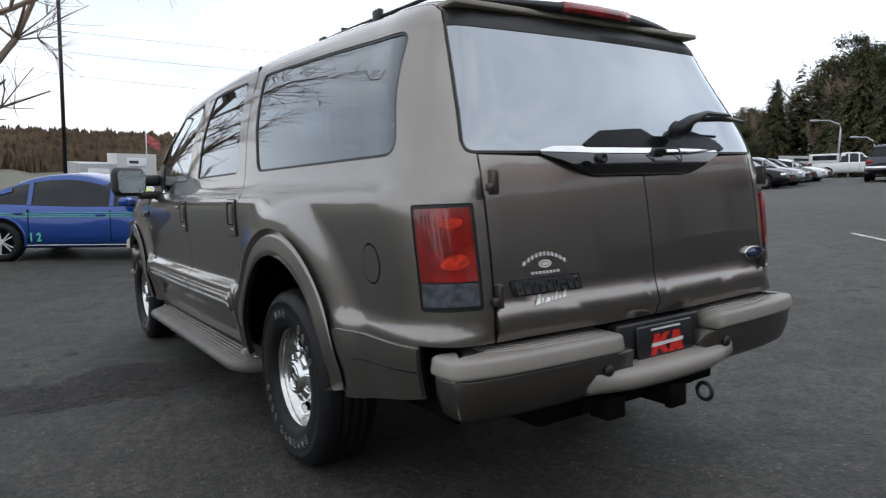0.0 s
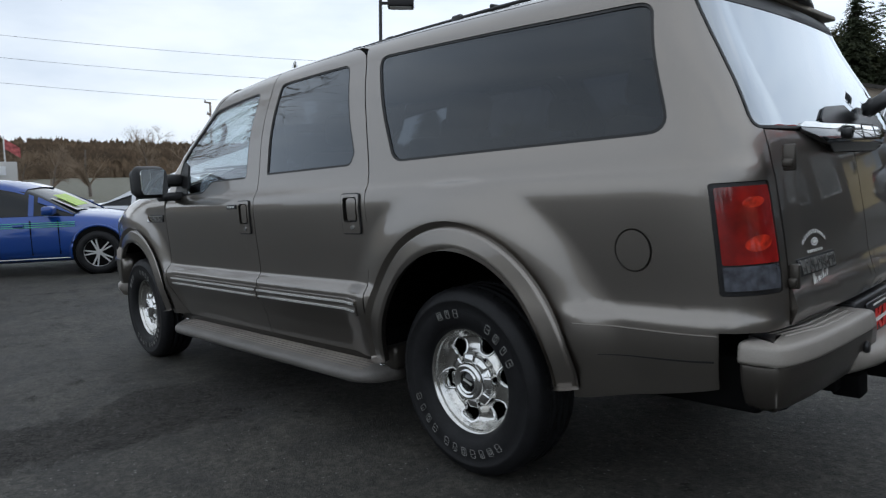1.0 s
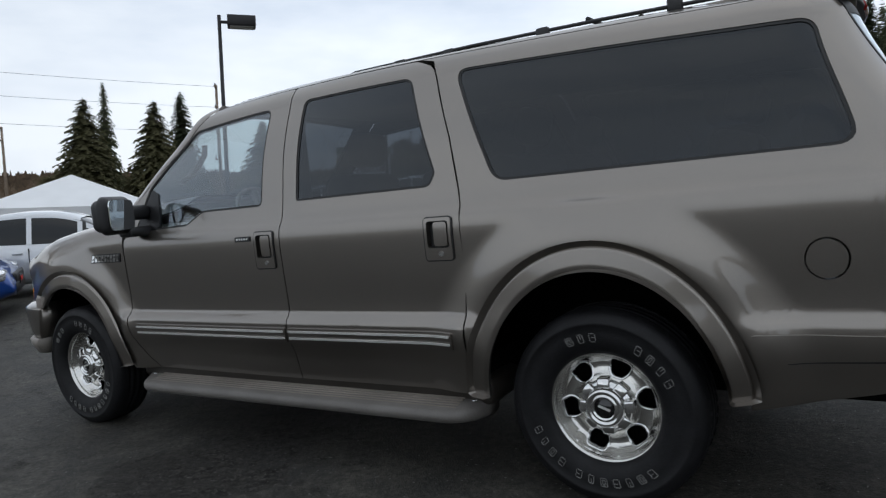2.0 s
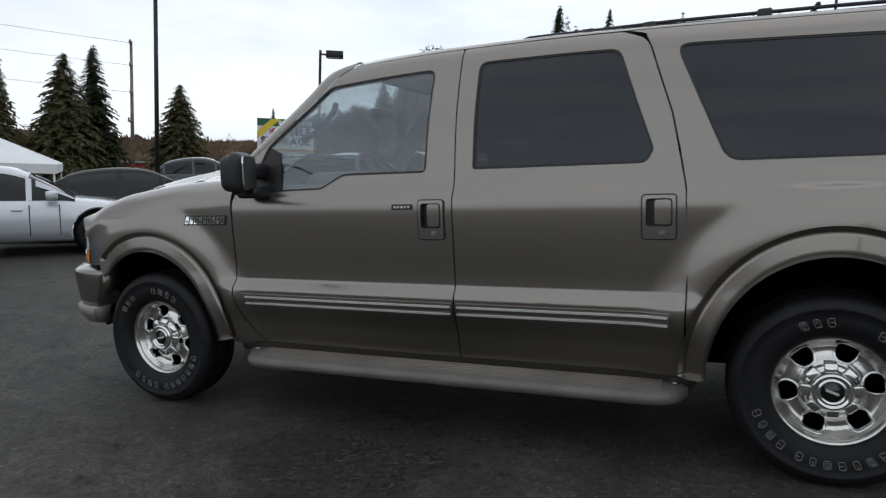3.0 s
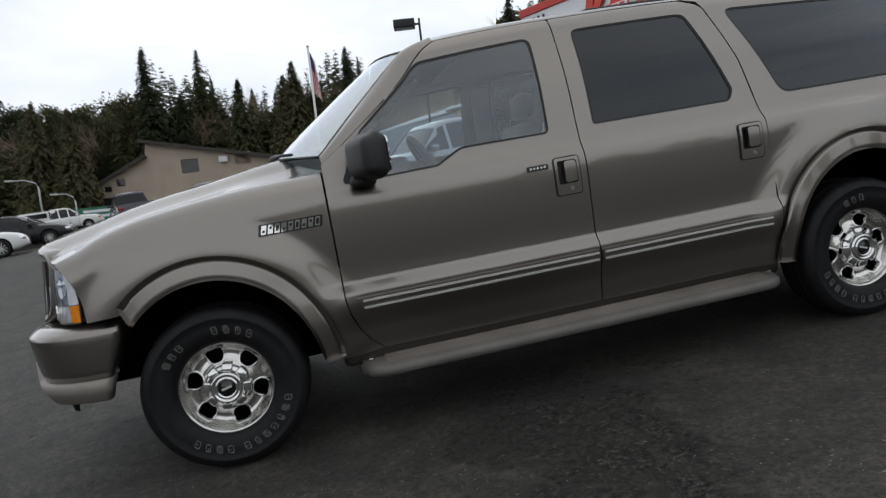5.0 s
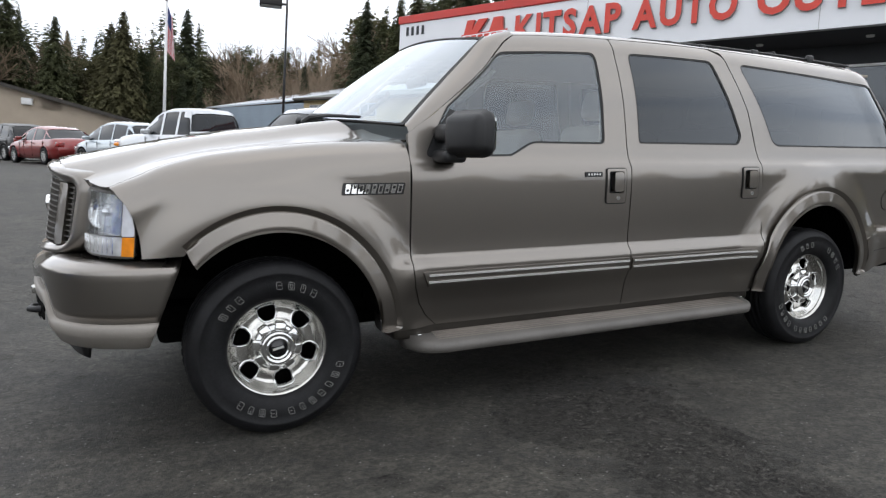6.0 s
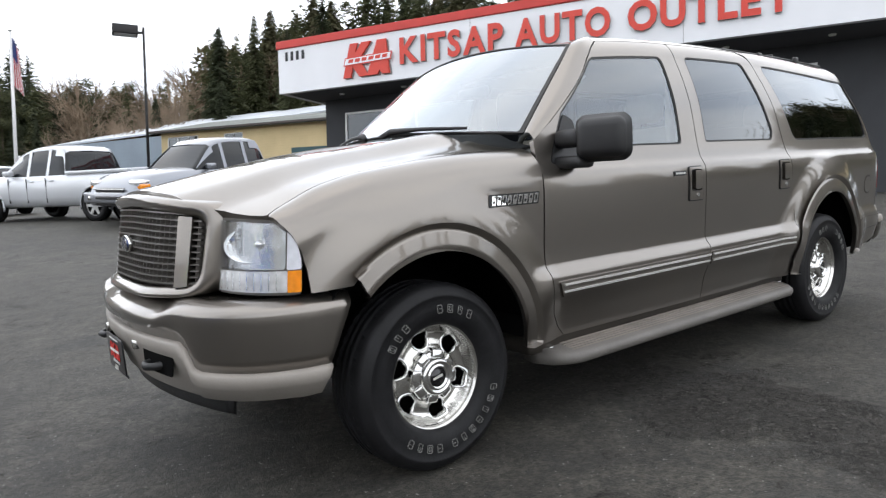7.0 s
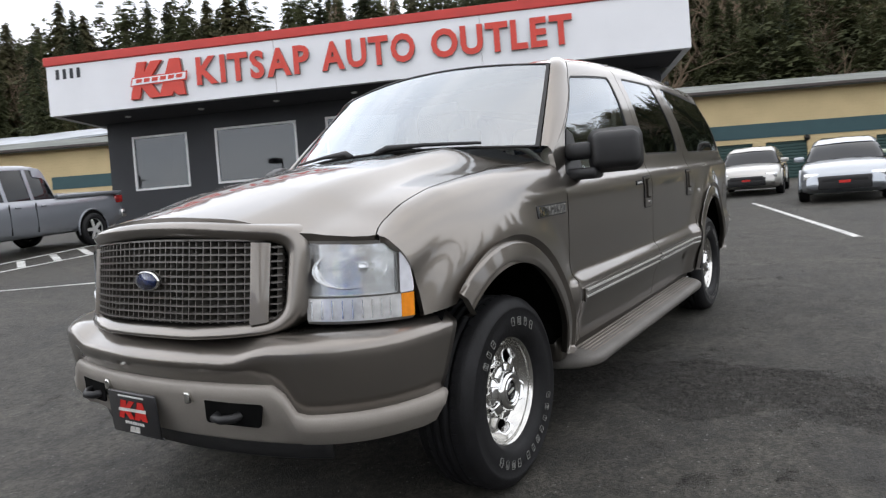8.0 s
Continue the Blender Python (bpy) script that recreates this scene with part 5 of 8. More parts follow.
# badge of slanted chrome bars on a dark ground, on each wing and on the tailgate
def badge(surface, x0, x1, z0, z1, count, owner, slope=0.2, lift=0.005, mirrors=(False, True)):
    w = (x1 - x0) / count
    h = z1 - z0
    for mirror in mirrors:
        own = owner[1 if mirror else 0] if isinstance(owner, (list, tuple)) else owner
        ground = part("badge", panel(rounded([(x0 - 0.008, z0 - 0.006), (x1 + 0.008, z0 - 0.006), (x1 + 0.008 - slope * h, z1 + 0.006), (x0 - 0.008 - slope * h, z1 + 0.006)], 0.006), surface, step=0.1, rim=0.006, lift=lift - 0.001, mirror=mirror), BLACK_PLASTIC, own, "badge of chrome letter bars on a black ground")
        for k in range(count):
            a, b = x0 + w * k + 0.004, x0 + w * (k + 1) - 0.004
            loop = [(a, z0), (b, z0), (b - slope * h, z1), (a - slope * h, z1)]
            holes = []
            lo, hi, rim_w = ((0.2, 0.8, 0.0055), (0.52, 0.80, 0.006), (0.2, 0.48, 0.006))[k % 3]
            holes = [[(a + rim_w - slope * h * lo, z0 + h * lo), (b - rim_w - slope * h * lo, z0 + h * lo), (b - rim_w - slope * h * hi, z0 + h * hi), (a + rim_w - slope * h * hi, z0 + h * hi)]]
            part("letter_bar", panel(loop, surface, holes=holes, step=0.2, rim=0.004, lift=lift + 0.004, mirror=mirror), CHROME, ground)


badge(fender, 2.905, 3.185, 1.066, 1.108, 9, suv, slope=0.25)

# tail lamps: red over clear lens in a dark bezel
tails = both("tail_lamp", shrink(TAIL, 0.001), side, BLACK_PLASTIC, suv, "red and clear tail lamp in a dark bezel", step=0.05, rim=0.03, lift=-0.004)
both("red_lens", rounded([(T0 - 0.012, 0.905), (T1 + 0.012, 0.905), (T1 + 0.012, 1.132), (T0 - 0.012, 1.132)], 0.008), side, RED_LENS, tails, step=0.03, rim=0.02, lift=0.006)
both("reverse_lens", rounded([(T0 - 0.012, 0.828), (T1 + 0.012, 0.828), (T1 + 0.012, 0.900), (T0 - 0.012, 0.900)], 0.008), side, material("frosted_lens", (0.10, 0.105, 0.125), rough=0.15, metal=0.3, coat=1, vary=0.5, vscale=30), tails, step=0.03, rim=0.02, lift=0.006)
# bright spots of the inner reflectors, painted on the lens as lighter ovals
SPOT_RED = material("bright_red_reflector", (0.50, 0.022, 0.006), rough=0.25, coat=1, vary=0.5, vscale=45)
TM = (T0 + T1) / 2
for z, w, h in ((1.085, 0.030, 0.016), (0.965, 0.036, 0.024)):
    both("lamp_bulb_shade", [(u - 0.4 * (v - z), v) for u, v in arc(TM - 0.02, z, w, h, 0, 345, 20)], side, SPOT_RED, tails, step=0.05, rim=0.004, lift=0.0066)
for k in range(9):
    u = T0 - 0.022 - (T0 - T1 - 0.044) * k / 8
    both("lens_rib", [(u, 0.834), (u - 0.003, 0.834), (u - 0.003, 0.895), (u, 0.895)], side, LENS_CLEAR, tails, step=0.1, rim=0.003, lift=0.008)

# the back: two lower doors, a lifting glass hatch, a bright handle trim between
GATE = [(u - 0.006, min(z, 1.296)) for u, z in GATE_EDGE[::-1]] + rounded([(GATE_EDGE[0][0] - 0.006, 0.704, 0.0), (-1.917, 0.704, 0.01), (-1.917, 1.216, 0.01), (-1.66, 1.218, 0.10), (-1.47, 1.288, 0.10), (GATE_EDGE[-1][0] - 0.006, 1.296, 0.0)], 0.02)[1:-1]


def gate(u, s):
    """The back doors: a soft ledge runs along their foot."""
    p = Vector(side(u, s))
    n = outward(u)
    out = 0.024 * (1 - smooth(0.775, 0.835, s)) - 0.022 * (1 - smooth(0.700, 0.745, s))
    return (p.x + n.x * out, p.y + n.y * out, p.z)


gates = both("back_door", GATE, gate, TAUPE, suv, step=0.05, rim=0.03)
HATCH_EDGE = [(u - 0.008, z) for u, z in PILLAR_EDGE[1:-1]]
HATCH = rounded([(HATCH_EDGE[0][0], 1.304, 0.04), (-1.44, 1.304), (-1.56, 1.262), (-2.28, 1.262), (-2.40, 1.304), (-3.84 - HATCH_EDGE[0][0], 1.304, 0.04), *[(-3.84 - u, min(z, 1.868)) for u, z in HATCH_EDGE[1:]], *[(u, min(z, 1.868)) for u, z in HATCH_EDGE[:0:-1]]], 0.0)
hatch = part("hatch_glass", panel(HATCH, wrap, step=0.04, rim=0.0), HATCH_TINT, suv, "dark glass hatch")
hatch.visible_shadow = False
part("hatch_seal", panel(shrink(HATCH, -0.005), wrap, holes=[shrink(HATCH, 0.004)], step=0.04, rim=0.012, lift=0.002), SEAL, hatch)


def belly(u, s):
    """The handle trim's face: a shallow barrel between the glass and the doors."""
    p = Vector(wrap(u, s))
    t = min(1.0, max(0.0, (s - 1.215) / 0.111))
    out = 0.034 * math.sin(math.pi * t ** 0.8) * (1 - 0.6 * min(1.0, abs(u + 1.92) / 0.52) ** 3)
    return (p.x - out, p.y, p.z)


trim = part("hatch_trim", panel(rounded([(-1.395, 1.304, 0.01), (-1.52, 1.301, 0.06), (-1.66, 1.297, 0.06), (-2.18, 1.297, 0.06), (-2.32, 1.301, 0.06), (-2.445, 1.306, 0.01), (-2.36, 1.322, 0.01), (-1.48, 1.322, 0.01)], 0.01), belly, step=0.02, rim=0.02, lift=0.004), CHROME, suv, "bright trim bar with handle under the back glass")
part("hatch_garnish", panel(rounded([(-1.39, 1.303, 0.01), (-1.50, 1.274, 0.06), (-1.655, 1.221, 0.08), (-2.185, 1.221, 0.08), (-2.34, 1.274, 0.06), (-2.45, 1.303, 0.01), (-2.32, 1.304, 0.02), (-2.18, 1.300, 0.02), (-1.66, 1.300, 0.02), (-1.52, 1.304, 0.02)], 0.01), belly, step=0.02, rim=0.02, lift=0.002), GLOSS_BLACK, trim, "gloss black lower face of the trim bar")
part("pull_handle", panel(rounded([(-1.94, 1.258), (-2.12, 1.258), (-2.12, 1.308), (-1.94, 1.308)], 0.02), wrap, holes=[rounded([(-1.946, 1.263), (-2.114, 1.263), (-2.114, 1.303), (-1.946, 1.303)], 0.016)], step=0.05, rim=0.003, lift=0.038), SEAL, trim)
part("pull_lip", panel(rounded([(-1.95, 1.232), (-2.10, 1.232), (-2.10, 1.239), (-1.95, 1.239)], 0.003), wrap, step=0.05, rim=0.008, lift=0.026), CHROME, trim)
# dark reflection low in the hatch glass, laid on as a black sheet
part("hatch_shade", panel(rounded([(-1.60, 1.318), (-2.50, 1.312, 0.02), (-2.44, 1.352, 0.05), (-2.30, 1.386, 0.08), (-2.13, 1.390, 0.03), (-2.09, 1.362, 0.04), (-2.02, 1.362, 0.03), (-1.96, 1.392, 0.06), (-1.72, 1.378, 0.06)], 0.02), wrap, step=0.06, rim=0.008, lift=0.010), material("dull_black_glass_print", (0.006, 0.006, 0.007), rough=0.25, spec=0.12, vary=0.2, vscale=9), trim)
part("lock_button", lathe([(0.018, -0.02), (0.018, 0.010), (0.010, 0.012), (0.008, 0.006)], 16, "x"), BLACK_PLASTIC, trim, m=Matrix.Translation((-1.204, 0.285, 1.278)) @ pose(0, 0, 0, 0, 0, 180))
wiper = part("rear_wiper", tube([(-1.141, -0.17, 1.372), (-1.181, -0.20, 1.400), (-1.188, -0.225, 1.422), (-1.172, -0.34, 1.452), (-1.156, -0.52, 1.452)], [0.030, 0.030, 0.020, 0.011, 0.006], 10), BLACK_PLASTIC, suv, "black rear wiper parked on the glass")
part("wiper_blade", tube([(-1.150, -0.30, 1.428), (-1.143, -0.48, 1.440), (-1.120, -0.66, 1.434)], [0.010, 0.014, 0.006], 6), BLACK_PLASTIC, wiper)
part("wiper_boot", lathe([(0.0001, 0.03), (0.022, 0.026), (0.034, 0.008), (0.036, -0.01)], 14, "x"), BLACK_PLASTIC, wiper, m=Matrix.Translation((-1.148, -0.185, 1.385)) @ pose(0, 0, 0, 0, 20, 180))
pair("hinge", lambda: box(boxed(-1.186, -1.150, 0.714, 0.734, 1.168, 1.246, 0.005), -1.182, -1.150, 0.720, 0.746, 1.178, 1.205, 0.007), BUMPER_GREY, gates)
pair("hinge", lambda: box(boxed(-1.190, -1.160, 0.708, 0.728, 0.815, 0.890, 0.005), -1.186, -1.160, 0.712, 0.742, 0.822, 0.850, 0.007), BUMPER_GREY, gates)
badge(gate, -1.535, -1.262, 0.846, 0.890, 9, suv, slope=-0.25, mirrors=(False,))
# transfers: an arched row of bars over an oval, a short row below it and a slanting row of script bars
for k in range(11):
    w = (k - 5) / 5
    a, z, dz = -1.385 - 0.085 * w, 0.963 - 0.026 * w * w, -0.010 * w
    part("printed_bar", panel([(a + 0.005, z - dz * 0.3), (a - 0.005, z + dz * 0.3), (a - 0.005, z + 0.013 + dz * 0.3), (a + 0.005, z + 0.013 - dz * 0.3)], gate, step=0.1, rim=0.001, lift=0.003), WHITE_PRINT, gates[0])
for k in range(8):
    a = -1.325 - 0.0155 * k
    part("printed_bar", panel([(a, 0.905), (a - 0.010, 0.905), (a - 0.010, 0.914), (a, 0.914)], gate, step=0.1, rim=0.001, lift=0.003), WHITE_PRINT, gates[0])
part("printed_oval", panel(arc(-1.385, 0.937, 0.027, 0.013, 0, 345, 20), gate, holes=[arc(-1.385, 0.937, 0.020, 0.008, 0, 340, 16)], step=0.1, rim=0.001, lift=0.003), WHITE_PRINT, gates[0])
part("printed_oval", panel(arc(-1.385, 0.937, 0.016, 0.006, 0, 345, 14), gate, step=0.1, rim=0.001, lift=0.003), WHITE_PRINT, gates[0])
for a, w, h in ((-1.325, 0.022, 0.036), (-1.352, 0.009, 0.018), (-1.366, 0.024, 0.016), (-1.395, 0.009, 0.018), (-1.409, 0.013, 0.030), (-1.427, 0.013, 0.016), (-1.445, 0.016, 0.030)):
    z = 0.806 + 0.10 * (-1.325 - a)
    part("script_bar", panel([(a, z), (a - w, z + 0.003), (a - w - 0.3 * h, z + h), (a - 0.3 * h - w * 0.5, z + h)], gate, step=0.1, rim=0.002, lift=0.004), STRIP_MAT, gates[0])
BLUE_ENAMEL = material("blue_enamel", (0.02, 0.035, 0.11), rough=0.2, coat=1, vary=0.1, vscale=40)


def oval(name, centre, size, turn, owner):
    ob = part(name, lathe([(0.0001, 0.012), (0.8, 0.012), (0.92, 0.016), (1.0, 0.010), (1.0, 0.0)], 32, "z"), CHROME, owner, "oval emblem with a blue field in a chrome rim", m=Matrix.Translation(centre) @ turn @ Matrix.Diagonal((size[0], size[1], 1, 1)))
    part("field", lathe([(0.0001, 0.0135), (0.86, 0.0135), (0.86, 0.01)], 32, "z"), BLUE_ENAMEL, ob)


oval("emblem", (-1.166, -0.655, 0.882), (0.056, 0.028), pose(0, 0, 0, 90, 0, -96), suv)
BLADE = [(-0.925 + 0.08 * (y / 0.54) ** 2, y) for y in np.linspace(0.54, -0.54, 31)]


def blade_section(t):
    k = (1 - abs(2 * t - 1) ** 2.2) * 0.96 + 0.04
    return [(-0.06, 1.858 - 0.020 * k), (0.010 * k, 1.856 - 0.022 * k), (0.016 * k, 1.858 - 0.006 * k), (0.010 * k, 1.858 + 0.014 * k), (-0.03, 1.858 + 0.018 * k), (-0.08, 1.858 + 0.018 * k)]


spoiler = part("roof_spoiler", sweep(BLADE, blade_section), BLACK_PLASTIC, suv, "slim dark roof spoiler with a red brake lamp")
part("high_brake_lamp", sweep([(x - 0.004, y) for x, y in BLADE if abs(y) < 0.19], [(-0.03, 1.837), (0.014, 1.836), (0.018, 1.852), (0.011, 1.874), (-0.03, 1.879)]), RED_LENS, spoiler)


# bumpers
def smooth_path(points, n=40):
    xs = [i for i in range(len(points))]
    return [(lerp(list(zip(xs, [p[0] for p in points])), t), lerp(list(zip(xs, [p[1] for p in points])), t)) for t in np.linspace(0, len(points) - 1, n)]


REAR_PATH = smooth_path([(-1.085, -0.918), (-1.15, -0.920), (-1.212, -0.888), (-1.252, -0.70), (-1.270, -0.35), (-1.275, 0), (-1.270, 0.35), (-1.252, 0.70), (-1.212, 0.888), (-1.15, 0.920), (-1.085, 0.918)], 60)


REAR_LOW = [(-0.10, 0.619), (-0.012, 0.619), (-0.008, 0.61), (-0.012, 0.56), (-0.034, 0.495), (-0.065, 0.470), (-0.14, 0.47)]
REAR_PAD = [(-0.15, 0.684), (-0.020, 0.681), (-0.010, 0.679), (-0.002, 0.673), (0.001, 0.665), (0.006, 0.634), (0.005, 0.626), (-0.002, 0.620), (-0.15, 0.620)]
wing = [p for p in REAR_PATH[::-1] if p[1] > 0.20]
pad_wing = [p for p in REAR_PATH[::-1] if p[1] > 0.22]


def wing_part(name, path, profile, mat, owner, label=""):
    for sgn in (1, -1):
        own = owner[0 if sgn > 0 else 1] if isinstance(owner, list) else owner
        yield part(name, sweep([(x, y * sgn) for x, y in (path if sgn > 0 else path[::-1])], profile), mat, own, label)


bumpers = list(wing_part("rear_bumper", wing, REAR_LOW, BUMPER_GREY, suv, "dark taupe rear bumper wing"))
rear_bumper = bumpers[0]
list(wing_part("step_pad", pad_wing, REAR_PAD, BEIGE_TRIM, bumpers, "ribbed beige step pad"))
LIP = smooth_path([(-1.245, 0.41), (-1.275, 0.32), (-1.305, 0.2), (-1.315, 0.0), (-1.305, -0.2), (-1.275, -0.32), (-1.245, -0.41)], 30)
part("centre_step", sweep(LIP, lambda t: [(-0.16, 0.560), (-0.03, 0.556 + 0.05 * abs(2 * t - 1) ** 6), (0.0, 0.535 + 0.05 * abs(2 * t - 1) ** 6), (-0.004, 0.505), (-0.03, 0.480), (-0.16, 0.478)]), BEIGE_TRIM, suv, "beige dropped centre step of the rear bumper")
part("plate_recess", boxed(-1.205, -1.15, -0.24, 0.22, 0.50, 0.690, 0.01), BLACK_PLASTIC, suv)
for k in range(4):
    for sgn in (1, -1):
        part("pad_rib", tube([(-1.150 - 0.026 * k, sgn * 0.32, 0.680), (-1.14 - 0.025 * k, sgn * 0.6, 0.680), (-1.10 - 0.022 * k, sgn * 0.78, 0.680)], 0.006, 6), BEIGE_TRIM, bumpers[0 if sgn > 0 else 1])
for y in (0.75, 0.33, -0.33, -0.75):
    part("parking_sensor", lathe([(0.0001, 0.014), (0.018, 0.014), (0.022, 0.0)], 16, "x"), BLACK_PLASTIC, bumpers[0 if y > 0 else 1], m=Matrix.Translation((-1.258 + 0.045 * (abs(y) > 0.5), y, 0.565)) @ pose(0, 0, 0, 0, 0, 180 - (20 if y > 0.5 else -20 if y < -0.5 else 0)))
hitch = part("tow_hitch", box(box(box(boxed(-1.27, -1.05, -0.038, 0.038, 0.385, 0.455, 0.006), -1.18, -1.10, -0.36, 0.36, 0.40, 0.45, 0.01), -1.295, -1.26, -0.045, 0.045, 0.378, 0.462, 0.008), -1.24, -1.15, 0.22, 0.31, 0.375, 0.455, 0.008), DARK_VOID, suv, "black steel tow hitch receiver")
part("chain_loop", lathe([(0.032 + 0.008 * math.cos(a), 0.008 * math.sin(a)) for a in np.linspace(0, 2 * math.pi, 8)[:-1]], 16, "y", True), BLACK_PLASTIC, hitch, m=Matrix.Translation((-1.28, -0.17, 0.40)))
PLATE_BLACK = material("plate_black", (0.012, 0.012, 0.014), rough=0.35, coat=0.5, vary=0.1, vscale=30)
PLATE_RED = material("plate_red", (0.55, 0.02, 0.015), rough=0.4, vary=0.08, vscale=30)


def dealer_plate(m, owner):
    """Dark advertising plate in a frame: red slanted blocks, a white band and bars for the writing."""
    base = part("number_plate", box(boxed(-0.152, 0.152, -0.008, 0, -0.080, 0.080, 0.006), -0.160, 0.160, -0.012, -0.006, -0.086, -0.074, 0.003), PLATE_BLACK, owner, "black dealer plate with red blocks and white bars", m=m)
    for loop in ([(-0.092, -0.022), (-0.062, -0.022), (-0.050, 0.002), (-0.022, -0.022), (0.010, -0.022), (-0.018, 0.014), (0.022, 0.048), (-0.012, 0.048), (-0.036, 0.028), (-0.032, 0.048), (-0.066, 0.048)],
                 [(0.006, -0.022), (0.040, -0.022), (0.048, -0.012), (0.058, -0.022), (0.090, -0.022), (0.074, 0.048), (0.040, 0.048)]):
        part("red_block", panel(loop, lambda u, s: (-u, 0.0015, s), step=0.3, rim=0.0015, flip=True), PLATE_RED, base)
    part("white_band", panel([(-0.088, 0.006), (0.088, 0.010), (0.092, 0.022), (-0.082, 0.018)], lambda u, s: (-u, 0.003, s), step=0.3, rim=0.0015), WHITE_PRINT, base, smooth=False)
    for k in range(8):
        part("white_bar", boxed(-0.060 + 0.0155 * k, -0.050 + 0.0155 * k, 0.0, 0.002, -0.043, -0.033), WHITE_PRINT, base, smooth=False)
    for x0 in (-0.030, 0.002):
        part("grey_block", panel([(x0 - 0.006, -0.072), (x0 + 0.026, -0.072), (x0 + 0.030, -0.050), (x0 + 0.004, -0.050)], lambda u, s: (-u, 0.002, s), step=0.3, rim=0.0015), STRIP_MAT, base)
    part("white_bar", boxed(-0.08, 0.08, 0.0, 0.002, 0.061, 0.067), WHITE_PRINT, base, smooth=False)
    return base


dealer_plate(Matrix.Translation((-1.222, -0.025, 0.588)) @ pose(0, 0, 0, 4, 0, 90) @ Matrix.Diagonal((1.02, 1, 1.08, 1)), suv)

FRONT_PATH = smooth_path([(3.86, 0.975), (4.02, 0.962), (4.16, 0.925), (4.28, 0.83), (4.365, 0.68), (4.425, 0.45), (4.46, 0.2), (4.468, 0.0), (4.46, -0.2), (4.425, -0.45), (4.365, -0.68), (4.28, -0.83), (4.16, -0.925), (4.02, -0.962), (3.86, -0.975)], 80)


def front_steel(t):
    y = abs(FRONT_PATH[round(t * (len(FRONT_PATH) - 1))][1])
    low = 0.553 + 0.10 * (1 - smooth(0.60, 0.68, y))
    dip = 1 - smooth(0.42, 0.60, y)
    top = 0.804 - 0.006 * dip
    crest = 0.778 - 0.035 * dip
    back = 0.035 + 0.05 * dip
    return [(-0.20, top + 0.004), (-back - 0.03, top + 0.002), (-back, top - 0.004), (-0.010, crest + 0.006), (0.006, crest - 0.004), (0.010, crest - 0.020), (0.008, crest - 0.05), (-0.006, low + 0.05), (-0.016, low), (-0.07, low), (-0.20, low)]


def front_apron(t):
    y = abs(FRONT_PATH[round(t * (len(FRONT_PATH) - 1))][1])
    k = 1 - smooth(0.60, 0.68, y)
    top = 0.555 + 0.10 * k
    low = 0.440 - 0.005 * k
    return [(-0.10, top), (-0.004, top), (0.008, top - 0.012), (0.004, top - 0.05), (-0.004 - 0.02 * k, (top + low) / 2), (-0.03 - 0.03 * k, low + 0.01), (-0.07, low), (-0.12, low)]


def raked(bm):
    """The bumper's ends lean forward towards their foot."""
    for v in bm.verts:
        v.co.x += (1 - smooth(3.86, 4.15, v.co.x)) * max(0.0, 0.806 - v.co.z) * 0.40
    return bm


front_bumper = part("front_bumper", raked(sweep(FRONT_PATH[::-1], front_steel)), TAUPE, suv, "taupe front bumper with a beige apron")
part("bumper_apron", raked(sweep(FRONT_PATH[::-1], front_apron)), BEIGE_TRIM, front_bumper, "beige lower bumper apron")
for sgn in (1, -1):
    # black sheet on the closed bumper paints the opening's shade
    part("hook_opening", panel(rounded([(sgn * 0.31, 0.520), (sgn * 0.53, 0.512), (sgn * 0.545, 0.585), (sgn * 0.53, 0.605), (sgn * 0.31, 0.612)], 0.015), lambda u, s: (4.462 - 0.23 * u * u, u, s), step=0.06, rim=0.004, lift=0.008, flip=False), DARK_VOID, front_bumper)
    part("tow_hook", tube([(4.33, sgn * 0.36, 0.555), (4.43, sgn * 0.36, 0.548), (4.462, sgn * 0.375, 0.546), (4.468, sgn * 0.415, 0.546), (4.445, sgn * 0.45, 0.548), (4.33, sgn * 0.46, 0.555)], 0.015, 10), BLACK_PLASTIC, front_bumper)
part("air_dam", sweep([(x - 0.07, y * 0.96) for x, y in FRONT_PATH[::-1] if abs(y) < 0.74], [(-0.02, 0.47), (-0.03, 0.372), (-0.05, 0.36), (-0.07, 0.47)]), BLACK_PLASTIC, front_bumper)
dealer_plate(Matrix.Translation((4.478, -0.080, 0.512)) @ pose(0, 0, 0, -2, 0, -90), suv)
pair("tow_eye", lambda: boxed(4.44, 4.475, 0.235, 0.26, 0.585, 0.625, 0.006), ALLOY, front_bumper)

# grille: thick rounded surround, two posts, a fine grid and the oval
GR_X = [(0.0, 4.395), (0.25, 4.385), (0.45, 4.335), (0.58, 4.255), (0.66, 4.18)]


def grille_face(y, z):
    return (lerp(GR_X, abs(y)) - 0.16 * (z - 0.96), y, z)


CROWN = (0.44, 0.33, 0.22, 0.11, 0.0, -0.11, -0.22, -0.33, -0.44)
OUT_GR = rounded([(0.618, 0.808, 0.11), (0.630, 1.150, 0.09), *[(y, 1.204 - 0.050 * (y / 0.6) ** 2, 0) for y in CROWN], (-0.630, 1.150, 0.09), (-0.618, 0.808, 0.11), (-0.25, 0.793, 0), (0.25, 0.793, 0)], 0.08, 8)
IN_GR = rounded([(0.560, 0.850, 0.07), (0.572, 1.098, 0.06), *[(y, 1.144 - 0.044 * (y / 0.56) ** 2, 0) for y in CROWN], (-0.572, 1.098, 0.06), (-0.560, 0.850, 0.07), (-0.25, 0.838, 0), (0.25, 0.838, 0)], 0.05, 8)


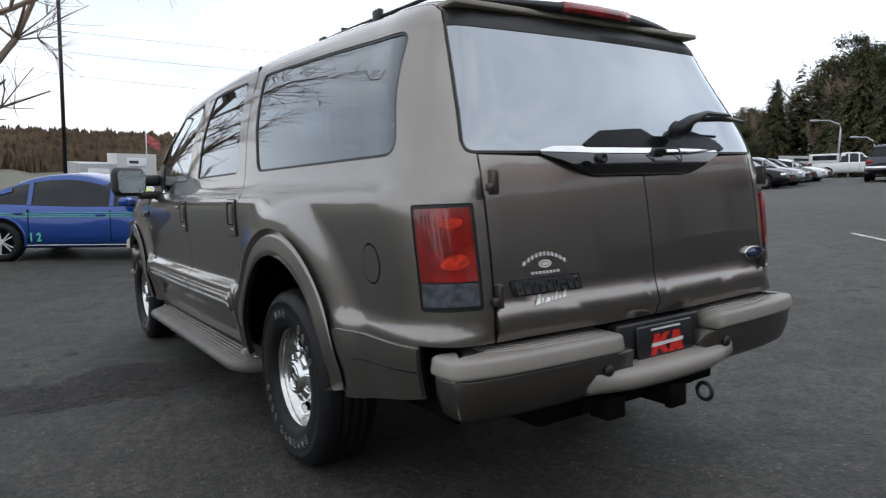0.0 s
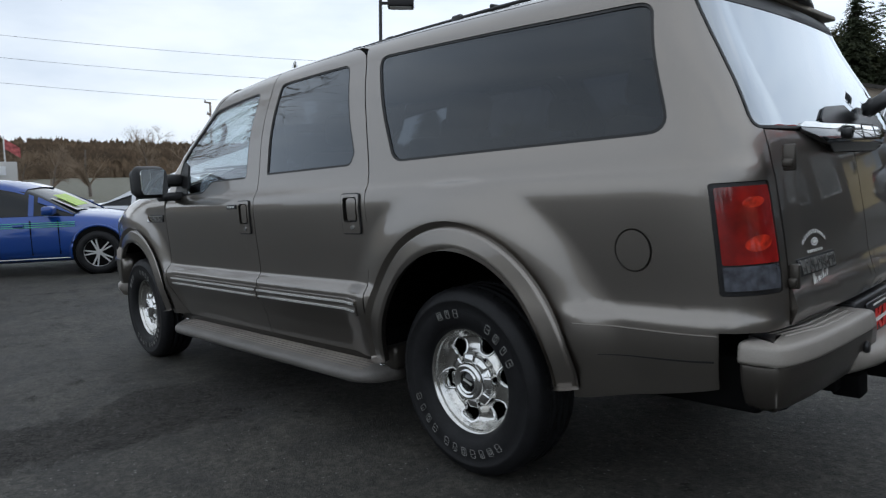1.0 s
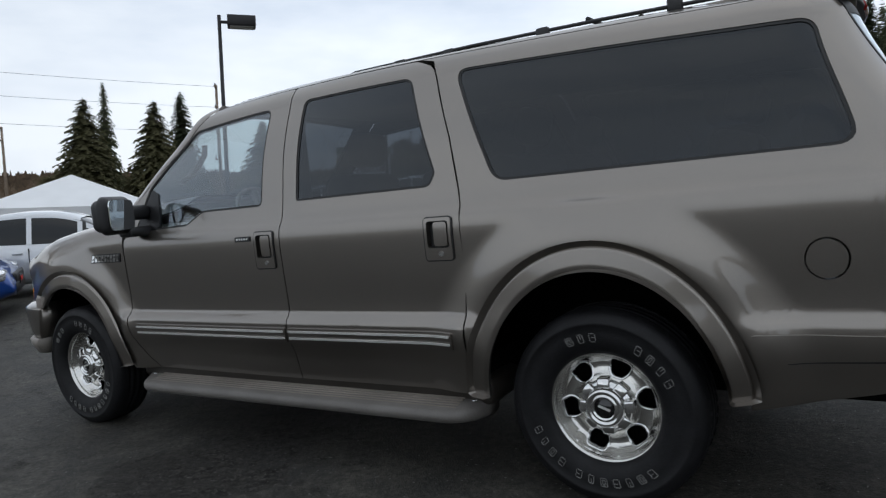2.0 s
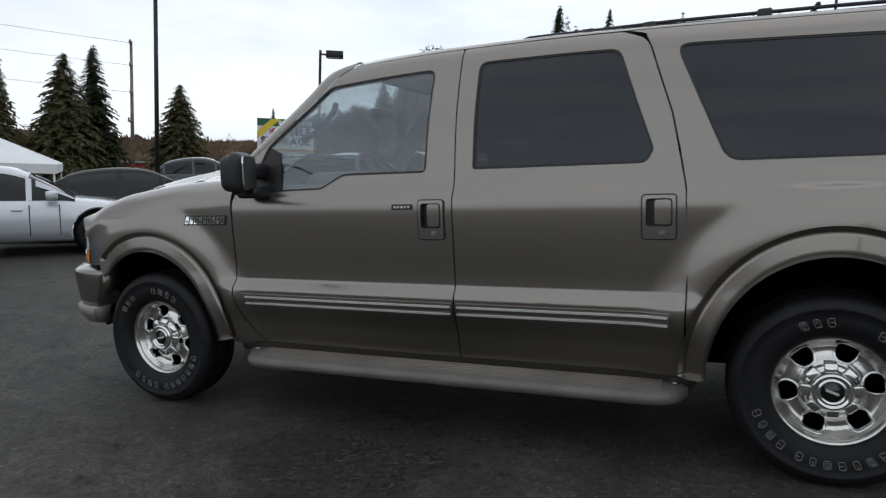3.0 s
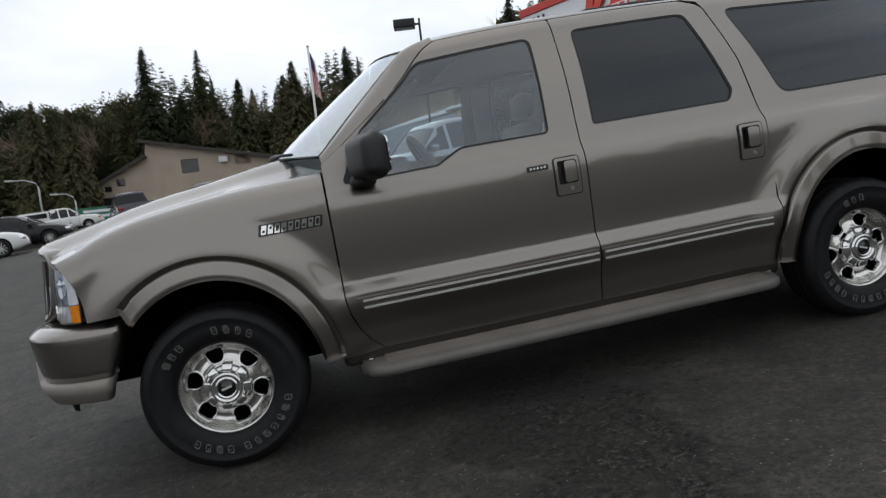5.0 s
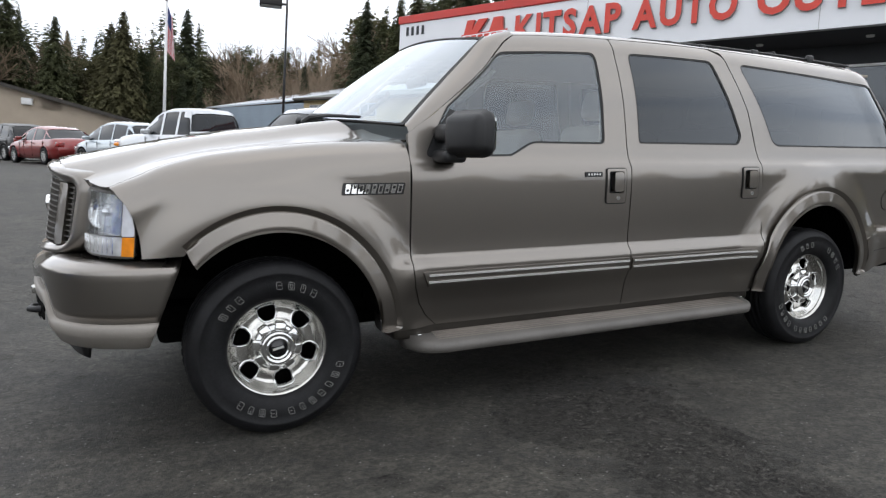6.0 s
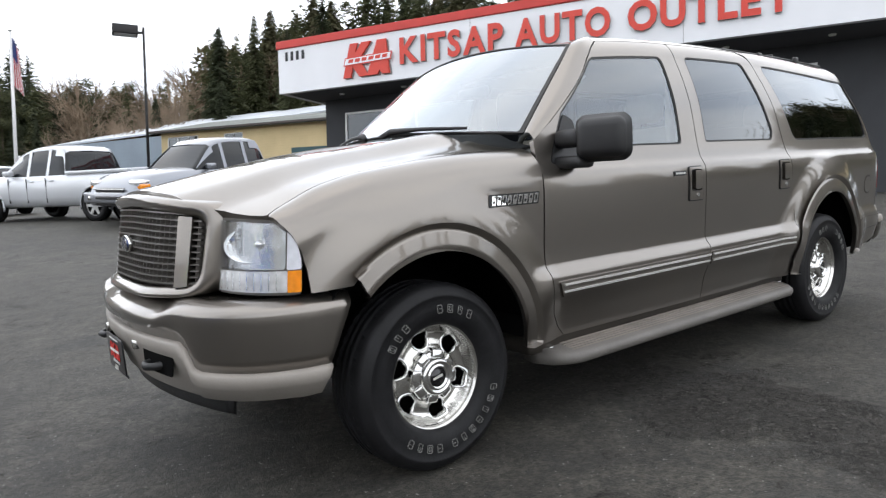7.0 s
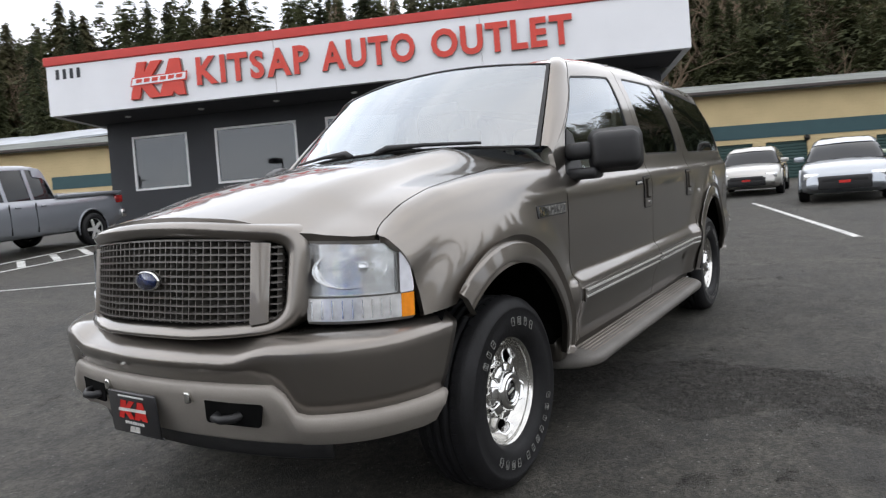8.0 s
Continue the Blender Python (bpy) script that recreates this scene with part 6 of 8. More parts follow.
def surround():
    """A rounded frame, lofted from its outer edge over a crown to the sunk inner edge."""
    bm = bmesh.new()
    rings = []
    for w, out in ((0.0, -0.06), (0.0, 0.0), (0.04, 0.012), (0.16, 0.022), (0.40, 0.024), (0.70, 0.012), (0.94, -0.004), (1.0, -0.014), (1.02, -0.06)):
        rings.append([bm.verts.new(Vector(grille_face(a[0] * (1 - w) + b[0] * w, a[1] * (1 - w) + b[1] * w)) + Vector((out, 0, 0))) for a, b in zip(dense(OUT_GR), dense(IN_GR))])
    for p, q in zip(rings, rings[1:]):
        for k in range(len(p)):
            bm.faces.new((p[k], p[(k + 1) % len(p)], q[(k + 1) % len(p)], q[k]))
    bmesh.ops.recalc_face_normals(bm, faces=bm.faces)
    return bm


def dense(loop, n=3):
    return [tuple(a[j] + (b[j] - a[j]) * k / n for j in (0, 1)) for a, b in zip(loop, loop[1:] + loop[:1]) for k in range(n)]


grille = part("grille_surround", surround(), TAUPE, suv, "taupe grille surround with a fine grey grid")
# near-black sheet paints the shade behind the grid
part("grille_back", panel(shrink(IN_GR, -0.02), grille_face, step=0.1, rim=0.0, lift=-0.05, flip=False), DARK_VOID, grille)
GRID = material("grille_grey", (0.085, 0.078, 0.070), rough=0.4, metal=0.3, coat=0.3, vary=0.1, vscale=20)
for k in range(12):
    z = 0.856 + 0.0232 * k
    w = 0.56
    bm = bmesh.new()
    ys = np.linspace(-w, w, 19)
    rows = [[bm.verts.new(Vector(grille_face(y, z + dz + 0.026 * (1 - (y / 0.57) ** 2) * k / 11)) + Vector((dx, 0, 0))) for y in ys] for dx, dz in ((-0.03, -0.003), (0.0, -0.003), (0.0, 0.003), (-0.03, 0.003))]
    for a, b in zip(rows, rows[1:]):
        for i in range(18):
            bm.faces.new((a[i], a[i + 1], b[i + 1], b[i]))
    part("grille_bar", bm, GRID, grille, smooth=False)
for k in range(34):
    y = -0.545 + 1.09 * k / 33
    if abs(abs(y) - 0.50) < 0.032:
        continue
    bm = bmesh.new()
    x0, _, z0 = grille_face(y, 0.846)
    x1, _, z1 = grille_face(y, 1.138 - 0.045 * (y / 0.57) ** 2)
    cs = [bm.verts.new((x + dx, y + dy, z)) for x, z in ((x0, z0), (x1, z1)) for dx, dy in ((-0.035, -0.0022), (-0.004, -0.0022), (-0.004, 0.0022), (-0.035, 0.0022))]
    for i in range(4):
        bm.faces.new((cs[i], cs[(i + 1) % 4], cs[4 + (i + 1) % 4], cs[4 + i]))
    part("grille_bar", bm, GRID, grille, smooth=False)
for sgn in (1, -1):
    part("grille_post", panel(rounded([(sgn * 0.470, 0.838), (sgn * 0.525, 0.845), (sgn * 0.530, 1.105), (sgn * 0.472, 1.112)], 0.005), grille_face, step=0.02, rim=0.05, lift=0.010, flip=False), TAUPE, grille)
oval("emblem", (4.392, 0.0, 0.995), (0.075, 0.038), pose(0, 0, 0, 90, 0, 90), suv)

# head lamps: reflector bowl, clear cover, side marker, lower strip with amber end


def lampface(v, z):
    """v runs outwards from the grille, bending round the corner."""
    y = 0.60 + 0.33 * (1 - (1 - v) ** 1.7) if v < 1 else 0.93
    x = 4.213 - 0.20 * v ** 1.6
    return (x - 0.10 * (z - 0.96), y, z)


OUT_L = rounded([(0.02, 0.826, 0.012), (0.962, 0.822, 0.03), (0.955, 0.93, 0.08), (0.90, 1.02, 0.08), (0.80, 1.078, 0.05), (0.02, 1.096, 0.02)], 0.02)
lamps = both("head_lamp", OUT_L, lampface, REFLECTOR, suv, "clear head lamp with an amber corner marker", step=0.06, rim=0.05, lift=-0.03, flip=False)
both("lamp_bezel", shrink(OUT_L, -0.004), lampface, GRID, lamps, holes=[rounded([(0.03, 0.914), (0.775, 0.910), (0.775, 1.072), (0.03, 1.089)], 0.02), rounded([(0.795, 0.911), (0.952, 0.911), (0.945, 0.94), (0.892, 1.015), (0.80, 1.066)], 0.012), rounded([(0.03, 0.834), (0.952, 0.830), (0.950, 0.902), (0.03, 0.905)], 0.01)], step=0.08, rim=0.02, lift=-0.006, flip=False)
for loop, mat, nm in ((rounded([(0.026, 0.911), (0.78, 0.907), (0.78, 1.075), (0.026, 1.092)], 0.02), LENS_CLEAR, "lamp_cover"), (rounded([(0.792, 0.908), (0.955, 0.908), (0.948, 0.94), (0.895, 1.018), (0.798, 1.07)], 0.012), material("marker_lens", (0.70, 0.71, 0.76), rough=0.15, coat=1, vary=0.08, vscale=30), "side_marker"),
                      (rounded([(0.026, 0.831), (0.80, 0.829), (0.80, 0.905), (0.026, 0.907)], 0.008), material("strip_lens", (0.72, 0.72, 0.72), rough=0.12, metal=0.4, coat=1, vary=0.2, vscale=25), "turn_strip"), (rounded([(0.802, 0.828), (0.956, 0.826), (0.954, 0.904), (0.802, 0.905)], 0.008), AMBER_LENS, "amber_marker")):
    for ob in both(nm, loop, lampface, mat, lamps, step=0.06, rim=0.004, lift=0.0, flip=False):
        if nm == "lamp_cover":
            ob.visible_shadow = False
pair("lamp_bowl", lambda: lathe([(0.03, -0.05), (0.05, -0.035), (0.075, -0.015), (0.088, 0.008), (0.090, 0.0)], 28, "x", False, False), CHROME, lamps)
for ob in scene.objects:
    if ob.name.startswith("lamp_bowl"):
        left = ob.parent is lamps[0]
        ob.matrix_basis = Matrix.Translation((4.135, 0.745 * (1 if left else -1), 0.995)) @ pose(0, 0, 0, 0, 0, 28 if left else -28) @ Matrix.Rotation(radians(-16), 4, "Y") @ Matrix.Diagonal((1, 1.45, 0.78, 1))


pair("bulb_cap", lambda: lathe([(0.0001, 0.03), (0.012, 0.028), (0.018, 0.01), (0.018, -0.02)], 16, "x"), REFLECTOR, lamps)
for ob in scene.objects:
    if ob.name.startswith("bulb_cap"):
        left = ob.parent is lamps[0]
        ob.matrix_basis = Matrix.Translation((4.118, 0.795 * (1 if left else -1), 1.0)) @ pose(0, 0, 0, 0, 0, 28 if left else -28)
for k in range(9):
    v0 = 0.06 + 0.078 * k
    both("lens_rib", [(v0, 0.838), (v0 + 0.012, 0.838), (v0 + 0.012, 0.899), (v0, 0.899)], lampface, REFLECTOR, lamps, step=0.1, rim=0.003, lift=0.004, flip=False)


# side steps
def step_board():
    xs = np.linspace(0.535, 2.845, 60)
    bm = bmesh.new()
    rings = []
    for x in xs:
        e = min(x - 0.535, 2.845 - x)
        k = min(1.0, math.sqrt(max(0.0, 1 - (1 - min(e / 0.16, 1)) ** 2))) if e < 0.16 else 1.0
        y1 = 0.90 + 0.155 * k
        prof = [(0.80, 0.380), (0.90, 0.372), (y1 - 0.02, 0.352), (y1, 0.338), (y1 + 0.004, 0.318), (y1 - 0.006, 0.298), (y1 - 0.04, 0.288), (0.80, 0.30)]
        rings.append([bm.verts.new((x, y, z)) for y, z in prof])
    for p, q in zip(rings, rings[1:]):
        for k in range(8):
            bm.faces.new((p[k], p[(k + 1) % 8], q[(k + 1) % 8], q[k]))
    bm.faces.new(rings[0])
    bm.faces.new(rings[-1][::-1])
    bmesh.ops.recalc_face_normals(bm, faces=bm.faces)
    return bm


boards = pair("side_step", step_board, STEP_SHADE, suv, "beige moulded side step with ribbed treads")
for k in range(6):
    for a, b in ((0.64, 2.72),):
        pair("tread_rib", lambda: tube([(a, 0.90 + 0.021 * k, 0.3725 - 0.0042 * k), (b, 0.90 + 0.021 * k, 0.3725 - 0.0042 * k)], 0.0074, 6), STEP_TRIM, boards)
for x in (0.585, 2.79):
    pair("step_bolt", lambda: lathe([(0.0001, 0.006), (0.014, 0.006), (0.02, 0.0)], 14, "z"), CHROME, boards)
for ob in [o for o in scene.objects if o.name.startswith("step_bolt")]:
    i = [o for o in scene.objects if o.name.startswith("step_bolt") and o.parent is ob.parent].index(ob)
    ob.matrix_basis = Matrix.Translation(((0.585, 2.79)[i], 0.925 * (1 if ob.parent is boards[0] else -1), 0.367))
pair("sill", lambda: boxed(0.50, 2.92, 0.62, 0.92, 0.34, 0.46, 0.03), BUMPER_GREY, suv)

# door mirrors
MIRROR_AT = Matrix.Translation((2.650, 1.160, 1.335)) @ pose(0, 0, 0, 0, 0, 22)


def mirror_shell():
    bm = boxed(-0.058, 0.062, -0.125, 0.130, -0.106, 0.106, 0.05, 5)
    for v in bm.verts:
        if v.co.x > 0.0:
            v.co.y *= 0.90
            v.co.z *= 0.86
    bmesh.ops.transform(bm, matrix=MIRROR_AT, verts=bm.verts[:])
    return bm


def mirror_pane():
    bm = part_outline(rounded([(-0.105, -0.082), (0.108, -0.082), (0.108, 0.082), (-0.105, 0.082)], 0.035), -0.062, -0.056)
    bmesh.ops.transform(bm, matrix=MIRROR_AT, verts=bm.verts[:])
    return bm


def part_outline(loop, x0, x1):
    """A flat plate of an outline in y and z, between two depths."""
    bm = bmesh.new()
    a, b = [[bm.verts.new((x, y, z)) for y, z in loop] for x in (x0, x1)]
    bm.faces.new(a)
    bm.faces.new(b[::-1])
    for k in range(len(a)):
        bm.faces.new((a[k], a[(k + 1) % len(a)], b[(k + 1) % len(a)], b[k]))
    bmesh.ops.recalc_face_normals(bm, faces=bm.faces)
    return bm


mirrors = pair("door_mirror", mirror_shell, BLACK_PLASTIC, suv, "black plastic door mirror")
pair("mirror_glass", mirror_pane, material("mirror_glass", (0.85, 0.87, 0.88), rough=0.02, metal=1.0), mirrors, smooth=False)
pair("mirror_arm", lambda: box(boxed(2.615, 2.735, 0.92, 1.09, 1.205, 1.262, 0.022, 3), 2.635, 2.720, 0.92, 1.07, 1.30, 1.385, 0.03, 3), BLACK_PLASTIC, mirrors)


# wheels
TYRE_R, RIM_R = 0.388, 0.228


def tyre_mesh():
    bm = lathe([(0.205, -0.085), (0.24, -0.118), (0.30, -0.133), (0.345, -0.128), (0.372, -0.112), (0.385, -0.095), (TYRE_R, -0.06), (TYRE_R, -0.05), (0.379, -0.047), (0.379, -0.037), (TYRE_R, -0.034), (TYRE_R + 0.001, -0.008),
                (0.379, -0.005), (0.379, 0.005), (TYRE_R + 0.001, 0.008), (TYRE_R, 0.034), (0.379, 0.037), (0.379, 0.047), (TYRE_R, 0.05), (TYRE_R, 0.06), (0.385, 0.095), (0.372, 0.112), (0.345, 0.128), (0.336, 0.130), (0.333, 0.127), (0.30, 0.129), (0.24, 0.122), (0.222, 0.100), (0.212, 0.080)], 72, "y", True)
    return bm


def tread_mesh(sgn):
    """Shoulder blocks between the grooves."""
    bm = bmesh.new()
    for k in range(54):
        a = 2 * math.pi * k / 54
        c = bmesh.ops.create_cube(bm, size=1)["verts"]
        for v in c:
            q = Vector((v.co.x * 0.030, v.co.y * 0.045 + sgn * 0.080, v.co.z * 0.024 + 0.379 - (0.012 if v.co.y * sgn > 0 else 0)))
            ca, sa = math.cos(a), math.sin(a)
            v.co = Vector((q.x * ca + q.z * sa, q.y, -q.x * sa + q.z * ca))
    return bm


def disc_y(r):
    """How far the wheel's face stands out at a radius."""
    return lerp([(0.0, 0.046), (0.085, 0.046), (0.112, 0.040), (0.130, 0.030), (0.155, 0.024), (0.178, 0.030), (0.194, 0.052), (0.210, 0.078)], r)


def face_mesh():
    holes = []
    for k in range(6):
        a0 = radians(90 + 60 * k)
        loop = []
        for q in rounded([(0.118, -0.024), (0.118, 0.024), (0.152, 0.043), (0.187, 0.036), (0.187, -0.036), (0.152, -0.043)], 0.034, 5):
            loop.append((q[0] * math.cos(a0) - q[1] * math.sin(a0), q[0] * math.sin(a0) + q[1] * math.cos(a0)))
        holes.append(loop)
    return panel(arc(0, 0, 0.210, 0.210, 0, 357, 120), lambda u, s: (u, disc_y(math.hypot(u, s)), s), holes=holes, step=0.013, rim=0.040, lift=0.0)


def hole_lip(k):
    """A rolled bright edge round one opening of the wheel."""
    a0 = radians(90 + 60 * k)
    bm = bmesh.new()
    rings = []
    loop = rounded([(0.118, -0.024), (0.118, 0.024), (0.152, 0.043), (0.187, 0.036), (0.187, -0.036), (0.152, -0.043)], 0.034, 5)
    for grow, lift in ((-0.006, -0.012), (-0.002, 0.001), (0.003, 0.0045), (0.008, 0.0005)):
        rings.append([])
        for q in shrink(loop, -grow):
            u, s = q[0] * math.cos(a0) - q[1] * math.sin(a0), q[0] * math.sin(a0) + q[1] * math.cos(a0)
            rings[-1].append(bm.verts.new((u, disc_y(math.hypot(u, s)) + lift, s)))
    for p, q in zip(rings, rings[1:]):
        for i in range(len(p)):
            bm.faces.new((p[i], p[(i + 1) % len(p)], q[(i + 1) % len(p)], q[i]))
    bmesh.ops.recalc_face_normals(bm, faces=bm.faces)
    return bm


wheel = part("wheel", face_mesh(), ALLOY, suv, "polished six-hole alloy wheel with a black tyre")
rim = tyre = wheel
part("tyre", tyre_mesh(), RUBBER, wheel, "black road tyre with raised white-outlined lettering bars")
for sgn in (1, -1):
    part("tread", tread_mesh(sgn), RUBBER, wheel, smooth=False)["kind"] = "stuff"
part("rim_lip", lathe([(0.198, 0.05), (0.208, 0.078), (0.214, 0.090), (0.220, 0.092), (0.223, 0.086), (0.216, 0.078), (0.210, 0.05)], 72, "y", True), ALLOY, rim)
for k in range(6):
    part("hole_lip", hole_lip(k), CHROME, rim)
# near-black barrel: shade behind the wheel's holes is in its colour
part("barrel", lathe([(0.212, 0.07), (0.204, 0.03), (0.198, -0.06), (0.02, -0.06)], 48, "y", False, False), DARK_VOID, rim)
part("hub_cap", lathe([(0.104, 0.015), (0.104, 0.058), (0.096, 0.068), (0.080, 0.070), (0.078, 0.094), (0.071, 0.104), (0.061, 0.106), (0.057, 0.099), (0.052, 0.099), (0.049, 0.105), (0.044, 0.105), (0.041, 0.096), (0.0001, 0.095)], 48, "y"), CHROME, rim)
part("cap_field", lathe([(0.0001, 0.0975), (0.040, 0.0975), (0.040, 0.094)], 30, "y"), GLOSS_BLACK, rim)
part("cap_bar", boxed(-0.024, 0.024, 0.0976, 0.0990, -0.005, 0.005), STRIP_MAT, rim, smooth=False)
nut_me = None
for k in range(8):
    a = 2 * math.pi * (k + 0.5) / 8
    m = Matrix.Rotation(-a, 4, 'Y')
    if nut_me is None:
        bm = boxed(0.074, 0.114, 0.020, 0.088, -0.025, 0.025, 0.008, 3)
        for v in bm.verts:
            if v.co.y > 0.06 and v.co.x > 0.09:
                v.co.y -= (v.co.x - 0.09) * 0.5
        ob = part("wheel_nut", bm, CHROME, rim, m=m)
        nut_me = ob.data
    else:
        shared("wheel_nut", nut_me, rim, m)


def letter_outline(kind):
    """An open outline of thin raised lines, one character's size: closed, barred or half open."""
    bm = bmesh.new()
    w, h, t = (0.027, 0.025, 0.022)[kind], 0.034, 0.0019
    bars = [(-w / 2 + 0.003, w / 2 - 0.003, -h / 2, -h / 2 + t), (-w / 2 + 0.003, w / 2 - 0.003, h / 2 - t, h / 2), (-w / 2, -w / 2 + t, -h / 2 + 0.003, h / 2 - 0.003), (w / 2 - t, w / 2, -h / 2 + 0.003, h / 2 - 0.003)]
    if kind == 0:
        bars += [(-0.004, 0.004, 0.008, 0.008 + t), (-0.004, 0.004, -0.008 - t, -0.008), (-0.004 - t, -0.004, -0.008, 0.008), (0.004, 0.004 + t, -0.008, 0.008)]
    if kind == 1:
        bars += [(-w / 2 + 0.009, w / 2 - 0.003, -t, 0)]
    if kind == 2:
        bars += [(-t / 2, t / 2, -h / 2 + 0.003, 0.002)]
    for x0, x1, z0, z1 in bars:
        box(bm, x0, x1, 0, 0.0022, z0, z1)
    for v in bm.verts:
        v.co.x += 0.12 * v.co.z
    return bm


letter_me = {}
for start, count, pitch in ((212, 7, 10.2), (289, 4, 10.2), (103, 4, 10.6), (48, 3, 9.6)):
    for k in range(count):
        a = radians(start + pitch * k)
        r, kind = 0.287, (k * 5 + count) % 3
        m = Matrix.Translation((r * math.cos(a), 0.1295, r * math.sin(a))) @ Matrix.Rotation(-(a + math.pi / 2), 4, 'Y')
        if kind not in letter_me:
            letter_me[kind] = part("lettering_bar", letter_outline(kind), TYRE_WHITE, tyre, smooth=False, m=m).data
        else:
            shared("lettering_bar", letter_me[kind], tyre, m)
wheel.matrix_basis = pose(0, 0.855, 0.388, 0, -20, 0)


def copy_part(ob, parent, m):
    """Another part like ob, with its own pieces, on the same meshes."""
    twin = shared(ob.name.split(".")[0], ob.data, parent, m)
    if "label" in ob:
        twin["label"] = ob["label"]
    for c in ob.children:
        sub = shared(c.name.split(".")[0], c.data, twin, c.matrix_basis)
        if "label" in c:
            sub["label"] = c["label"]
    return twin


copy_part(wheel, suv, pose(3.48, 0.855, 0.388, 0, 12, 0))
copy_part(wheel, suv, pose(0, -0.855, 0.388, 0, 40, 180))
copy_part(wheel, suv, pose(3.48, -0.855, 0.388, 0, 5, 180))

# wheel wells, floor, axles
def well(cx, r, a0=0.13):
    bm = bmesh.new()
    rings = []
    for y in (0.50, 0.965):
        rings.append([bm.verts.new((cx + r * math.cos(a), y, 0.39 + 1.06 * r * math.sin(a))) for a in np.linspace(a0, math.pi - 0.13, 28)])
    for k in range(27):
        bm.faces.new((rings[0][k], rings[0][k + 1], rings[1][k + 1], rings[1][k]))
    bm.faces.new(rings[0])
    return bm


# the wells' shade is put into their near-black colour
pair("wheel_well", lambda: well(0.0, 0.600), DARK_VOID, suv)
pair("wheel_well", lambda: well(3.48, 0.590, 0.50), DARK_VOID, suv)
# low boxes and a disc, added to keep light from under the vehicle
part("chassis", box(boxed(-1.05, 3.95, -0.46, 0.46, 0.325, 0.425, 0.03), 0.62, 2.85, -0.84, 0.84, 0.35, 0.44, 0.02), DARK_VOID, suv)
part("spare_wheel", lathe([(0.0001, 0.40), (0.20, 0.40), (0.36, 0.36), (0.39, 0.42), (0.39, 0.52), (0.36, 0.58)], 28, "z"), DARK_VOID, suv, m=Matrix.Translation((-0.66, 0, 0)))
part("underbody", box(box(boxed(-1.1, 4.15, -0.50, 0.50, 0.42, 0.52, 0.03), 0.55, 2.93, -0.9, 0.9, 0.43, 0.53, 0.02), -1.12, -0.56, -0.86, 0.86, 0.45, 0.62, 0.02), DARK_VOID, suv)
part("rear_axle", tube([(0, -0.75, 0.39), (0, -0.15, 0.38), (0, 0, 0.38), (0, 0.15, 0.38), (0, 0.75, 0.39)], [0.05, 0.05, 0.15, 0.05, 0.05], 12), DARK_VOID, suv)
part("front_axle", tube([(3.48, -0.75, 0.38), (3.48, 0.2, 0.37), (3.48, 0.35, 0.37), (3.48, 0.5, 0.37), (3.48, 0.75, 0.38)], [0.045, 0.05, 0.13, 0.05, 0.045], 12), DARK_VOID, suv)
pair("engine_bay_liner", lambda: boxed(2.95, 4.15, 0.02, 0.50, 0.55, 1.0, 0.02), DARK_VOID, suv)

# cabin
part("cabin_floor", boxed(-1.05, 2.75, -0.49, 0.49, 0.53, 0.60, 0.02), GREY_CLOTH, suv)
part("headliner", boxed(-0.9, 1.95, -0.66, 0.66, 1.82, 1.84, 0.005), BEIGE_CLOTH, suv)
pair("door_trim", lambda: boxed(0.6, 2.7, 0.87, 0.915, 0.55, 1.245, 0.02), BEIGE_CLOTH, suv)
pair("rear_trim", lambda: boxed(-0.75, 0.55, 0.78, 0.86, 1.06, 1.26, 0.02), GREY_CLOTH, suv)
dash = part("dashboard", box(boxed(2.40, 2.82, -0.84, 0.84, 0.95, 1.26, 0.06, 3), 2.38, 2.62, 0.20, 0.62, 1.20, 1.325, 0.04), GREY_CLOTH, suv, "grey dashboard with a steering wheel")
part("steering_wheel", lathe([(0.185 + 0.016 * math.cos(a), 0.016 * math.sin(a)) for a in np.linspace(0, 2 * math.pi, 9)[:-1]], 32, "z", True), GREY_CLOTH, dash, m=Matrix.Translation((2.25, 0.42, 1.255)) @ pose(0, 0, 0, 0, -62, 0))
part("wheel_hub", box(boxed(-0.17, 0.17, -0.02, 0.02, -0.012, 0.02, 0.006), -0.06, 0.06, -0.06, 0.06, -0.03, 0.03, 0.02), GREY_CLOTH, dash, m=Matrix.Translation((2.25, 0.42, 1.255)) @ pose(0, 0, 0, 0, -62, 0))


def seat(x, y0, y1):
    bm = box(bmesh.new(), x - 0.05, x + 0.50, y0, y1, 0.70, 0.88, 0.06, 3)
    back = box(bmesh.new(), -0.08, 0.08, y0, y1, 0.0, 0.62, 0.06, 3)
    m = Matrix.Translation((x, 0, 0.82)) @ pose(0, 0, 0, 0, -14, 0)
    bmesh.ops.transform(back, matrix=m, verts=back.verts[:])
    head = box(bmesh.new(), -0.05, 0.06, (y0 + y1) / 2 - 0.13, (y0 + y1) / 2 + 0.13, 0.66, 0.84, 0.045, 3)
    bmesh.ops.transform(head, matrix=m, verts=head.verts[:])
    return bm, back, head


for x, y0, y1 in ((1.55, 0.20, 0.72), (1.55, -0.72, -0.20), (0.60, 0.06, 0.74), (0.60, -0.74, -0.06), (-0.30, 0.04, 0.47), (-0.30, -0.47, -0.04)):
    cushion, back, head = seat(x, y0, y1)
    st = part("car_seat", cushion, BEIGE_CLOTH, suv, "beige leather seat with a headrest")
    part("backrest", back, BEIGE_CLOTH, st)
    part("headrest", head, BEIGE_CLOTH, st)
part("inner_mirror", boxed(2.40, 2.435, -0.11, 0.15, 1.645, 1.712, 0.016), BLACK_PLASTIC, suv)
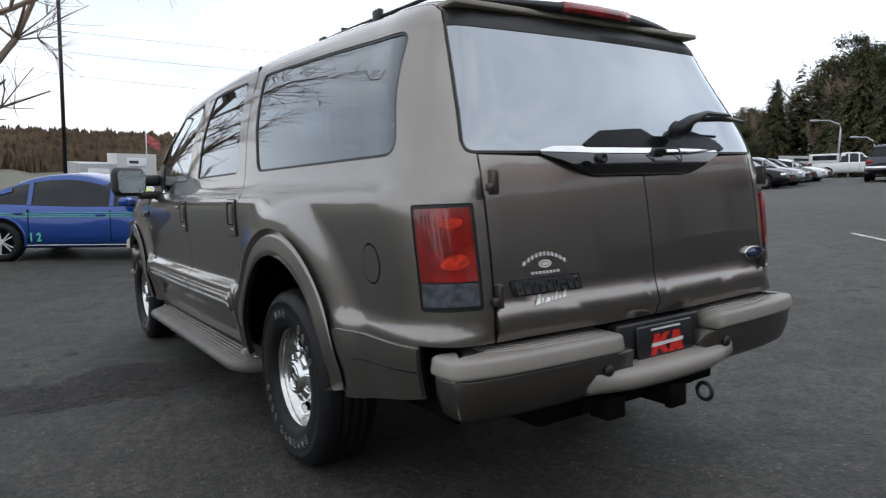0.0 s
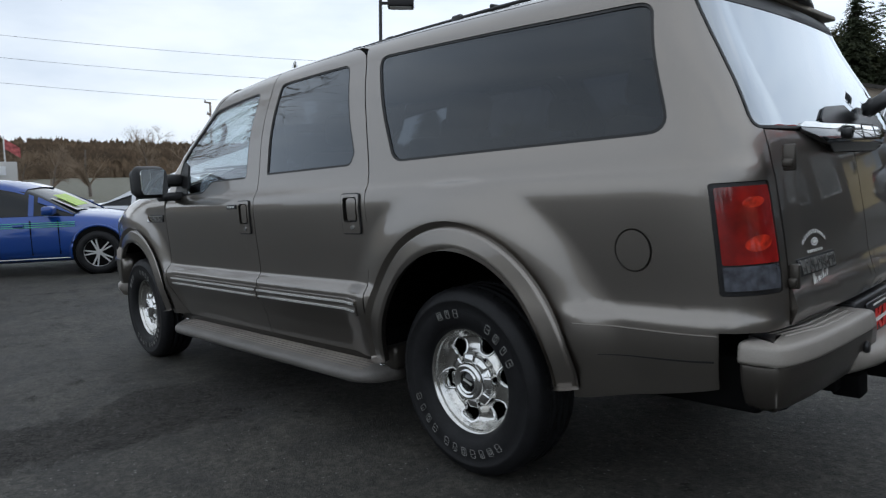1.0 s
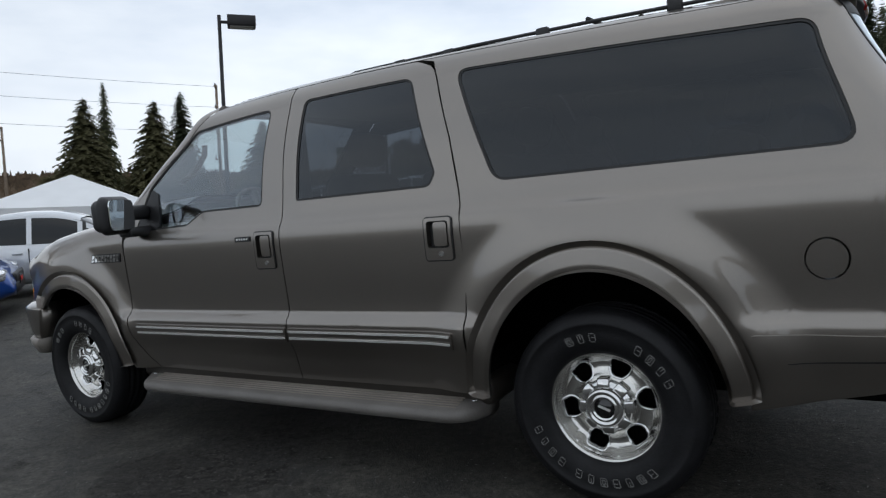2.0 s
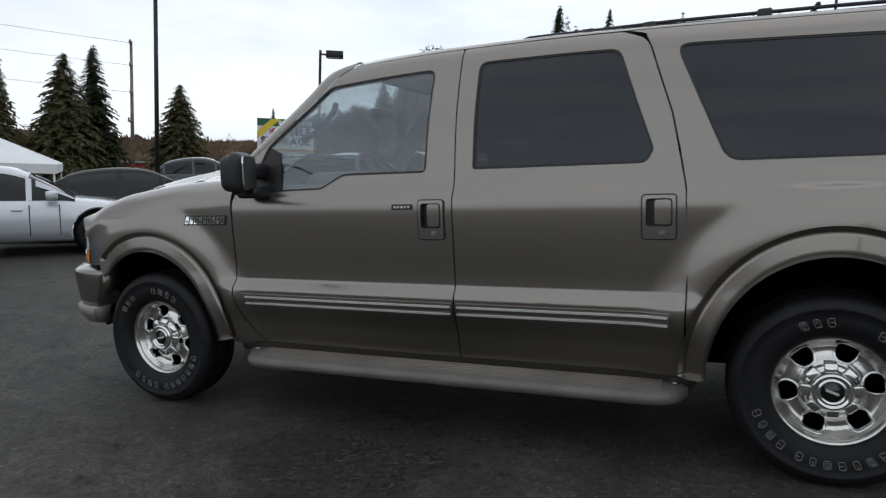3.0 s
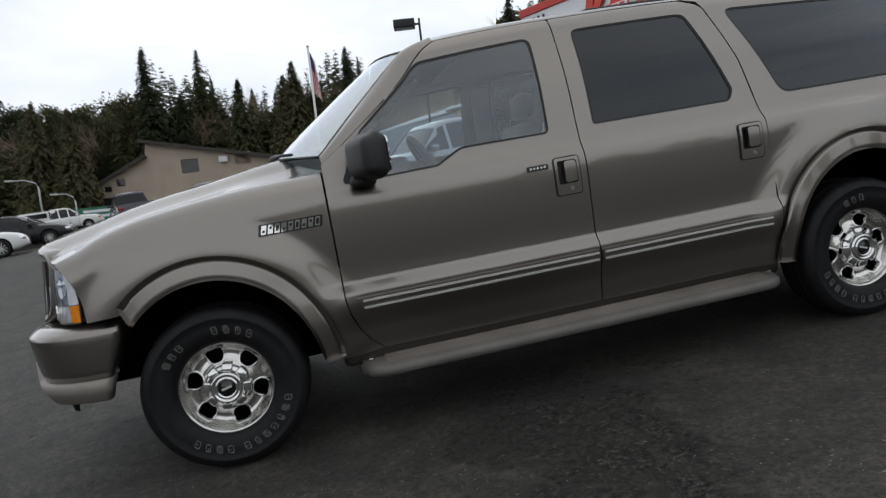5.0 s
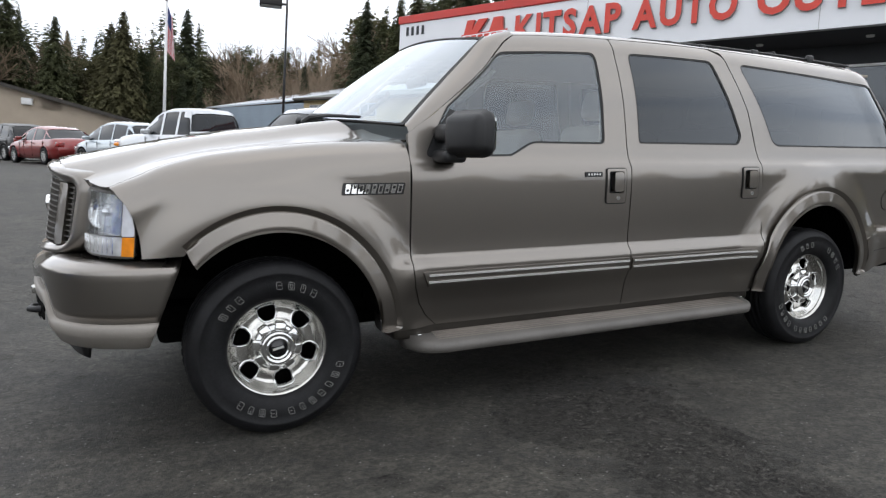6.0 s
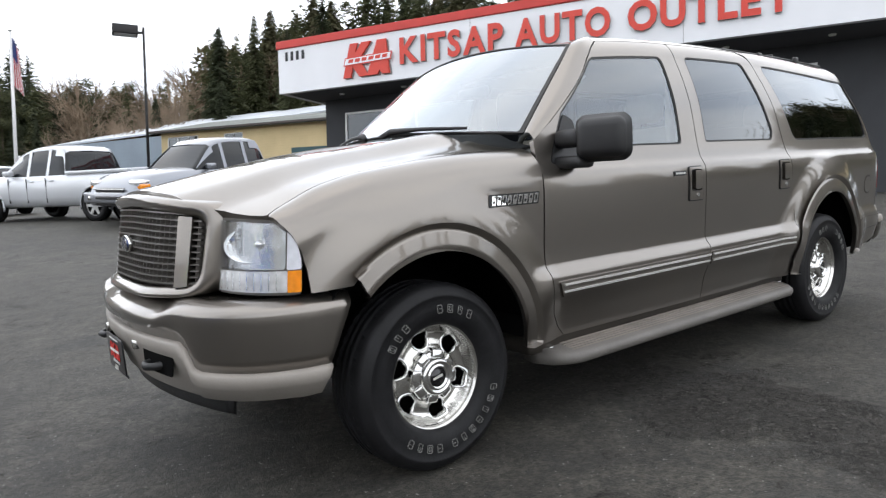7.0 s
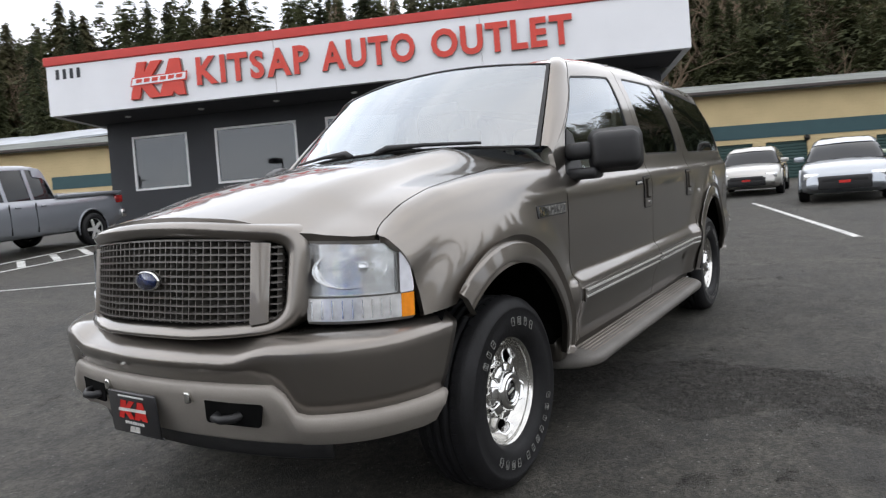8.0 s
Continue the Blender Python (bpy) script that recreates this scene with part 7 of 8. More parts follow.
pair("grab_handle", lambda: tube([(2.52, 0.775, 1.50), (2.46, 0.745, 1.53), (2.40, 0.735, 1.585), (2.33, 0.745, 1.64), (2.30, 0.765, 1.68)], 0.016, 8), GREY_CLOTH, suv)
part("b_pillar_trim", boxed(1.50, 1.64, 0.79, 0.825, 1.2, 1.76, 0.01), BEIGE_CLOTH, suv)
part("b_pillar_trim", boxed(1.50, 1.64, -0.825, -0.79, 1.2, 1.76, 0.01), BEIGE_CLOTH, suv)

# roof rails with feet and cross bars
rails = pair("roof_rail", lambda: tube([(-0.75, 0.60, 1.900), (0.0, 0.62, 1.922), (0.6, 0.625, 1.933), (1.28, 0.62, 1.933), (1.34, 0.62, 1.918)], 0.008, 8), BLACK_PLASTIC, suv, "low black roof rail with clamps")
for x in (-0.3, 0.25, 0.72, 1.0):
    pair("rail_foot", lambda: boxed(x - 0.03, x + 0.03, 0.608, 0.637, 1.885, 1.943, 0.01), BLACK_PLASTIC, rails)
for x in (0.98, 0.05):
    part("cross_bar", tube([(x, -0.62, 1.936), (x, 0, 1.962), (x, 0.62, 1.936)], 0.010, 8), BLACK_PLASTIC, suv)
pair("windscreen_wiper", lambda: tube([(3.125, 0.08, 1.425), (3.10, 0.14, 1.447), (3.06, 0.34, 1.444), (2.98, 0.62, 1.425)], [0.013, 0.017, 0.010, 0.007], 8), BLACK_PLASTIC, suv)
# ---- other parked vehicles ----
CAR_GLASS = material("parked_car_glass", (0.010, 0.012, 0.014), rough=0.05, spec=0.35, coat=0.0, vary=0.2, vscale=2)
CAR_RIM = material("silver_painted_rim", (0.58, 0.58, 0.57), rough=0.35, metal=0.35, vary=0.06, vscale=20)
SEDAN = dict(deck=[(0, 0.50), (0.02, 0.60), (0.06, 0.665), (0.16, 0.675), (0.45, 0.645), (0.68, 0.64), (0.72, 0.63), (0.85, 0.575), (0.94, 0.50), (0.985, 0.41), (1, 0.33)],
             roof=[(0.10, 0.66), (0.17, 0.78), (0.26, 0.93), (0.36, 0.99), (0.46, 1.0), (0.55, 0.965), (0.62, 0.87), (0.73, 0.645)], pillars=(0.235, 0.44, 0.60), side=(0.17, 0.69))
COUPE = dict(deck=[(0, 0.52), (0.02, 0.62), (0.06, 0.69), (0.16, 0.69), (0.45, 0.655), (0.66, 0.65), (0.72, 0.64), (0.85, 0.59), (0.94, 0.51), (0.985, 0.42), (1, 0.33)],
             roof=[(0.07, 0.68), (0.16, 0.80), (0.28, 0.95), (0.38, 1.0), (0.47, 0.995), (0.55, 0.94), (0.62, 0.85), (0.73, 0.65)], pillars=(0.30, 0.60), side=(0.17, 0.69))
HATCH_CAR = dict(deck=[(0, 0.42), (0.015, 0.55), (0.03, 0.63), (0.16, 0.64), (0.45, 0.62), (0.70, 0.61), (0.76, 0.60), (0.88, 0.53), (0.95, 0.47), (0.985, 0.38), (1, 0.30)],
                 roof=[(0.02, 0.62), (0.07, 0.80), (0.13, 0.93), (0.26, 0.985), (0.42, 1.0), (0.54, 0.96), (0.63, 0.86), (0.78, 0.60)], pillars=(0.16, 0.36, 0.56), side=(0.10, 0.73))
PICKUP = dict(deck=[(0, 0.50), (0.005, 0.60), (0.02, 0.625), (0.36, 0.625), (0.45, 0.625), (0.66, 0.625), (0.72, 0.63), (0.88, 0.60), (0.95, 0.56), (0.985, 0.47), (1, 0.36)],
              roof=[(0.365, 0.63), (0.385, 0.93), (0.41, 0.985), (0.50, 1.0), (0.58, 0.985), (0.63, 0.93), (0.73, 0.64)], pillars=(0.47, 0.585), side=(0.375, 0.70))


def spoke_wheel(count):
    """A road wheel on the y axis, outer face to +y, radius 1: tyre, and a rim with spokes."""
    tyre = lathe([(0.64, -0.30), (0.72, -0.34), (0.90, -0.34), (0.98, -0.26), (1.0, -0.1), (1.0, 0.1), (0.98, 0.26), (0.90, 0.34), (0.72, 0.34), (0.65, 0.30)], 32, "y", True)
    rim = lathe([(0.60, 0.10), (0.655, 0.30), (0.68, 0.31), (0.68, 0.26), (0.66, 0.10)], 32, "y", True)
    for k in range(abs(count) * (2 if count < 0 else 1)):
        # a negative count gives pairs of thin spokes that meet at the rim
        a = 2 * math.pi * k / count if count > 0 else 2 * math.pi * (k // 2) / count + (0.17 if k % 2 else -0.17)
        c = bmesh.ops.create_cube(rim, size=1)["verts"]
        for v in c:
            r = 0.36 + v.co.x * 0.58
            w = 0.10 if v.co.x > 0 else 0.13
            q = Vector((r, 0.25 + v.co.y * 0.06, v.co.z * w * (0.55 if count < 0 else 1.6 if count < 7 else 0.9)))
            v.co = Vector((q.x * math.cos(a) - q.z * math.sin(a), q.y, q.x * math.sin(a) + q.z * math.cos(a)))
    hubc = lathe([(0.0001, 0.30), (0.12, 0.30), (0.15, 0.26), (0.15, 0.18)], 16, "y")
    back = lathe([(0.0001, 0.06), (0.62, 0.06)], 24, "y", False, False)
    return tyre, rim, hubc, back


wheel_meshes = {}


def car_wheel(parent, m, r, count, rim_mat):
    key = (count, rim_mat.name)
    if key not in wheel_meshes:
        made = []
        for nm, bm, mat in zip(("tyre", "rim", "wheel_hub", "brake_shadow"), spoke_wheel(count), (RUBBER, rim_mat, rim_mat, DARK_VOID)):
            me = bpy.data.meshes.new(nm)
            bm.to_mesh(me)
            bm.free()
            me.shade_smooth() if nm == "tyre" else None
            me.materials.append(mat)
            made.append((nm, me))
        wheel_meshes[key] = made
    made = wheel_meshes[key]
    w = shared("wheel", made[0][1], parent, m @ Matrix.Diagonal((r, r, r, 1)))
    for nm, me in made[1:]:
        shared(nm, me, w)
    return w


def vehicle(name, label, category, m, shape, paint, L=4.5, W=1.78, H=1.45, wheel_r=0.32, spokes=10, rim_mat=None, base=(0.215, 0.80), clear=0.20, canopy=False, mouth=0.16):
    t = thing(name, label, category, m, "parked vehicles")
    rim_mat = rim_mat or CAR_RIM
    half = W / 2
    X = lambda f: (f - 0.5) * L
    deck, roof_t = shape["deck"], shape["roof"]
    # lower body
    def ring(f):
        z1 = lerp(deck, f) * H
        taper = 1 - 0.16 * smooth(0.86, 1.0, f) ** 1.3 - 0.12 * (1 - smooth(0.0, 0.10, f))
        w = half * taper
        zb = clear + 0.10 * smooth(0.9, 1.0, f) + 0.14 * (1 - smooth(0, 0.08, f))
        zm = zb + (z1 - zb) * 0.55
        crown = 0.03 * H
        return [(-w * 0.80, zb), (-w * 0.96, zb + 0.05), (-w, zb + (z1 - zb) * 0.30), (-w, zm), (-w * 0.985, zb + (z1 - zb) * 0.78), (-w * 0.94, z1 - 0.035), (-w * 0.86, z1), (-w * 0.5, z1 + crown * 0.7), (0, z1 + crown),
                (w * 0.5, z1 + crown * 0.7), (w * 0.86, z1), (w * 0.94, z1 - 0.035), (w * 0.985, zb + (z1 - zb) * 0.78), (w, zm), (w, zb + (z1 - zb) * 0.30), (w * 0.96, zb + 0.05), (w * 0.80, zb)]
    fs = sorted(set([0, 0.004, 0.012, 0.025, 0.05, 0.08, 0.988, 0.995, 1.0] + list(np.linspace(0.11, 0.975, 34))))
    bm = bmesh.new()
    rings = [[bm.verts.new((X(f), y, z)) for y, z in ring(f)] for f in fs]
    n = len(rings[0])
    for a, b in zip(rings, rings[1:]):
        for k in range(n):
            bm.faces.new((a[k], a[(k + 1) % n], b[(k + 1) % n], b[k]))
    bm.faces.new(rings[0])
    bm.faces.new(rings[-1][::-1])
    bmesh.ops.recalc_face_normals(bm, faces=bm.faces)
    body = part("body", bm, paint, t)
    # glasshouse and roof
    f0, f1 = roof_t[0][0], roof_t[-1][0]
    gf = np.linspace(f0, f1, 26)
    def top(f):
        return lerp(roof_t, f) * H
    bm = bmesh.new()
    rr = []
    for f in gf:
        zt, zb = top(f), lerp(deck, f) * H - 0.02
        k = max(0.0, (zt - zb) / (H - zb))
        wb, wt = half * 0.915, half * (0.915 - 0.20 * k)
        rr.append([bm.verts.new((X(f), y, z)) for y, z in ((-wb, zb), (-wt, max(zt - 0.05 * k, zb)), (-wt * 0.82, max(zt, zb)), (0, max(zt + 0.02 * k, zb)), (wt * 0.82, max(zt, zb)), (wt, max(zt - 0.05 * k, zb)), (wb, zb))])
    for a, b in zip(rr, rr[1:]):
        for k in range(6):
            bm.faces.new((a[k], a[k + 1], b[k + 1], b[k]))
    bmesh.ops.recalc_face_normals(bm, faces=bm.faces)
    glass = part("window_glass", bm, CAR_GLASS, t, "dark car windows")
    def rail(f, k0, k1, out=0.008):
        zt, zb = top(f), lerp(deck, f) * H - 0.02
        k = max(0.0, (zt - zb) / (H - zb))
        wb, wt = half * 0.915, half * (0.915 - 0.20 * k)
        lo, hi = Vector((X(f), wb + out, zb)), Vector((X(f), wt + out, max(zt - 0.05 * k, zb) + out * 0.5))
        return lo.lerp(hi, k0), lo.lerp(hi, k1)
    # painted roof with its side rails and pillars
    bm = bmesh.new()
    fr = [f for f in np.linspace(f0, f1, 40) if top(f) > 0.90 * H]
    rows = []
    for f in fr:
        zt, zb = top(f), lerp(deck, f) * H - 0.02
        k = max(0.0, (zt - zb) / (H - zb))
        wt = half * (0.915 - 0.20 * k)
        rows.append([bm.verts.new((X(f), y, z)) for y, z in ((-wt - 0.012, zt - 0.09), (-wt - 0.008, zt - 0.045), (-wt * 0.82, zt + 0.012), (0, zt + 0.032), (wt * 0.82, zt + 0.012), (wt + 0.008, zt - 0.045), (wt + 0.012, zt - 0.09))])
    for a, b in zip(rows, rows[1:]):
        for k in range(6):
            bm.faces.new((a[k], a[k + 1], b[k + 1], b[k]))
    bmesh.ops.recalc_face_normals(bm, faces=bm.faces)
    part("roof", bm, paint, t)
    for sgn in (1, -1):
        # the slanting ends of the side windows, then the upright pillars
        for fa, fb in ((f0, shape["side"][0] + 0.06), (shape["side"][1] - 0.07, f1)):
            bm = bmesh.new()
            seg = []
            for f in np.linspace(fa, fb, 8):
                p, q = rail(f, 0.72, 1.03, 0.010)
                seg.append((bm.verts.new((p.x, sgn * p.y, p.z)), bm.verts.new((q.x, sgn * q.y, q.z))))
            for a, b in zip(seg, seg[1:]):
                bm.faces.new((a[0], b[0], b[1], a[1]))
            part("pillar", bm, paint, t)
        for f in shape["pillars"]:
            bm = bmesh.new()
            p, q = rail(f - 0.008, 0, 1, 0.009)
            p2, q2 = rail(f + 0.008, 0, 1, 0.009)
            vs = [bm.verts.new((v.x, sgn * v.y, v.z)) for v in (p, q, q2, p2)]
            bm.faces.new(vs)
            part("pillar", bm, paint, t)
        # doors: shut lines, handle, sill strip
        for f in shape["pillars"] + (shape["side"][1] - 0.005,):
            z1 = lerp(deck, f) * H
            part("shut_line", boxed(X(f) - 0.006, X(f) + 0.006, sgn * half * 0.985 - 0.004 if sgn > 0 else sgn * (half + 0.003), (half + 0.003) if sgn > 0 else -half * 0.985 + 0.004, clear + 0.12, z1 - 0.08), DARK_VOID, t, smooth=False)
        for f in [p - 0.03 for p in shape["pillars"][-2:]]:
            z1 = lerp(deck, f) * H
            y = half * 0.992
            part("door_handle", boxed(X(f) - 0.09, X(f) + 0.05, min(sgn * y, sgn * (y + 0.035)), max(sgn * y, sgn * (y + 0.035)), z1 - 0.17, z1 - 0.135, 0.01), paint, t)
        fm = shape["side"][1] - 0.02
        zm = lerp(deck, fm) * H
        part("door_mirror", boxed(X(fm) - 0.10, X(fm) + 0.06, min(sgn * half * 0.93, sgn * (half + 0.16)), max(sgn * half * 0.93, sgn * (half + 0.16)), zm + 0.0, zm + 0.13, 0.035), paint, t)
        for f in base:
            part("arch_lip", tube([(X(f) + wheel_r * 1.19 * math.cos(b), sgn * (half + 0.002), wheel_r + 0.02 + wheel_r * 1.19 * math.sin(b)) for b in np.linspace(-0.25, math.pi + 0.25, 20)], 0.022, 6), paint, t)
            # flat black disc on the uncut body paints the shade round the wheel
            part("wheel_arch", lathe([(wheel_r * 1.16, 0.0), (wheel_r * 1.13, 0.012), (0.0001, 0.012)], 32, "y"), DARK_VOID, t, m=Matrix.Translation((X(f), sgn * (half - 0.004), wheel_r + 0.02)) @ (pose(0, 0, 0) if sgn > 0 else pose(0, 0, 0, 0, 0, 180)))
            car_wheel(t, Matrix.Translation((X(f), sgn * (half - wheel_r * 0.20), wheel_r)) @ (pose(0, 0, 0) if sgn > 0 else pose(0, 0, 0, 0, 0, 180)), wheel_r, spokes, rim_mat)
        zf = lerp(deck, 0.955) * H
        zr = lerp(deck, 0.03) * H
        part("head_lamp", boxed(X(0.93), X(0.982), min(sgn * half * 0.55, sgn * half * 0.90), max(sgn * half * 0.55, sgn * half * 0.90), zf - 0.17, zf - 0.03, 0.035), REFLECTOR, t, "clear head lamp")
        part("tail_lamp", boxed(X(-0.003), X(0.045), min(sgn * half * 0.62, sgn * half * 0.925), max(sgn * half * 0.62, sgn * half * 0.925), zr - 0.24, zr - 0.05, 0.03), RED_LENS, t, "red tail lamp")
    zf = lerp(deck, 0.99) * H
    for y in (0.36, -0.10):
        f = f1 - 0.004
        part("wiper", tube([(X(f) + 0.01, y, lerp(deck, f) * H + 0.035), (X(f - 0.02), y - 0.22, lerp(deck, f) * H + 0.065), (X(f - 0.012), y - 0.5, lerp(deck, f) * H + 0.045)], 0.012, 5), BLACK_PLASTIC, t)
    part("grille", boxed(X(0.985), X(1.004), -half * 0.5, half * 0.5, zf - 0.10, zf + 0.02, 0.02), BLACK_PLASTIC, t)
    part("lower_grille", boxed(X(0.985), X(1.003), -half * 0.58, half * 0.58, clear + 0.10, clear + 0.10 + mouth, 0.03), BLACK_PLASTIC, t)
    part("number_plate", boxed(X(1.003), X(1.006), -0.155, 0.155, clear + 0.20, clear + 0.33, 0.0), PLATE_BLACK, t, smooth=False)
    part("plate_bar", boxed(X(1.006), X(1.0072), -0.11, 0.11, clear + 0.24, clear + 0.30, 0.0), PLATE_RED, t, smooth=False)
    part("number_plate", boxed(X(-0.004), X(0.0), -0.155, 0.155, 0.55 * H * 0.8, 0.55 * H * 0.8 + 0.13), PLATE_BLACK, t, smooth=False)
    if shape is PICKUP:
        z1 = 0.625 * H
        part("load_bed", boxed(X(0.03), X(0.345), -half * 0.82, half * 0.82, z1 + 0.01, z1 + 0.05, 0.01), DARK_VOID, t, smooth=False)
        part("bed_rail", boxed(X(0.01), X(0.36), half * 0.80, half * 0.97, z1 - 0.02, z1 + 0.065, 0.02), paint, t)
        part("bed_rail", boxed(X(0.01), X(0.36), -half * 0.97, -half * 0.80, z1 - 0.02, z1 + 0.065, 0.02), paint, t)
        part("tailgate", boxed(X(0.004), X(0.02), -half * 0.86, half * 0.86, z1 - 0.42, z1 + 0.065, 0.015), paint, t)
        part("rear_bumper", boxed(X(-0.02), X(0.01), -half * 0.92, half * 0.92, clear + 0.22, clear + 0.42, 0.03), CHROME, t)
        part("front_bumper", boxed(X(0.985), X(1.012), -half * 0.94, half * 0.94, clear + 0.16, clear + 0.40, 0.04), paint, t)
        for k in range(3):
            part("grille_bar", boxed(X(0.99), X(1.010), -half * 0.52, half * 0.52, zf - 0.20 + 0.085 * k, zf - 0.165 + 0.085 * k, 0.01), CHROME, t)
        part("bumper_slot", boxed(X(1.0), X(1.0135), -half * 0.45, half * 0.45, clear + 0.24, clear + 0.32, 0.02), BLACK_PLASTIC, t)
        for sgn in (1, -1):
            part("turn_lamp", boxed(X(0.935), X(0.978), min(sgn * half * 0.80, sgn * half * 0.94), max(sgn * half * 0.80, sgn * half * 0.94), zf - 0.02, zf + 0.09, 0.03), AMBER_LENS, t, "amber turn lamp")
            part("fog_lamp", lathe([(0.0001, 0.02), (0.05, 0.02), (0.06, 0.0)], 14, "x"), CHROME, t, m=Matrix.Translation((X(1.012), sgn * half * 0.68, clear + 0.27)))
        if canopy:
            part("bed_canopy", boxed(X(0.01), X(0.362), -half * 0.90, half * 0.90, z1 + 0.067, H * 0.97, 0.08, 3), paint, t)
            for sgn in (1, -1):
                part("canopy_window", boxed(X(0.05), X(0.33), min(sgn * half * 0.89, sgn * half * 0.905), max(sgn * half * 0.89, sgn * half * 0.905), z1 + 0.16, H * 0.90), CAR_GLASS, t, smooth=False)
    return t


def car_paint(name, rgb, metal=0.3, rough=0.3):
    return material(name, rgb, rough=rough, metal=metal, coat=1.0, vary=0.03, vscale=1.5, fine=0.05, fscale=800)


BLUE_P = car_paint("bright_blue_paint", (0.006, 0.052, 0.27))
SILVER_P = car_paint("silver_paint", (0.62, 0.64, 0.67), 0.35)
WHITE_P = car_paint("white_paint", (0.75, 0.75, 0.74), 0.0)
BLACK_P = material("black_paint", (0.006, 0.006, 0.007), rough=0.35, metal=0.0, coat=0.25, spec=0.3, vary=0.1, vscale=2)
RED_P = car_paint("dark_red_paint", (0.22, 0.015, 0.015), 0.3)
BRIGHT_RED_P = car_paint("bright_red_paint", (0.50, 0.03, 0.02), 0.2)
NAVY_P = car_paint("navy_paint", (0.018, 0.018, 0.035), 0.3)
GREY_P = car_paint("steel_grey_paint", (0.26, 0.27, 0.29), 0.6)


def by_wheel(x, y, heading, along, across):
    """Where a vehicle's middle stands when one of its wheels is known: along ahead of the middle, across to its left."""
    h = radians(heading)
    return (x - along * math.cos(h) + across * math.sin(h), y - along * math.sin(h) - across * math.cos(h))


x, y = by_wheel(9.72, 0.75, -122, 0.0, -0.80)
blue = vehicle("coupe", "bright blue two-door coupe with green pinstripes", "car", on_lot(x, y, -122), COUPE, BLUE_P, L=4.42, W=1.77, H=1.40, wheel_r=0.325, spokes=-5, base=(0.20, 0.805))
LIME = material("lime_stripe", (0.12, 0.55, 0.35), rough=0.4, vary=0.05, vscale=5)
for k in range(3):
    part("pinstripe", boxed(-1.75, 1.05, -0.889, -0.884, 0.79 - 0.03 * k, 0.80 - 0.03 * k), LIME, blue, smooth=False)
# highlight along the sill, painted as a thin white strip
part("sill_stripe", boxed(-0.95, 1.0, -0.892, -0.887, 0.262, 0.276), WHITE_PRINT, blue, smooth=False)
part("screen_paper", boxed(-0.2, 0.2, -0.15, 0.15, 0.0, 0.004), WHITE_PRINT, blue, "white sheet behind the windscreen", smooth=False, m=Matrix.Translation((0.83, -0.42, 1.045)) @ pose(0, 0, 0, 0, 28, 0))
part("screen_sticker", boxed(0.62, 0.98, -0.45, 0.10, 1.075, 1.079), material("sticker_yellow_green", (0.45, 0.62, 0.12), rough=0.5, vary=0.1, vscale=9), blue, smooth=False, m=Matrix.Translation((0, 0, 0.0)) @ Matrix.Translation((0.8, 0, 1.08)) @ pose(0, 0, 0, 0, 28, 0) @ Matrix.Translation((-0.8, 0, -1.055)))
for k, ch in enumerate("12"):
    me = letter_mesh(ch)[0].copy()
    me.materials.clear()
    me.materials.append(LIME)
    ob = new("door_number", me)
    ob.parent = blue
    ob.matrix_basis = Matrix.Translation((-0.86 + 0.10 * k, -0.892, 0.33)) @ pose(0, 0, 0, 90, 0, 0) @ Matrix.Diagonal((0.15, 0.19, 0.05, 1))
x, y = by_wheel(9.35, -3.6, -130, 0.30 * 4.58, -0.78)
vehicle("sedan", "silver white four-door sedan with ten-spoke wheels", "car", on_lot(x, y, -130), SEDAN, SILVER_P, L=4.58, W=1.80, H=1.33, wheel_r=0.325, spokes=10)
vehicle("sedan", "glossy black four-door sedan", "car", on_lot(11.2, -6.05, -131), SEDAN, BLACK_P, L=4.55, W=1.76, H=1.36, wheel_r=0.32)
vehicle("sedan", "dark green sedan seen over a bonnet", "car", on_lot(17.6, -15.0, -140), SEDAN, car_paint("dark_green_paint", (0.02, 0.03, 0.028)), L=4.6, W=1.78, H=1.45)
vehicle("sedan", "white sedan parked in a far row", "car", on_lot(19.5, -20.5, -150), SEDAN, WHITE_P, L=4.6, W=1.78, H=1.47)
vehicle("sedan", "white sedan parked in a far row", "car", on_lot(15.8, -22.5, -160), SEDAN, WHITE_P, L=4.6, W=1.78, H=1.47)
vehicle("sedan", "black sedan parked in a far row", "car", on_lot(15.7, -27.0, -165), SEDAN, BLACK_P, L=4.6, W=1.78, H=1.45)
vehicle("sedan", "dark grey sedan parked in a far row", "car", on_lot(16.6, -30.0, -165), SEDAN, GREY_P, L=4.6, W=1.78, H=1.45)
vehicle("coupe", "red coupe parked in a far row", "car", on_lot(18.2, -32.3, -165), COUPE, BRIGHT_RED_P, L=4.5, W=1.78, H=1.38)
vehicle("sedan", "black sedan parked in a far row", "car", on_lot(19.0, -35.2, -165), SEDAN, BLACK_P, L=4.6, W=1.78, H=1.42)
vehicle("coupe", "white coupe at the end of a far row", "car", on_lot(19.6, -38.2, -165), COUPE, WHITE_P, L=4.5, W=1.78, H=1.36)
vehicle("pickup_truck", "dark navy pickup truck seen from behind", "truck", on_lot(13.4, -36.8, -70), PICKUP, NAVY_P, L=5.6, W=1.98, H=1.85, wheel_r=0.38, clear=0.36, spokes=6)
vehicle("pickup_truck", "white pickup truck with a windowed bed canopy", "truck", on_lot(22.5, -52.0, -150), PICKUP, WHITE_P, L=5.7, W=1.98, H=1.88, wheel_r=0.38, clear=0.36, canopy=True, spokes=6)
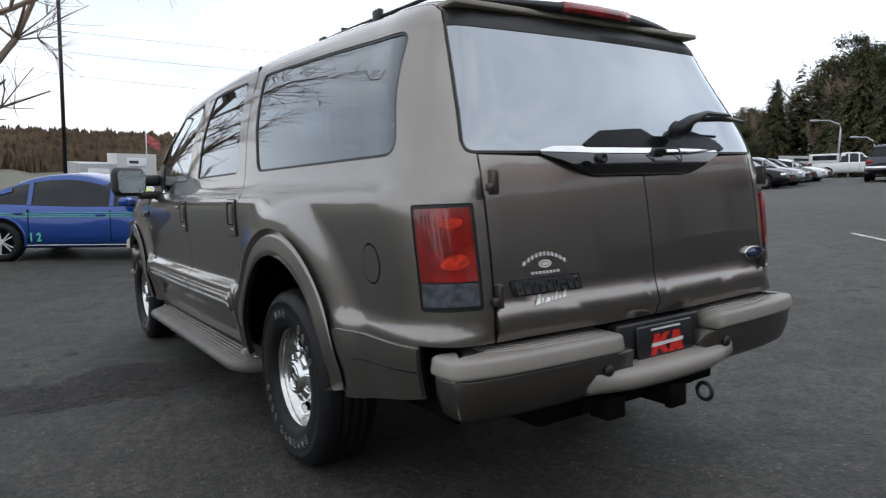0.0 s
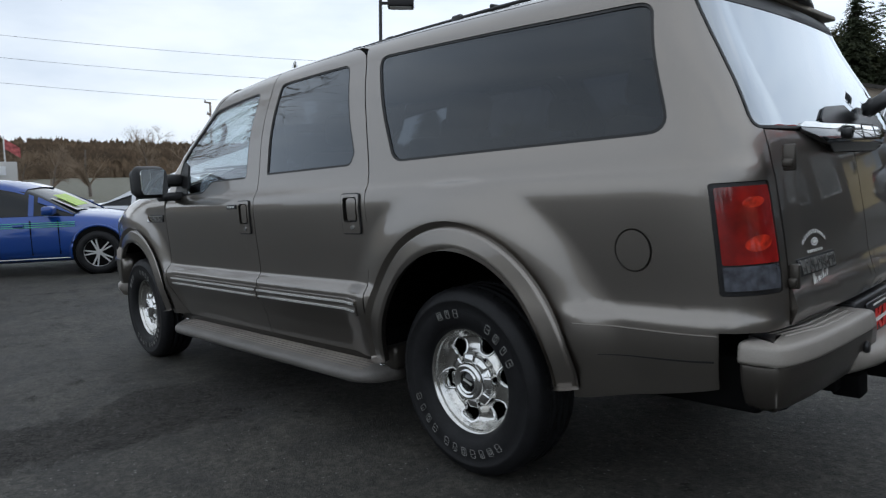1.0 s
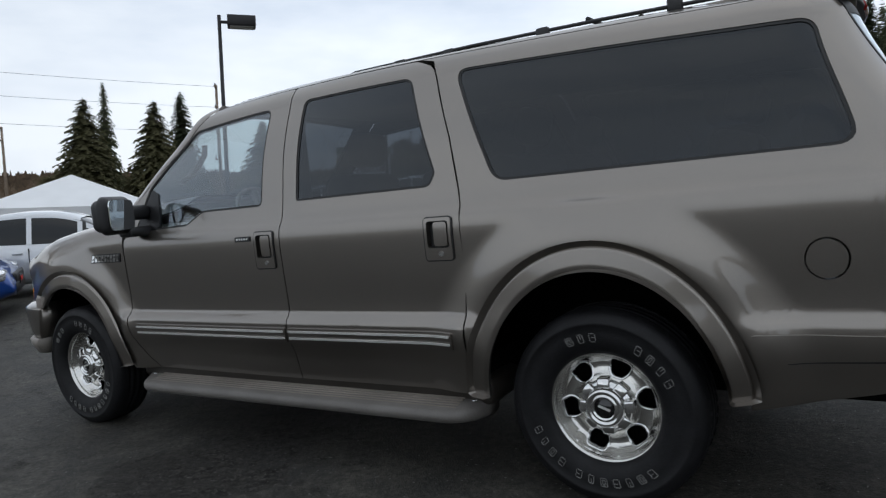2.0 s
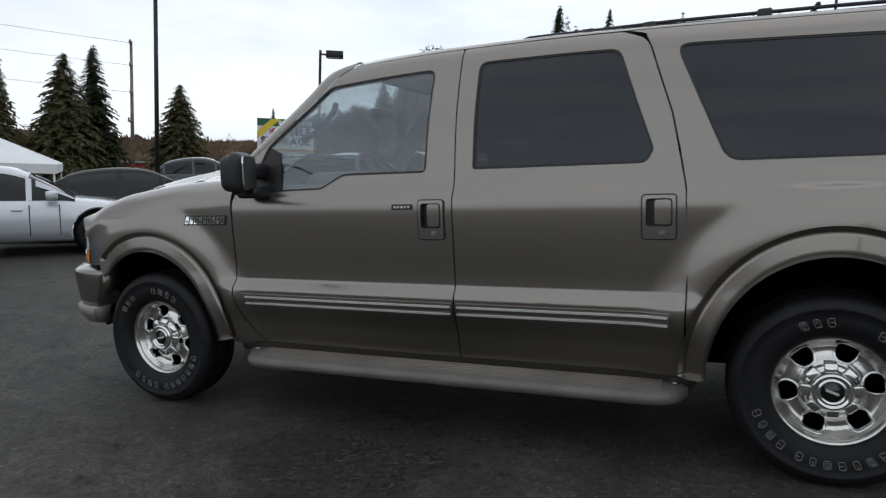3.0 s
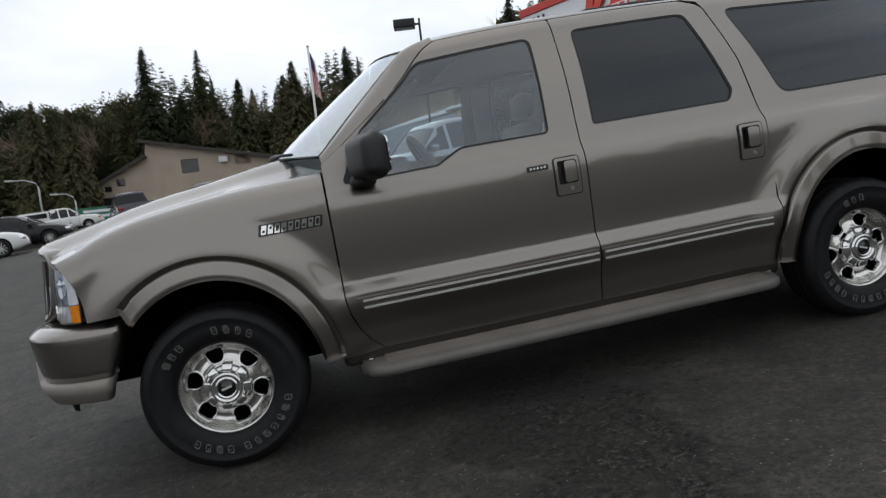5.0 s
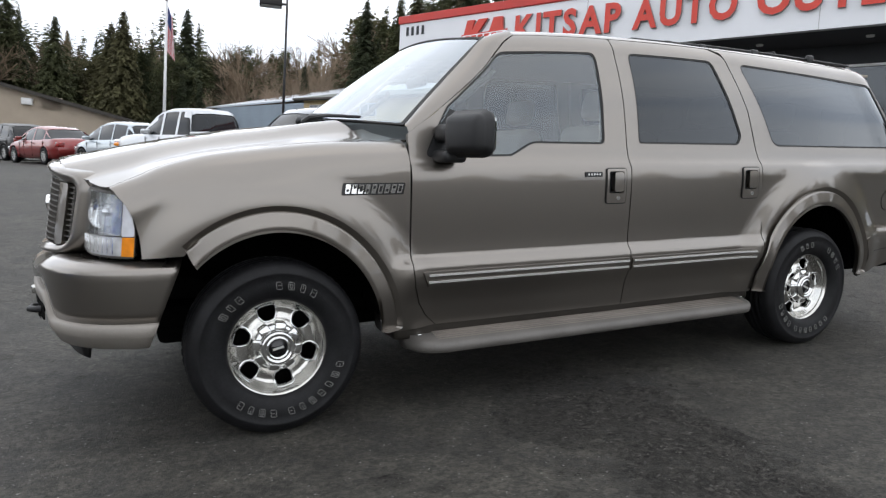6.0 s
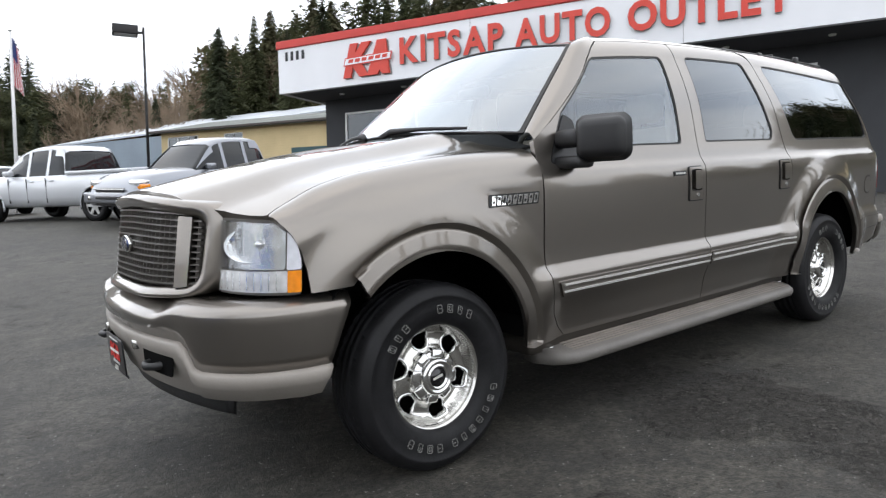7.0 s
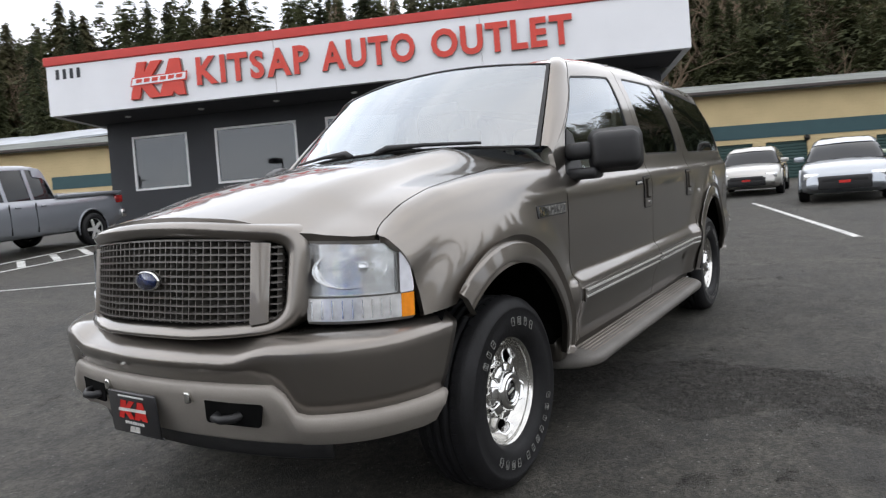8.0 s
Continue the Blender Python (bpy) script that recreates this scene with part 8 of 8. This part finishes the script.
vehicle("pickup_truck", "grey crew-cab pickup truck with alloy wheels", "truck", on_lot(-0.75, -13.85, 20), PICKUP, car_paint("silver_grey_paint", (0.27, 0.285, 0.315), 0.6), L=5.8, W=2.0, H=1.90, wheel_r=0.385, clear=0.36, spokes=5, base=(0.20, 0.815))
x, y = by_wheel(1.8, -15.0, -57, -0.30 * 5.7, 0.85)
vehicle("pickup_truck", "pale silver extended-cab pickup truck", "truck", on_lot(x, y, -57), PICKUP, SILVER_P, L=5.7, W=1.98, H=1.87, wheel_r=0.38, clear=0.36, spokes=6, base=(0.20, 0.815))
x, y = by_wheel(4.0, -22.5, -60, -0.29 * 4.4, 0.80)
vehicle("hatchback", "silver blue compact hatchback seen from behind", "car", on_lot(x, y, -60), HATCH_CAR, car_paint("pale_blue_silver_paint", (0.44, 0.49, 0.53), 0.6), L=4.4, W=1.83, H=1.62, wheel_r=0.33, spokes=5)
vehicle("sedan", "dark red sedan seen from behind", "car", on_lot(6.6, -28.0, -62), SEDAN, RED_P, L=4.6, W=1.8, H=1.47)
vehicle("sport_wagon", "dark wagon parked behind other cars", "car", on_lot(8.6, -33.5, -62), HATCH_CAR, BLACK_P, L=4.5, W=1.8, H=1.65, wheel_r=0.35)
vehicle("sedan", "silver sedan with a black lower grille facing the lot", "car", on_lot(-18.2, -1.55, 4), SEDAN, car_paint("warm_silver_paint", (0.46, 0.45, 0.43), 0.5), L=4.67, W=1.83, H=1.46, wheel_r=0.33, mouth=0.25)
vehicle("hatchback", "silver blue hatchback facing the lot", "car", on_lot(-13.6, 1.25, 3), COUPE, car_paint("cool_silver_paint", (0.40, 0.43, 0.47), 0.6), L=4.42, W=1.80, H=1.43, wheel_r=0.33, mouth=0.30)
vehicle("hatchback", "pale green hatchback parked behind another car", "car", on_lot(-20.5, 1.0, 8), HATCH_CAR, car_paint("pale_green_paint", (0.45, 0.52, 0.42), 0.2), L=4.1, W=1.72, H=1.52)
# ---- trees ----
BARK = material("bark", (0.085, 0.065, 0.05), rough=0.95, vary=0.3, vscale=3, fine=0.3, fscale=25, bump=0.4, bscale=20)
GREY_BARK = material("pale_grey_bark", (0.15, 0.125, 0.105), rough=0.95, vary=0.25, vscale=3, fine=0.2, fscale=25)
TWIG = material("winter_twigs", (0.22, 0.165, 0.115), rough=0.95, vary=0.25, vscale=0.3)


def foliage(name, rgb):
    m = material(name, rgb, rough=0.75, spec=0.25, vary=0.35, vscale=0.5, fine=0.3, fscale=6)
    nt = m.node_tree
    leaf = nt.nodes["Principled BSDF"]
    thin = nt.nodes.new("ShaderNodeBsdfTranslucent")
    mx = nt.nodes.new("ShaderNodeMixShader")
    mx.inputs["Fac"].default_value = 0.4
    nt.links.new(leaf.inputs["Base Color"].links[0].from_socket, thin.inputs["Color"])
    nt.links.new(leaf.outputs["BSDF"], mx.inputs[1])
    nt.links.new(thin.outputs["BSDF"], mx.inputs[2])
    nt.links.new(mx.outputs["Shader"], nt.nodes["Material Output"].inputs["Surface"])
    return m


NEEDLES = [foliage("dark_fir_needles", (0.052, 0.062, 0.033)), foliage("green_fir_needles", (0.080, 0.088, 0.042)), foliage("olive_needles", (0.105, 0.100, 0.050))]
rng = random.Random(7)


def conifer_crown(h, spread, bare, droop, density, seed, fine=1.0):
    """Tiers of drooping, feathered boughs round the trunk; uneven, with gaps."""
    r = random.Random(seed)
    verts, faces = [], []
    z = bare * h
    while z < h * 0.985:
        f = (z / h - bare) / (1 - bare)
        reach = spread * (1 - f) ** 0.78 * (0.55 + 0.45 * min(1, f * 6)) + 0.18
        for k in range(max(3, int(density * 1.2 * (1 - 0.45 * f)))):
            if r.random() < 0.13:
                continue
            a = r.uniform(0, 2 * math.pi)
            ln = reach * r.uniform(0.55, 1.12)
            d = Vector((math.cos(a), math.sin(a), 0))
            sd = Vector((-math.sin(a), math.cos(a), 0))
            p0 = Vector((0, 0, z + r.uniform(-0.2, 0.2)))
            steps = 4 if fine == 1.0 else 7
            prev = None
            for i in range(steps + 1):
                t = i / steps
                p = p0 + d * ln * t + Vector((0, 0, -droop * ln * t ** 1.6 + 0.10 * ln * math.sin(t * 3)))
                w = (0.16 * ln + 0.10) * fine * (1 - t) ** 0.6 * (0.4 + 0.6 * min(1, t * 4)) + 0.03
                if prev is not None:
                    q, wq = prev
                    # side sprays, ragged and hanging
                    for sg in (-1, 1):
                        tip = p.lerp(q, r.random()) + sd * sg * (w + wq) * r.uniform(0.8, 1.7) + Vector((0, 0, -r.uniform(0.05, 0.30) * ln * 0.6)) + d * r.uniform(0, 0.25) * ln * 0.5
                        i0 = len(verts)
                        verts.extend((q, p, tip, tip.lerp(q, 0.4) + Vector((0, 0, -0.12 * ln * r.random()))))
                        faces.append((i0, i0 + 1, i0 + 2))
                        faces.append((i0, i0 + 2, i0 + 3))
                prev = (p, w)
        z += h * r.uniform(0.018, 0.034) * fine
    me = bpy.data.meshes.new("crown")
    me.from_pydata([tuple(v) for v in verts], [], faces)
    return me


def trunk_mesh(h, r0, lean=0.0, seed=0):
    r = random.Random(seed)
    pts = [(lean * h * (k / 8) ** 2 + r.uniform(-0.01, 0.01) * h * 0.3, r.uniform(-0.01, 0.01) * h * 0.3, h * k / 8 - (0.3 if k == 0 else 0)) for k in range(9)]
    bm = tube(pts, [r0 * (1 - 0.93 * k / 8) for k in range(9)], 8)
    me = bpy.data.meshes.new("trunk")
    bm.to_mesh(me)
    bm.free()
    me.shade_smooth()
    me.materials.append(BARK)
    return me


def tuft_crown(h, spread, low, seed, count=900):
    """A broad evergreen or pine crown: clumps of short needle sprays about limbs, with gaps."""
    r = random.Random(seed)
    verts, faces = [], []
    clumps = []
    for k in range(34):
        f = r.random()
        a = r.uniform(0, 2 * math.pi)
        rad = spread * math.sqrt(max(0.05, 1 - (2 * f - 0.85) ** 2 * 0.75)) * r.uniform(0.35, 1.0)
        clumps.append((Vector((math.cos(a) * rad, math.sin(a) * rad, h * (low + (1 - low) * f * 0.96))), r.uniform(0.14, 0.26) * spread + 0.25))
    for k in range(count):
        c, s = clumps[k % len(clumps)]
        v = Vector((r.gauss(0, 1), r.gauss(0, 1), r.gauss(0, 0.6)))
        v.normalize()
        p = c + v * s * r.uniform(0.3, 1.0) * 1.5
        for j in range(3):
            dr = Vector((r.gauss(0, 1), r.gauss(0, 1), r.gauss(0.2, 0.7))).normalized()
            sd = dr.cross(Vector((r.random(), r.random(), 1))).normalized()
            ln = r.uniform(0.20, 0.42) * (0.6 + 0.10 * spread)
            i0 = len(verts)
            verts.extend((p - sd * ln * 0.25, p + sd * ln * 0.25, p + dr * ln))
            faces.append((i0, i0 + 1, i0 + 2))
    me = bpy.data.meshes.new("crown")
    me.from_pydata([tuple(v) for v in verts], [], faces)
    return me


def bare_mesh(h, seed, thin=1.0, levels=5, spread=0.75):
    """A leafless tree: trunk, limbs and fine twigs as tapered three- to five-sided stems."""
    r = random.Random(seed)
    verts, faces = [], []
    trunk_v, trunk_f = [], []

    def stem(p, d, ln, rad, level):
        segs = 4 if level < 2 else 2
        n = 6 if level == 0 else 4 if level == 1 else 3
        V, F = (trunk_v, trunk_f) if level == 0 else (verts, faces)
        rings = []
        q = p.copy()
        dd = d.copy()
        nodes = []
        for i in range(segs + 1):
            a = dd.cross(Vector((0.3, 0.2, 1))).normalized()
            b = dd.cross(a)
            rr = rad * (1 - 0.55 * i / segs)
            rings.append(len(V))
            for k in range(n):
                t = 2 * math.pi * k / n
                V.append(tuple(q + (a * math.cos(t) + b * math.sin(t)) * rr))
            nodes.append((q.copy(), dd.copy(), rr))
            dd = (dd + Vector((r.gauss(0, 0.12), r.gauss(0, 0.12), 0.05))).normalized()
            q = q + dd * ln / segs
        for a, b in zip(rings, rings[1:]):
            for k in range(n):
                F.append((a + k, a + (k + 1) % n, b + (k + 1) % n, b + k))
        if level < levels:
            kids = (9, 6, 5, 4, 3)[min(level, 4)]
            for k in range(kids):
                t = r.uniform(0.3, 1.0) if level else r.uniform(0.28, 1.0)
                i = min(int(t * segs), segs)
                base, bd, br = nodes[i]
                ang = r.uniform(0, 2 * math.pi)
                a = bd.cross(Vector((math.cos(ang), math.sin(ang), 0.3))).normalized()
                nd = (bd * r.uniform(0.5, 0.9) + a * spread * r.uniform(0.6, 1.1) + Vector((0, 0, 0.15))).normalized()
                stem(base, nd, ln * r.uniform(0.42, 0.66), max(br * 0.55, 0.006 * thin), level + 1)

    stem(Vector((0, 0, -0.2)), Vector((0, 0, 1)), h * 0.62, h * 0.018 * thin, 0)
    top = bpy.data.meshes.new("branches")
    top.from_pydata(verts, [], faces)
    low = bpy.data.meshes.new("trunk")
    low.from_pydata(trunk_v, [], trunk_f)
    return low, top


CONIFERS = []
for k, (h, sp, bare, dr, den) in enumerate(((18, 3.0, 0.08, 0.35, 12), (20, 2.6, 0.18, 0.30, 10), (16, 3.6, 0.05, 0.42, 14), (22, 2.9, 0.30, 0.25, 9), (14, 2.8, 0.04, 0.40, 13))):
    crown = conifer_crown(h, sp, bare, dr, den * 1.5, 20 + k, 0.5)
    crown.materials.append(NEEDLES[k % 3])
    CONIFERS.append((trunk_mesh(h, 0.011 * h + 0.05, 0, k), crown, h, ("tall dark green fir with drooping boughs", "narrow fir with a bare lower trunk", "broad dense dark fir", "sparse tall fir with high crown", "small full green fir")[k]))
TUFTED = []
for k, (h, sp, low) in enumerate(((12, 3.4, 0.18), (9, 3.2, 0.10), (14, 3.0, 0.38))):
    crown = tuft_crown(h, sp, low, 60 + k, 4200)
    crown.materials.append(NEEDLES[(k + 1) % 3])
    TUFTED.append((trunk_mesh(h * 0.9, 0.012 * h, 0, k), crown, h, ("rounded olive green evergreen tree", "low bushy evergreen tree", "high-crowned pine with clumped needles")[k]))
BARE = []
for k, (h, th) in enumerate(((11, 1.0), (13, 0.9), (9, 1.1))):
    low, top = bare_mesh(h, 80 + k, th, 4)
    low.materials.append(GREY_BARK)
    top.materials.append(TWIG)
    BARE.append((low, top, h, "leafless brown deciduous tree"))


WOODS = []
for k, (h, sp, bare, dr, den) in enumerate(((18, 3.2, 0.06, 0.38, 6), (20, 2.9, 0.14, 0.32, 6), (16, 3.6, 0.05, 0.40, 7))):
    me = conifer_crown(h, sp, bare, dr, den, 120 + k)
    WOODS.append(([tuple(v.co) for v in me.vertices], [tuple(p.vertices) for p in me.polygons], h))
for k in range(2):
    low, top = bare_mesh(12, 140 + k, 1.3, 3)
    n0 = len(low.vertices)
    WOODS.append(([tuple(v.co) for v in low.vertices] + [tuple(v.co) for v in top.vertices], [tuple(p.vertices) for p in low.polygons] + [tuple(i + n0 for i in p.vertices) for p in top.polygons], 12 * 0.8))


def plant(kind, x, y, height, turn=0.0, squash=1.0, group="hillside trees"):
    low, top, h, label = kind
    s = height / h
    t = thing("tree", label, "tree", Matrix.Translation((x, y, ground_z(x, y) - 0.1)) @ pose(0, 0, 0, 0, 0, turn) @ Matrix.Diagonal((s * squash, s * squash, s, 1)), group)
    shared("trunk", low, t)
    shared("crown", top, t)
    return t


# the wooded hillside: how high the tree tops stand over the lot, by direction
SKYLINE = [(-205, 18), (-185, 20), (-165, 21.5), (-150, 22), (-125, 20.5), (-117, 19), (-111, 16.3), (-108, 15.2), (-104, 13.5), (-101, 12.3), (-97, 11.6), (-93, 12.8), (-90, 11.8), (-86, 10.8), (-82, 12.6), (-78, 13.2), (-74, 10.2), (-69, 10.0), (-65, 9.8), (-62, 6.4), (-58, 5.2), (-55, 4.0)]
EYE0 = (2.5, 3.2, 1.2)
woods_v, woods_f, woods_n = [[], []], [[], []], 0
for k in range(860):
    a = -56 - 146 * ((k * 0.61803) % 1.0)
    front = k % 5 < 2
    D = rng.uniform(70, 84) if front else rng.uniform(86, 122)
    if -92 < a < -66 and D < 84:
        D += 14
    x, y = EYE0[0] + D * math.cos(radians(a)), EYE0[1] + D * math.sin(radians(a))
    if -62 > a > -66 and D < 90:
        continue
    reach = EYE0[2] + D * math.tan(radians(lerp(SKYLINE, a))) - ground_z(x, y)
    height = max(5.0, reach * (rng.uniform(0.45, 0.80) if front else rng.uniform(0.74, 1.02)))
    if k % 5 == 4 or k > 330:
        # deep in the wood: one of the trees that nobody could count
        b_ = (-107 < a < -95 and rng.random() < 0.7) or rng.random() < 0.15
        vv, ff = woods_v[1 if b_ else 0], woods_f[1 if b_ else 0]
        src_v, src_f, h0 = WOODS[3 + k % 2] if b_ else WOODS[k % 3]
        c, s_ = math.cos(k), math.sin(k)
        sc = height / h0 * (0.85 if b_ else 1.0)
        z0 = ground_z(x, y) - 0.2
        i0 = len(vv)
        vv.extend((x + (p[0] * c - p[1] * s_) * sc * 1.1, y + (p[0] * s_ + p[1] * c) * sc * 1.1, z0 + p[2] * sc) for p in src_v)
        ff.extend(tuple(i + i0 for i in f) for f in src_f)
        continue
    pick = rng.random()
    brown = 0.75 if -107 < a < -95 else 0.28 if -95 <= a < -86 else 0.12
    if pick < brown:
        plant(BARE[k % 3], x, y, height * rng.uniform(0.95, 1.15), rng.uniform(0, 360))
    elif pick < brown + (0.62 if a > -74 else 0.34 if a > -84 else 0.15):
        plant(TUFTED[k % 3], x, y, height * 0.92, rng.uniform(0, 360), rng.uniform(0.9, 1.3))
    else:
        plant(CONIFERS[k % 5], x, y, height, rng.uniform(0, 360), rng.uniform(0.8, 1.15))
for vv, ff, mat, nm, lb in ((woods_v[0], woods_f[0], NEEDLES[1], "fir_woods", "dense dark fir woods on the hillside"), (woods_v[1], woods_f[1], TWIG, "bare_woods", "leafless brown woods on the hillside")):
    me = bpy.data.meshes.new(nm)
    me.from_pydata(vv, [], ff)
    me.materials.append(mat)
    tagged(new(nm, me), lb, "woods", kind="stuff")
# single firs that stand over the rest
for a, el, D, kind in ((-77.5, 13.7, 84, 0), (-81.5, 13.4, 86, 1), (-84.4, 11.0, 80, 4), (-88, 11.2, 78, 2), (-93.4, 13, 80, 0), (-88.8, 12.2, 76, 2), (-110.4, 16.4, 82, 1), (-113, 15.5, 80, 3), (-69.4, 9.9, 70, 2),
                         (-71.6, 9.4, 68, 2), (-116.0, 18.2, 84, 3), (-119.5, 17.0, 80, 1), (-107.5, 15.4, 78, 0)):
    x, y = EYE0[0] + D * math.cos(radians(a)), EYE0[1] + D * math.sin(radians(a))
    plant(CONIFERS[kind], x, y, EYE0[2] + D * math.tan(radians(el)) - ground_z(x, y), k * 40)
for a, el, D, kind, sq in ((-67.0, 10.0, 112, 2, 1.0), (-69.2, 9.3, 108, 2, 1.05), (-70.8, 9.4, 114, 0, 0.95), (-64.9, 7.4, 116, 0, 0.9), (-72.6, 8.9, 110, 2, 1.0), (-66.1, 8.8, 106, 1, 0.8)):
    x, y = EYE0[0] + D * math.cos(radians(a)), EYE0[1] + D * math.sin(radians(a))
    plant(TUFTED[kind], x, y, EYE0[2] + D * math.tan(radians(el)) - ground_z(x, y), a * 31, sq)
# the group across the road to the east, and a hedge at its foot
for x, y, top, kind, sq in ((27.5, -17.2, 5.75, 2, 1.45), (27.8, -19.0, 6.4, 0, 1.35), (29.7, -26.3, 5.6, 2, 1.7), (29.4, -14.9, 5.8, 2, 1.5), (33.5, -40.0, 5.6, 1, 1.0), (49.2, -28.7, 10.2, 1, 0.9)):
    plant(CONIFERS[kind], x, y, top - ground_z(x, y), 33 * kind + 7 * x, sq, "firs across the road")
for k in range(16):
    a = -12 - 3.0 * k + rng.uniform(-1, 1)
    D = rng.uniform(80, 110)
    x, y = EYE0[0] + D * math.cos(radians(a)), EYE0[1] + D * math.sin(radians(a))
    plant(BARE[k % 3], x, y, rng.uniform(7, 10.5) if a > -28 else rng.uniform(5, 7.5), rng.uniform(0, 360), 1.1, "bare roadside trees")
for a, D, h in ((-38, 66, 5.0), (-34.5, 64, 4.4), (-30.5, 66, 4.6)):
    x, y = EYE0[0] + D * math.cos(radians(a)), EYE0[1] + D * math.sin(radians(a))
    plant(TUFTED[1], x, y, h, 70 * h, 1.4, "roadside shrubs")
# bare tree over the lot's east edge and trees on the open side, which the panes and paint mirror
plant(BARE[0], 15.5, 2.8, 10.5, 20, 1.40, "lot edge trees")
for x, y, h, kind in ((-27, 17, 12, 2), (-31, 22, 15, 0), (-36, 13, 14, 1), (-40, 7, 15, 0), (-38, 19, 13, 4), (-33, 28, 14, 2), (-27, 25, 12, 3), (-29, 34, 15, 0), (-22, 37, 14, 1), (-17, 41, 13, 2), (-24, 44, 16, 3), (-43, 26, 16, 1), (-12, 46, 13, 4)):
    plant(CONIFERS[kind], x, y, 0.68 * h, 50 * h, 1.2, "lot edge trees")
# far brown woods on the low eastern ridge: too many to count
r2 = random.Random(3)
vs, fs_ = [], []
for k in range(9000):
    a = radians(r2.uniform(-56, 30))
    D = r2.uniform(190, 330)
    x, y = D * math.cos(a), D * math.sin(a)
    top = -4.5 + (D - 190) * 0.075 + r2.uniform(3, 6.5)
    w = r2.uniform(0.8, 2.6)
    i0 = len(vs)
    t = Vector((-math.sin(a), math.cos(a), 0))
    for j in range(3):
        o = Vector((x, y, 0)) + t * r2.uniform(-1.5, 1.5)
        vs.extend((tuple(o + t * -w * 0.6 + Vector((0, 0, top - 7))), tuple(o + t * w * 0.6 + Vector((0, 0, top - 7))), tuple(o + t * w * r2.uniform(0.1, 0.5) + Vector((0, 0, top - 1))), tuple(o + Vector((0, 0, top + r2.uniform(-0.8, 0.8)))), tuple(o + t * -w * r2.uniform(0.1, 0.5) + Vector((0, 0, top - 1.2)))))
        fs_.append((i0 + 5 * j, i0 + 5 * j + 1, i0 + 5 * j + 2, i0 + 5 * j + 3, i0 + 5 * j + 4))
me = bpy.data.meshes.new("far_woods")
me.from_pydata(vs, [], fs_)
me.materials.append(material("far_brown_woods", (0.115, 0.080, 0.050), rough=0.95, vary=0.5, vscale=0.05, fine=0.3, fscale=0.6, coords="Object"))
tagged(new("far_woods", me), "far brown winter woods along a low ridge", "woods", kind="stuff")
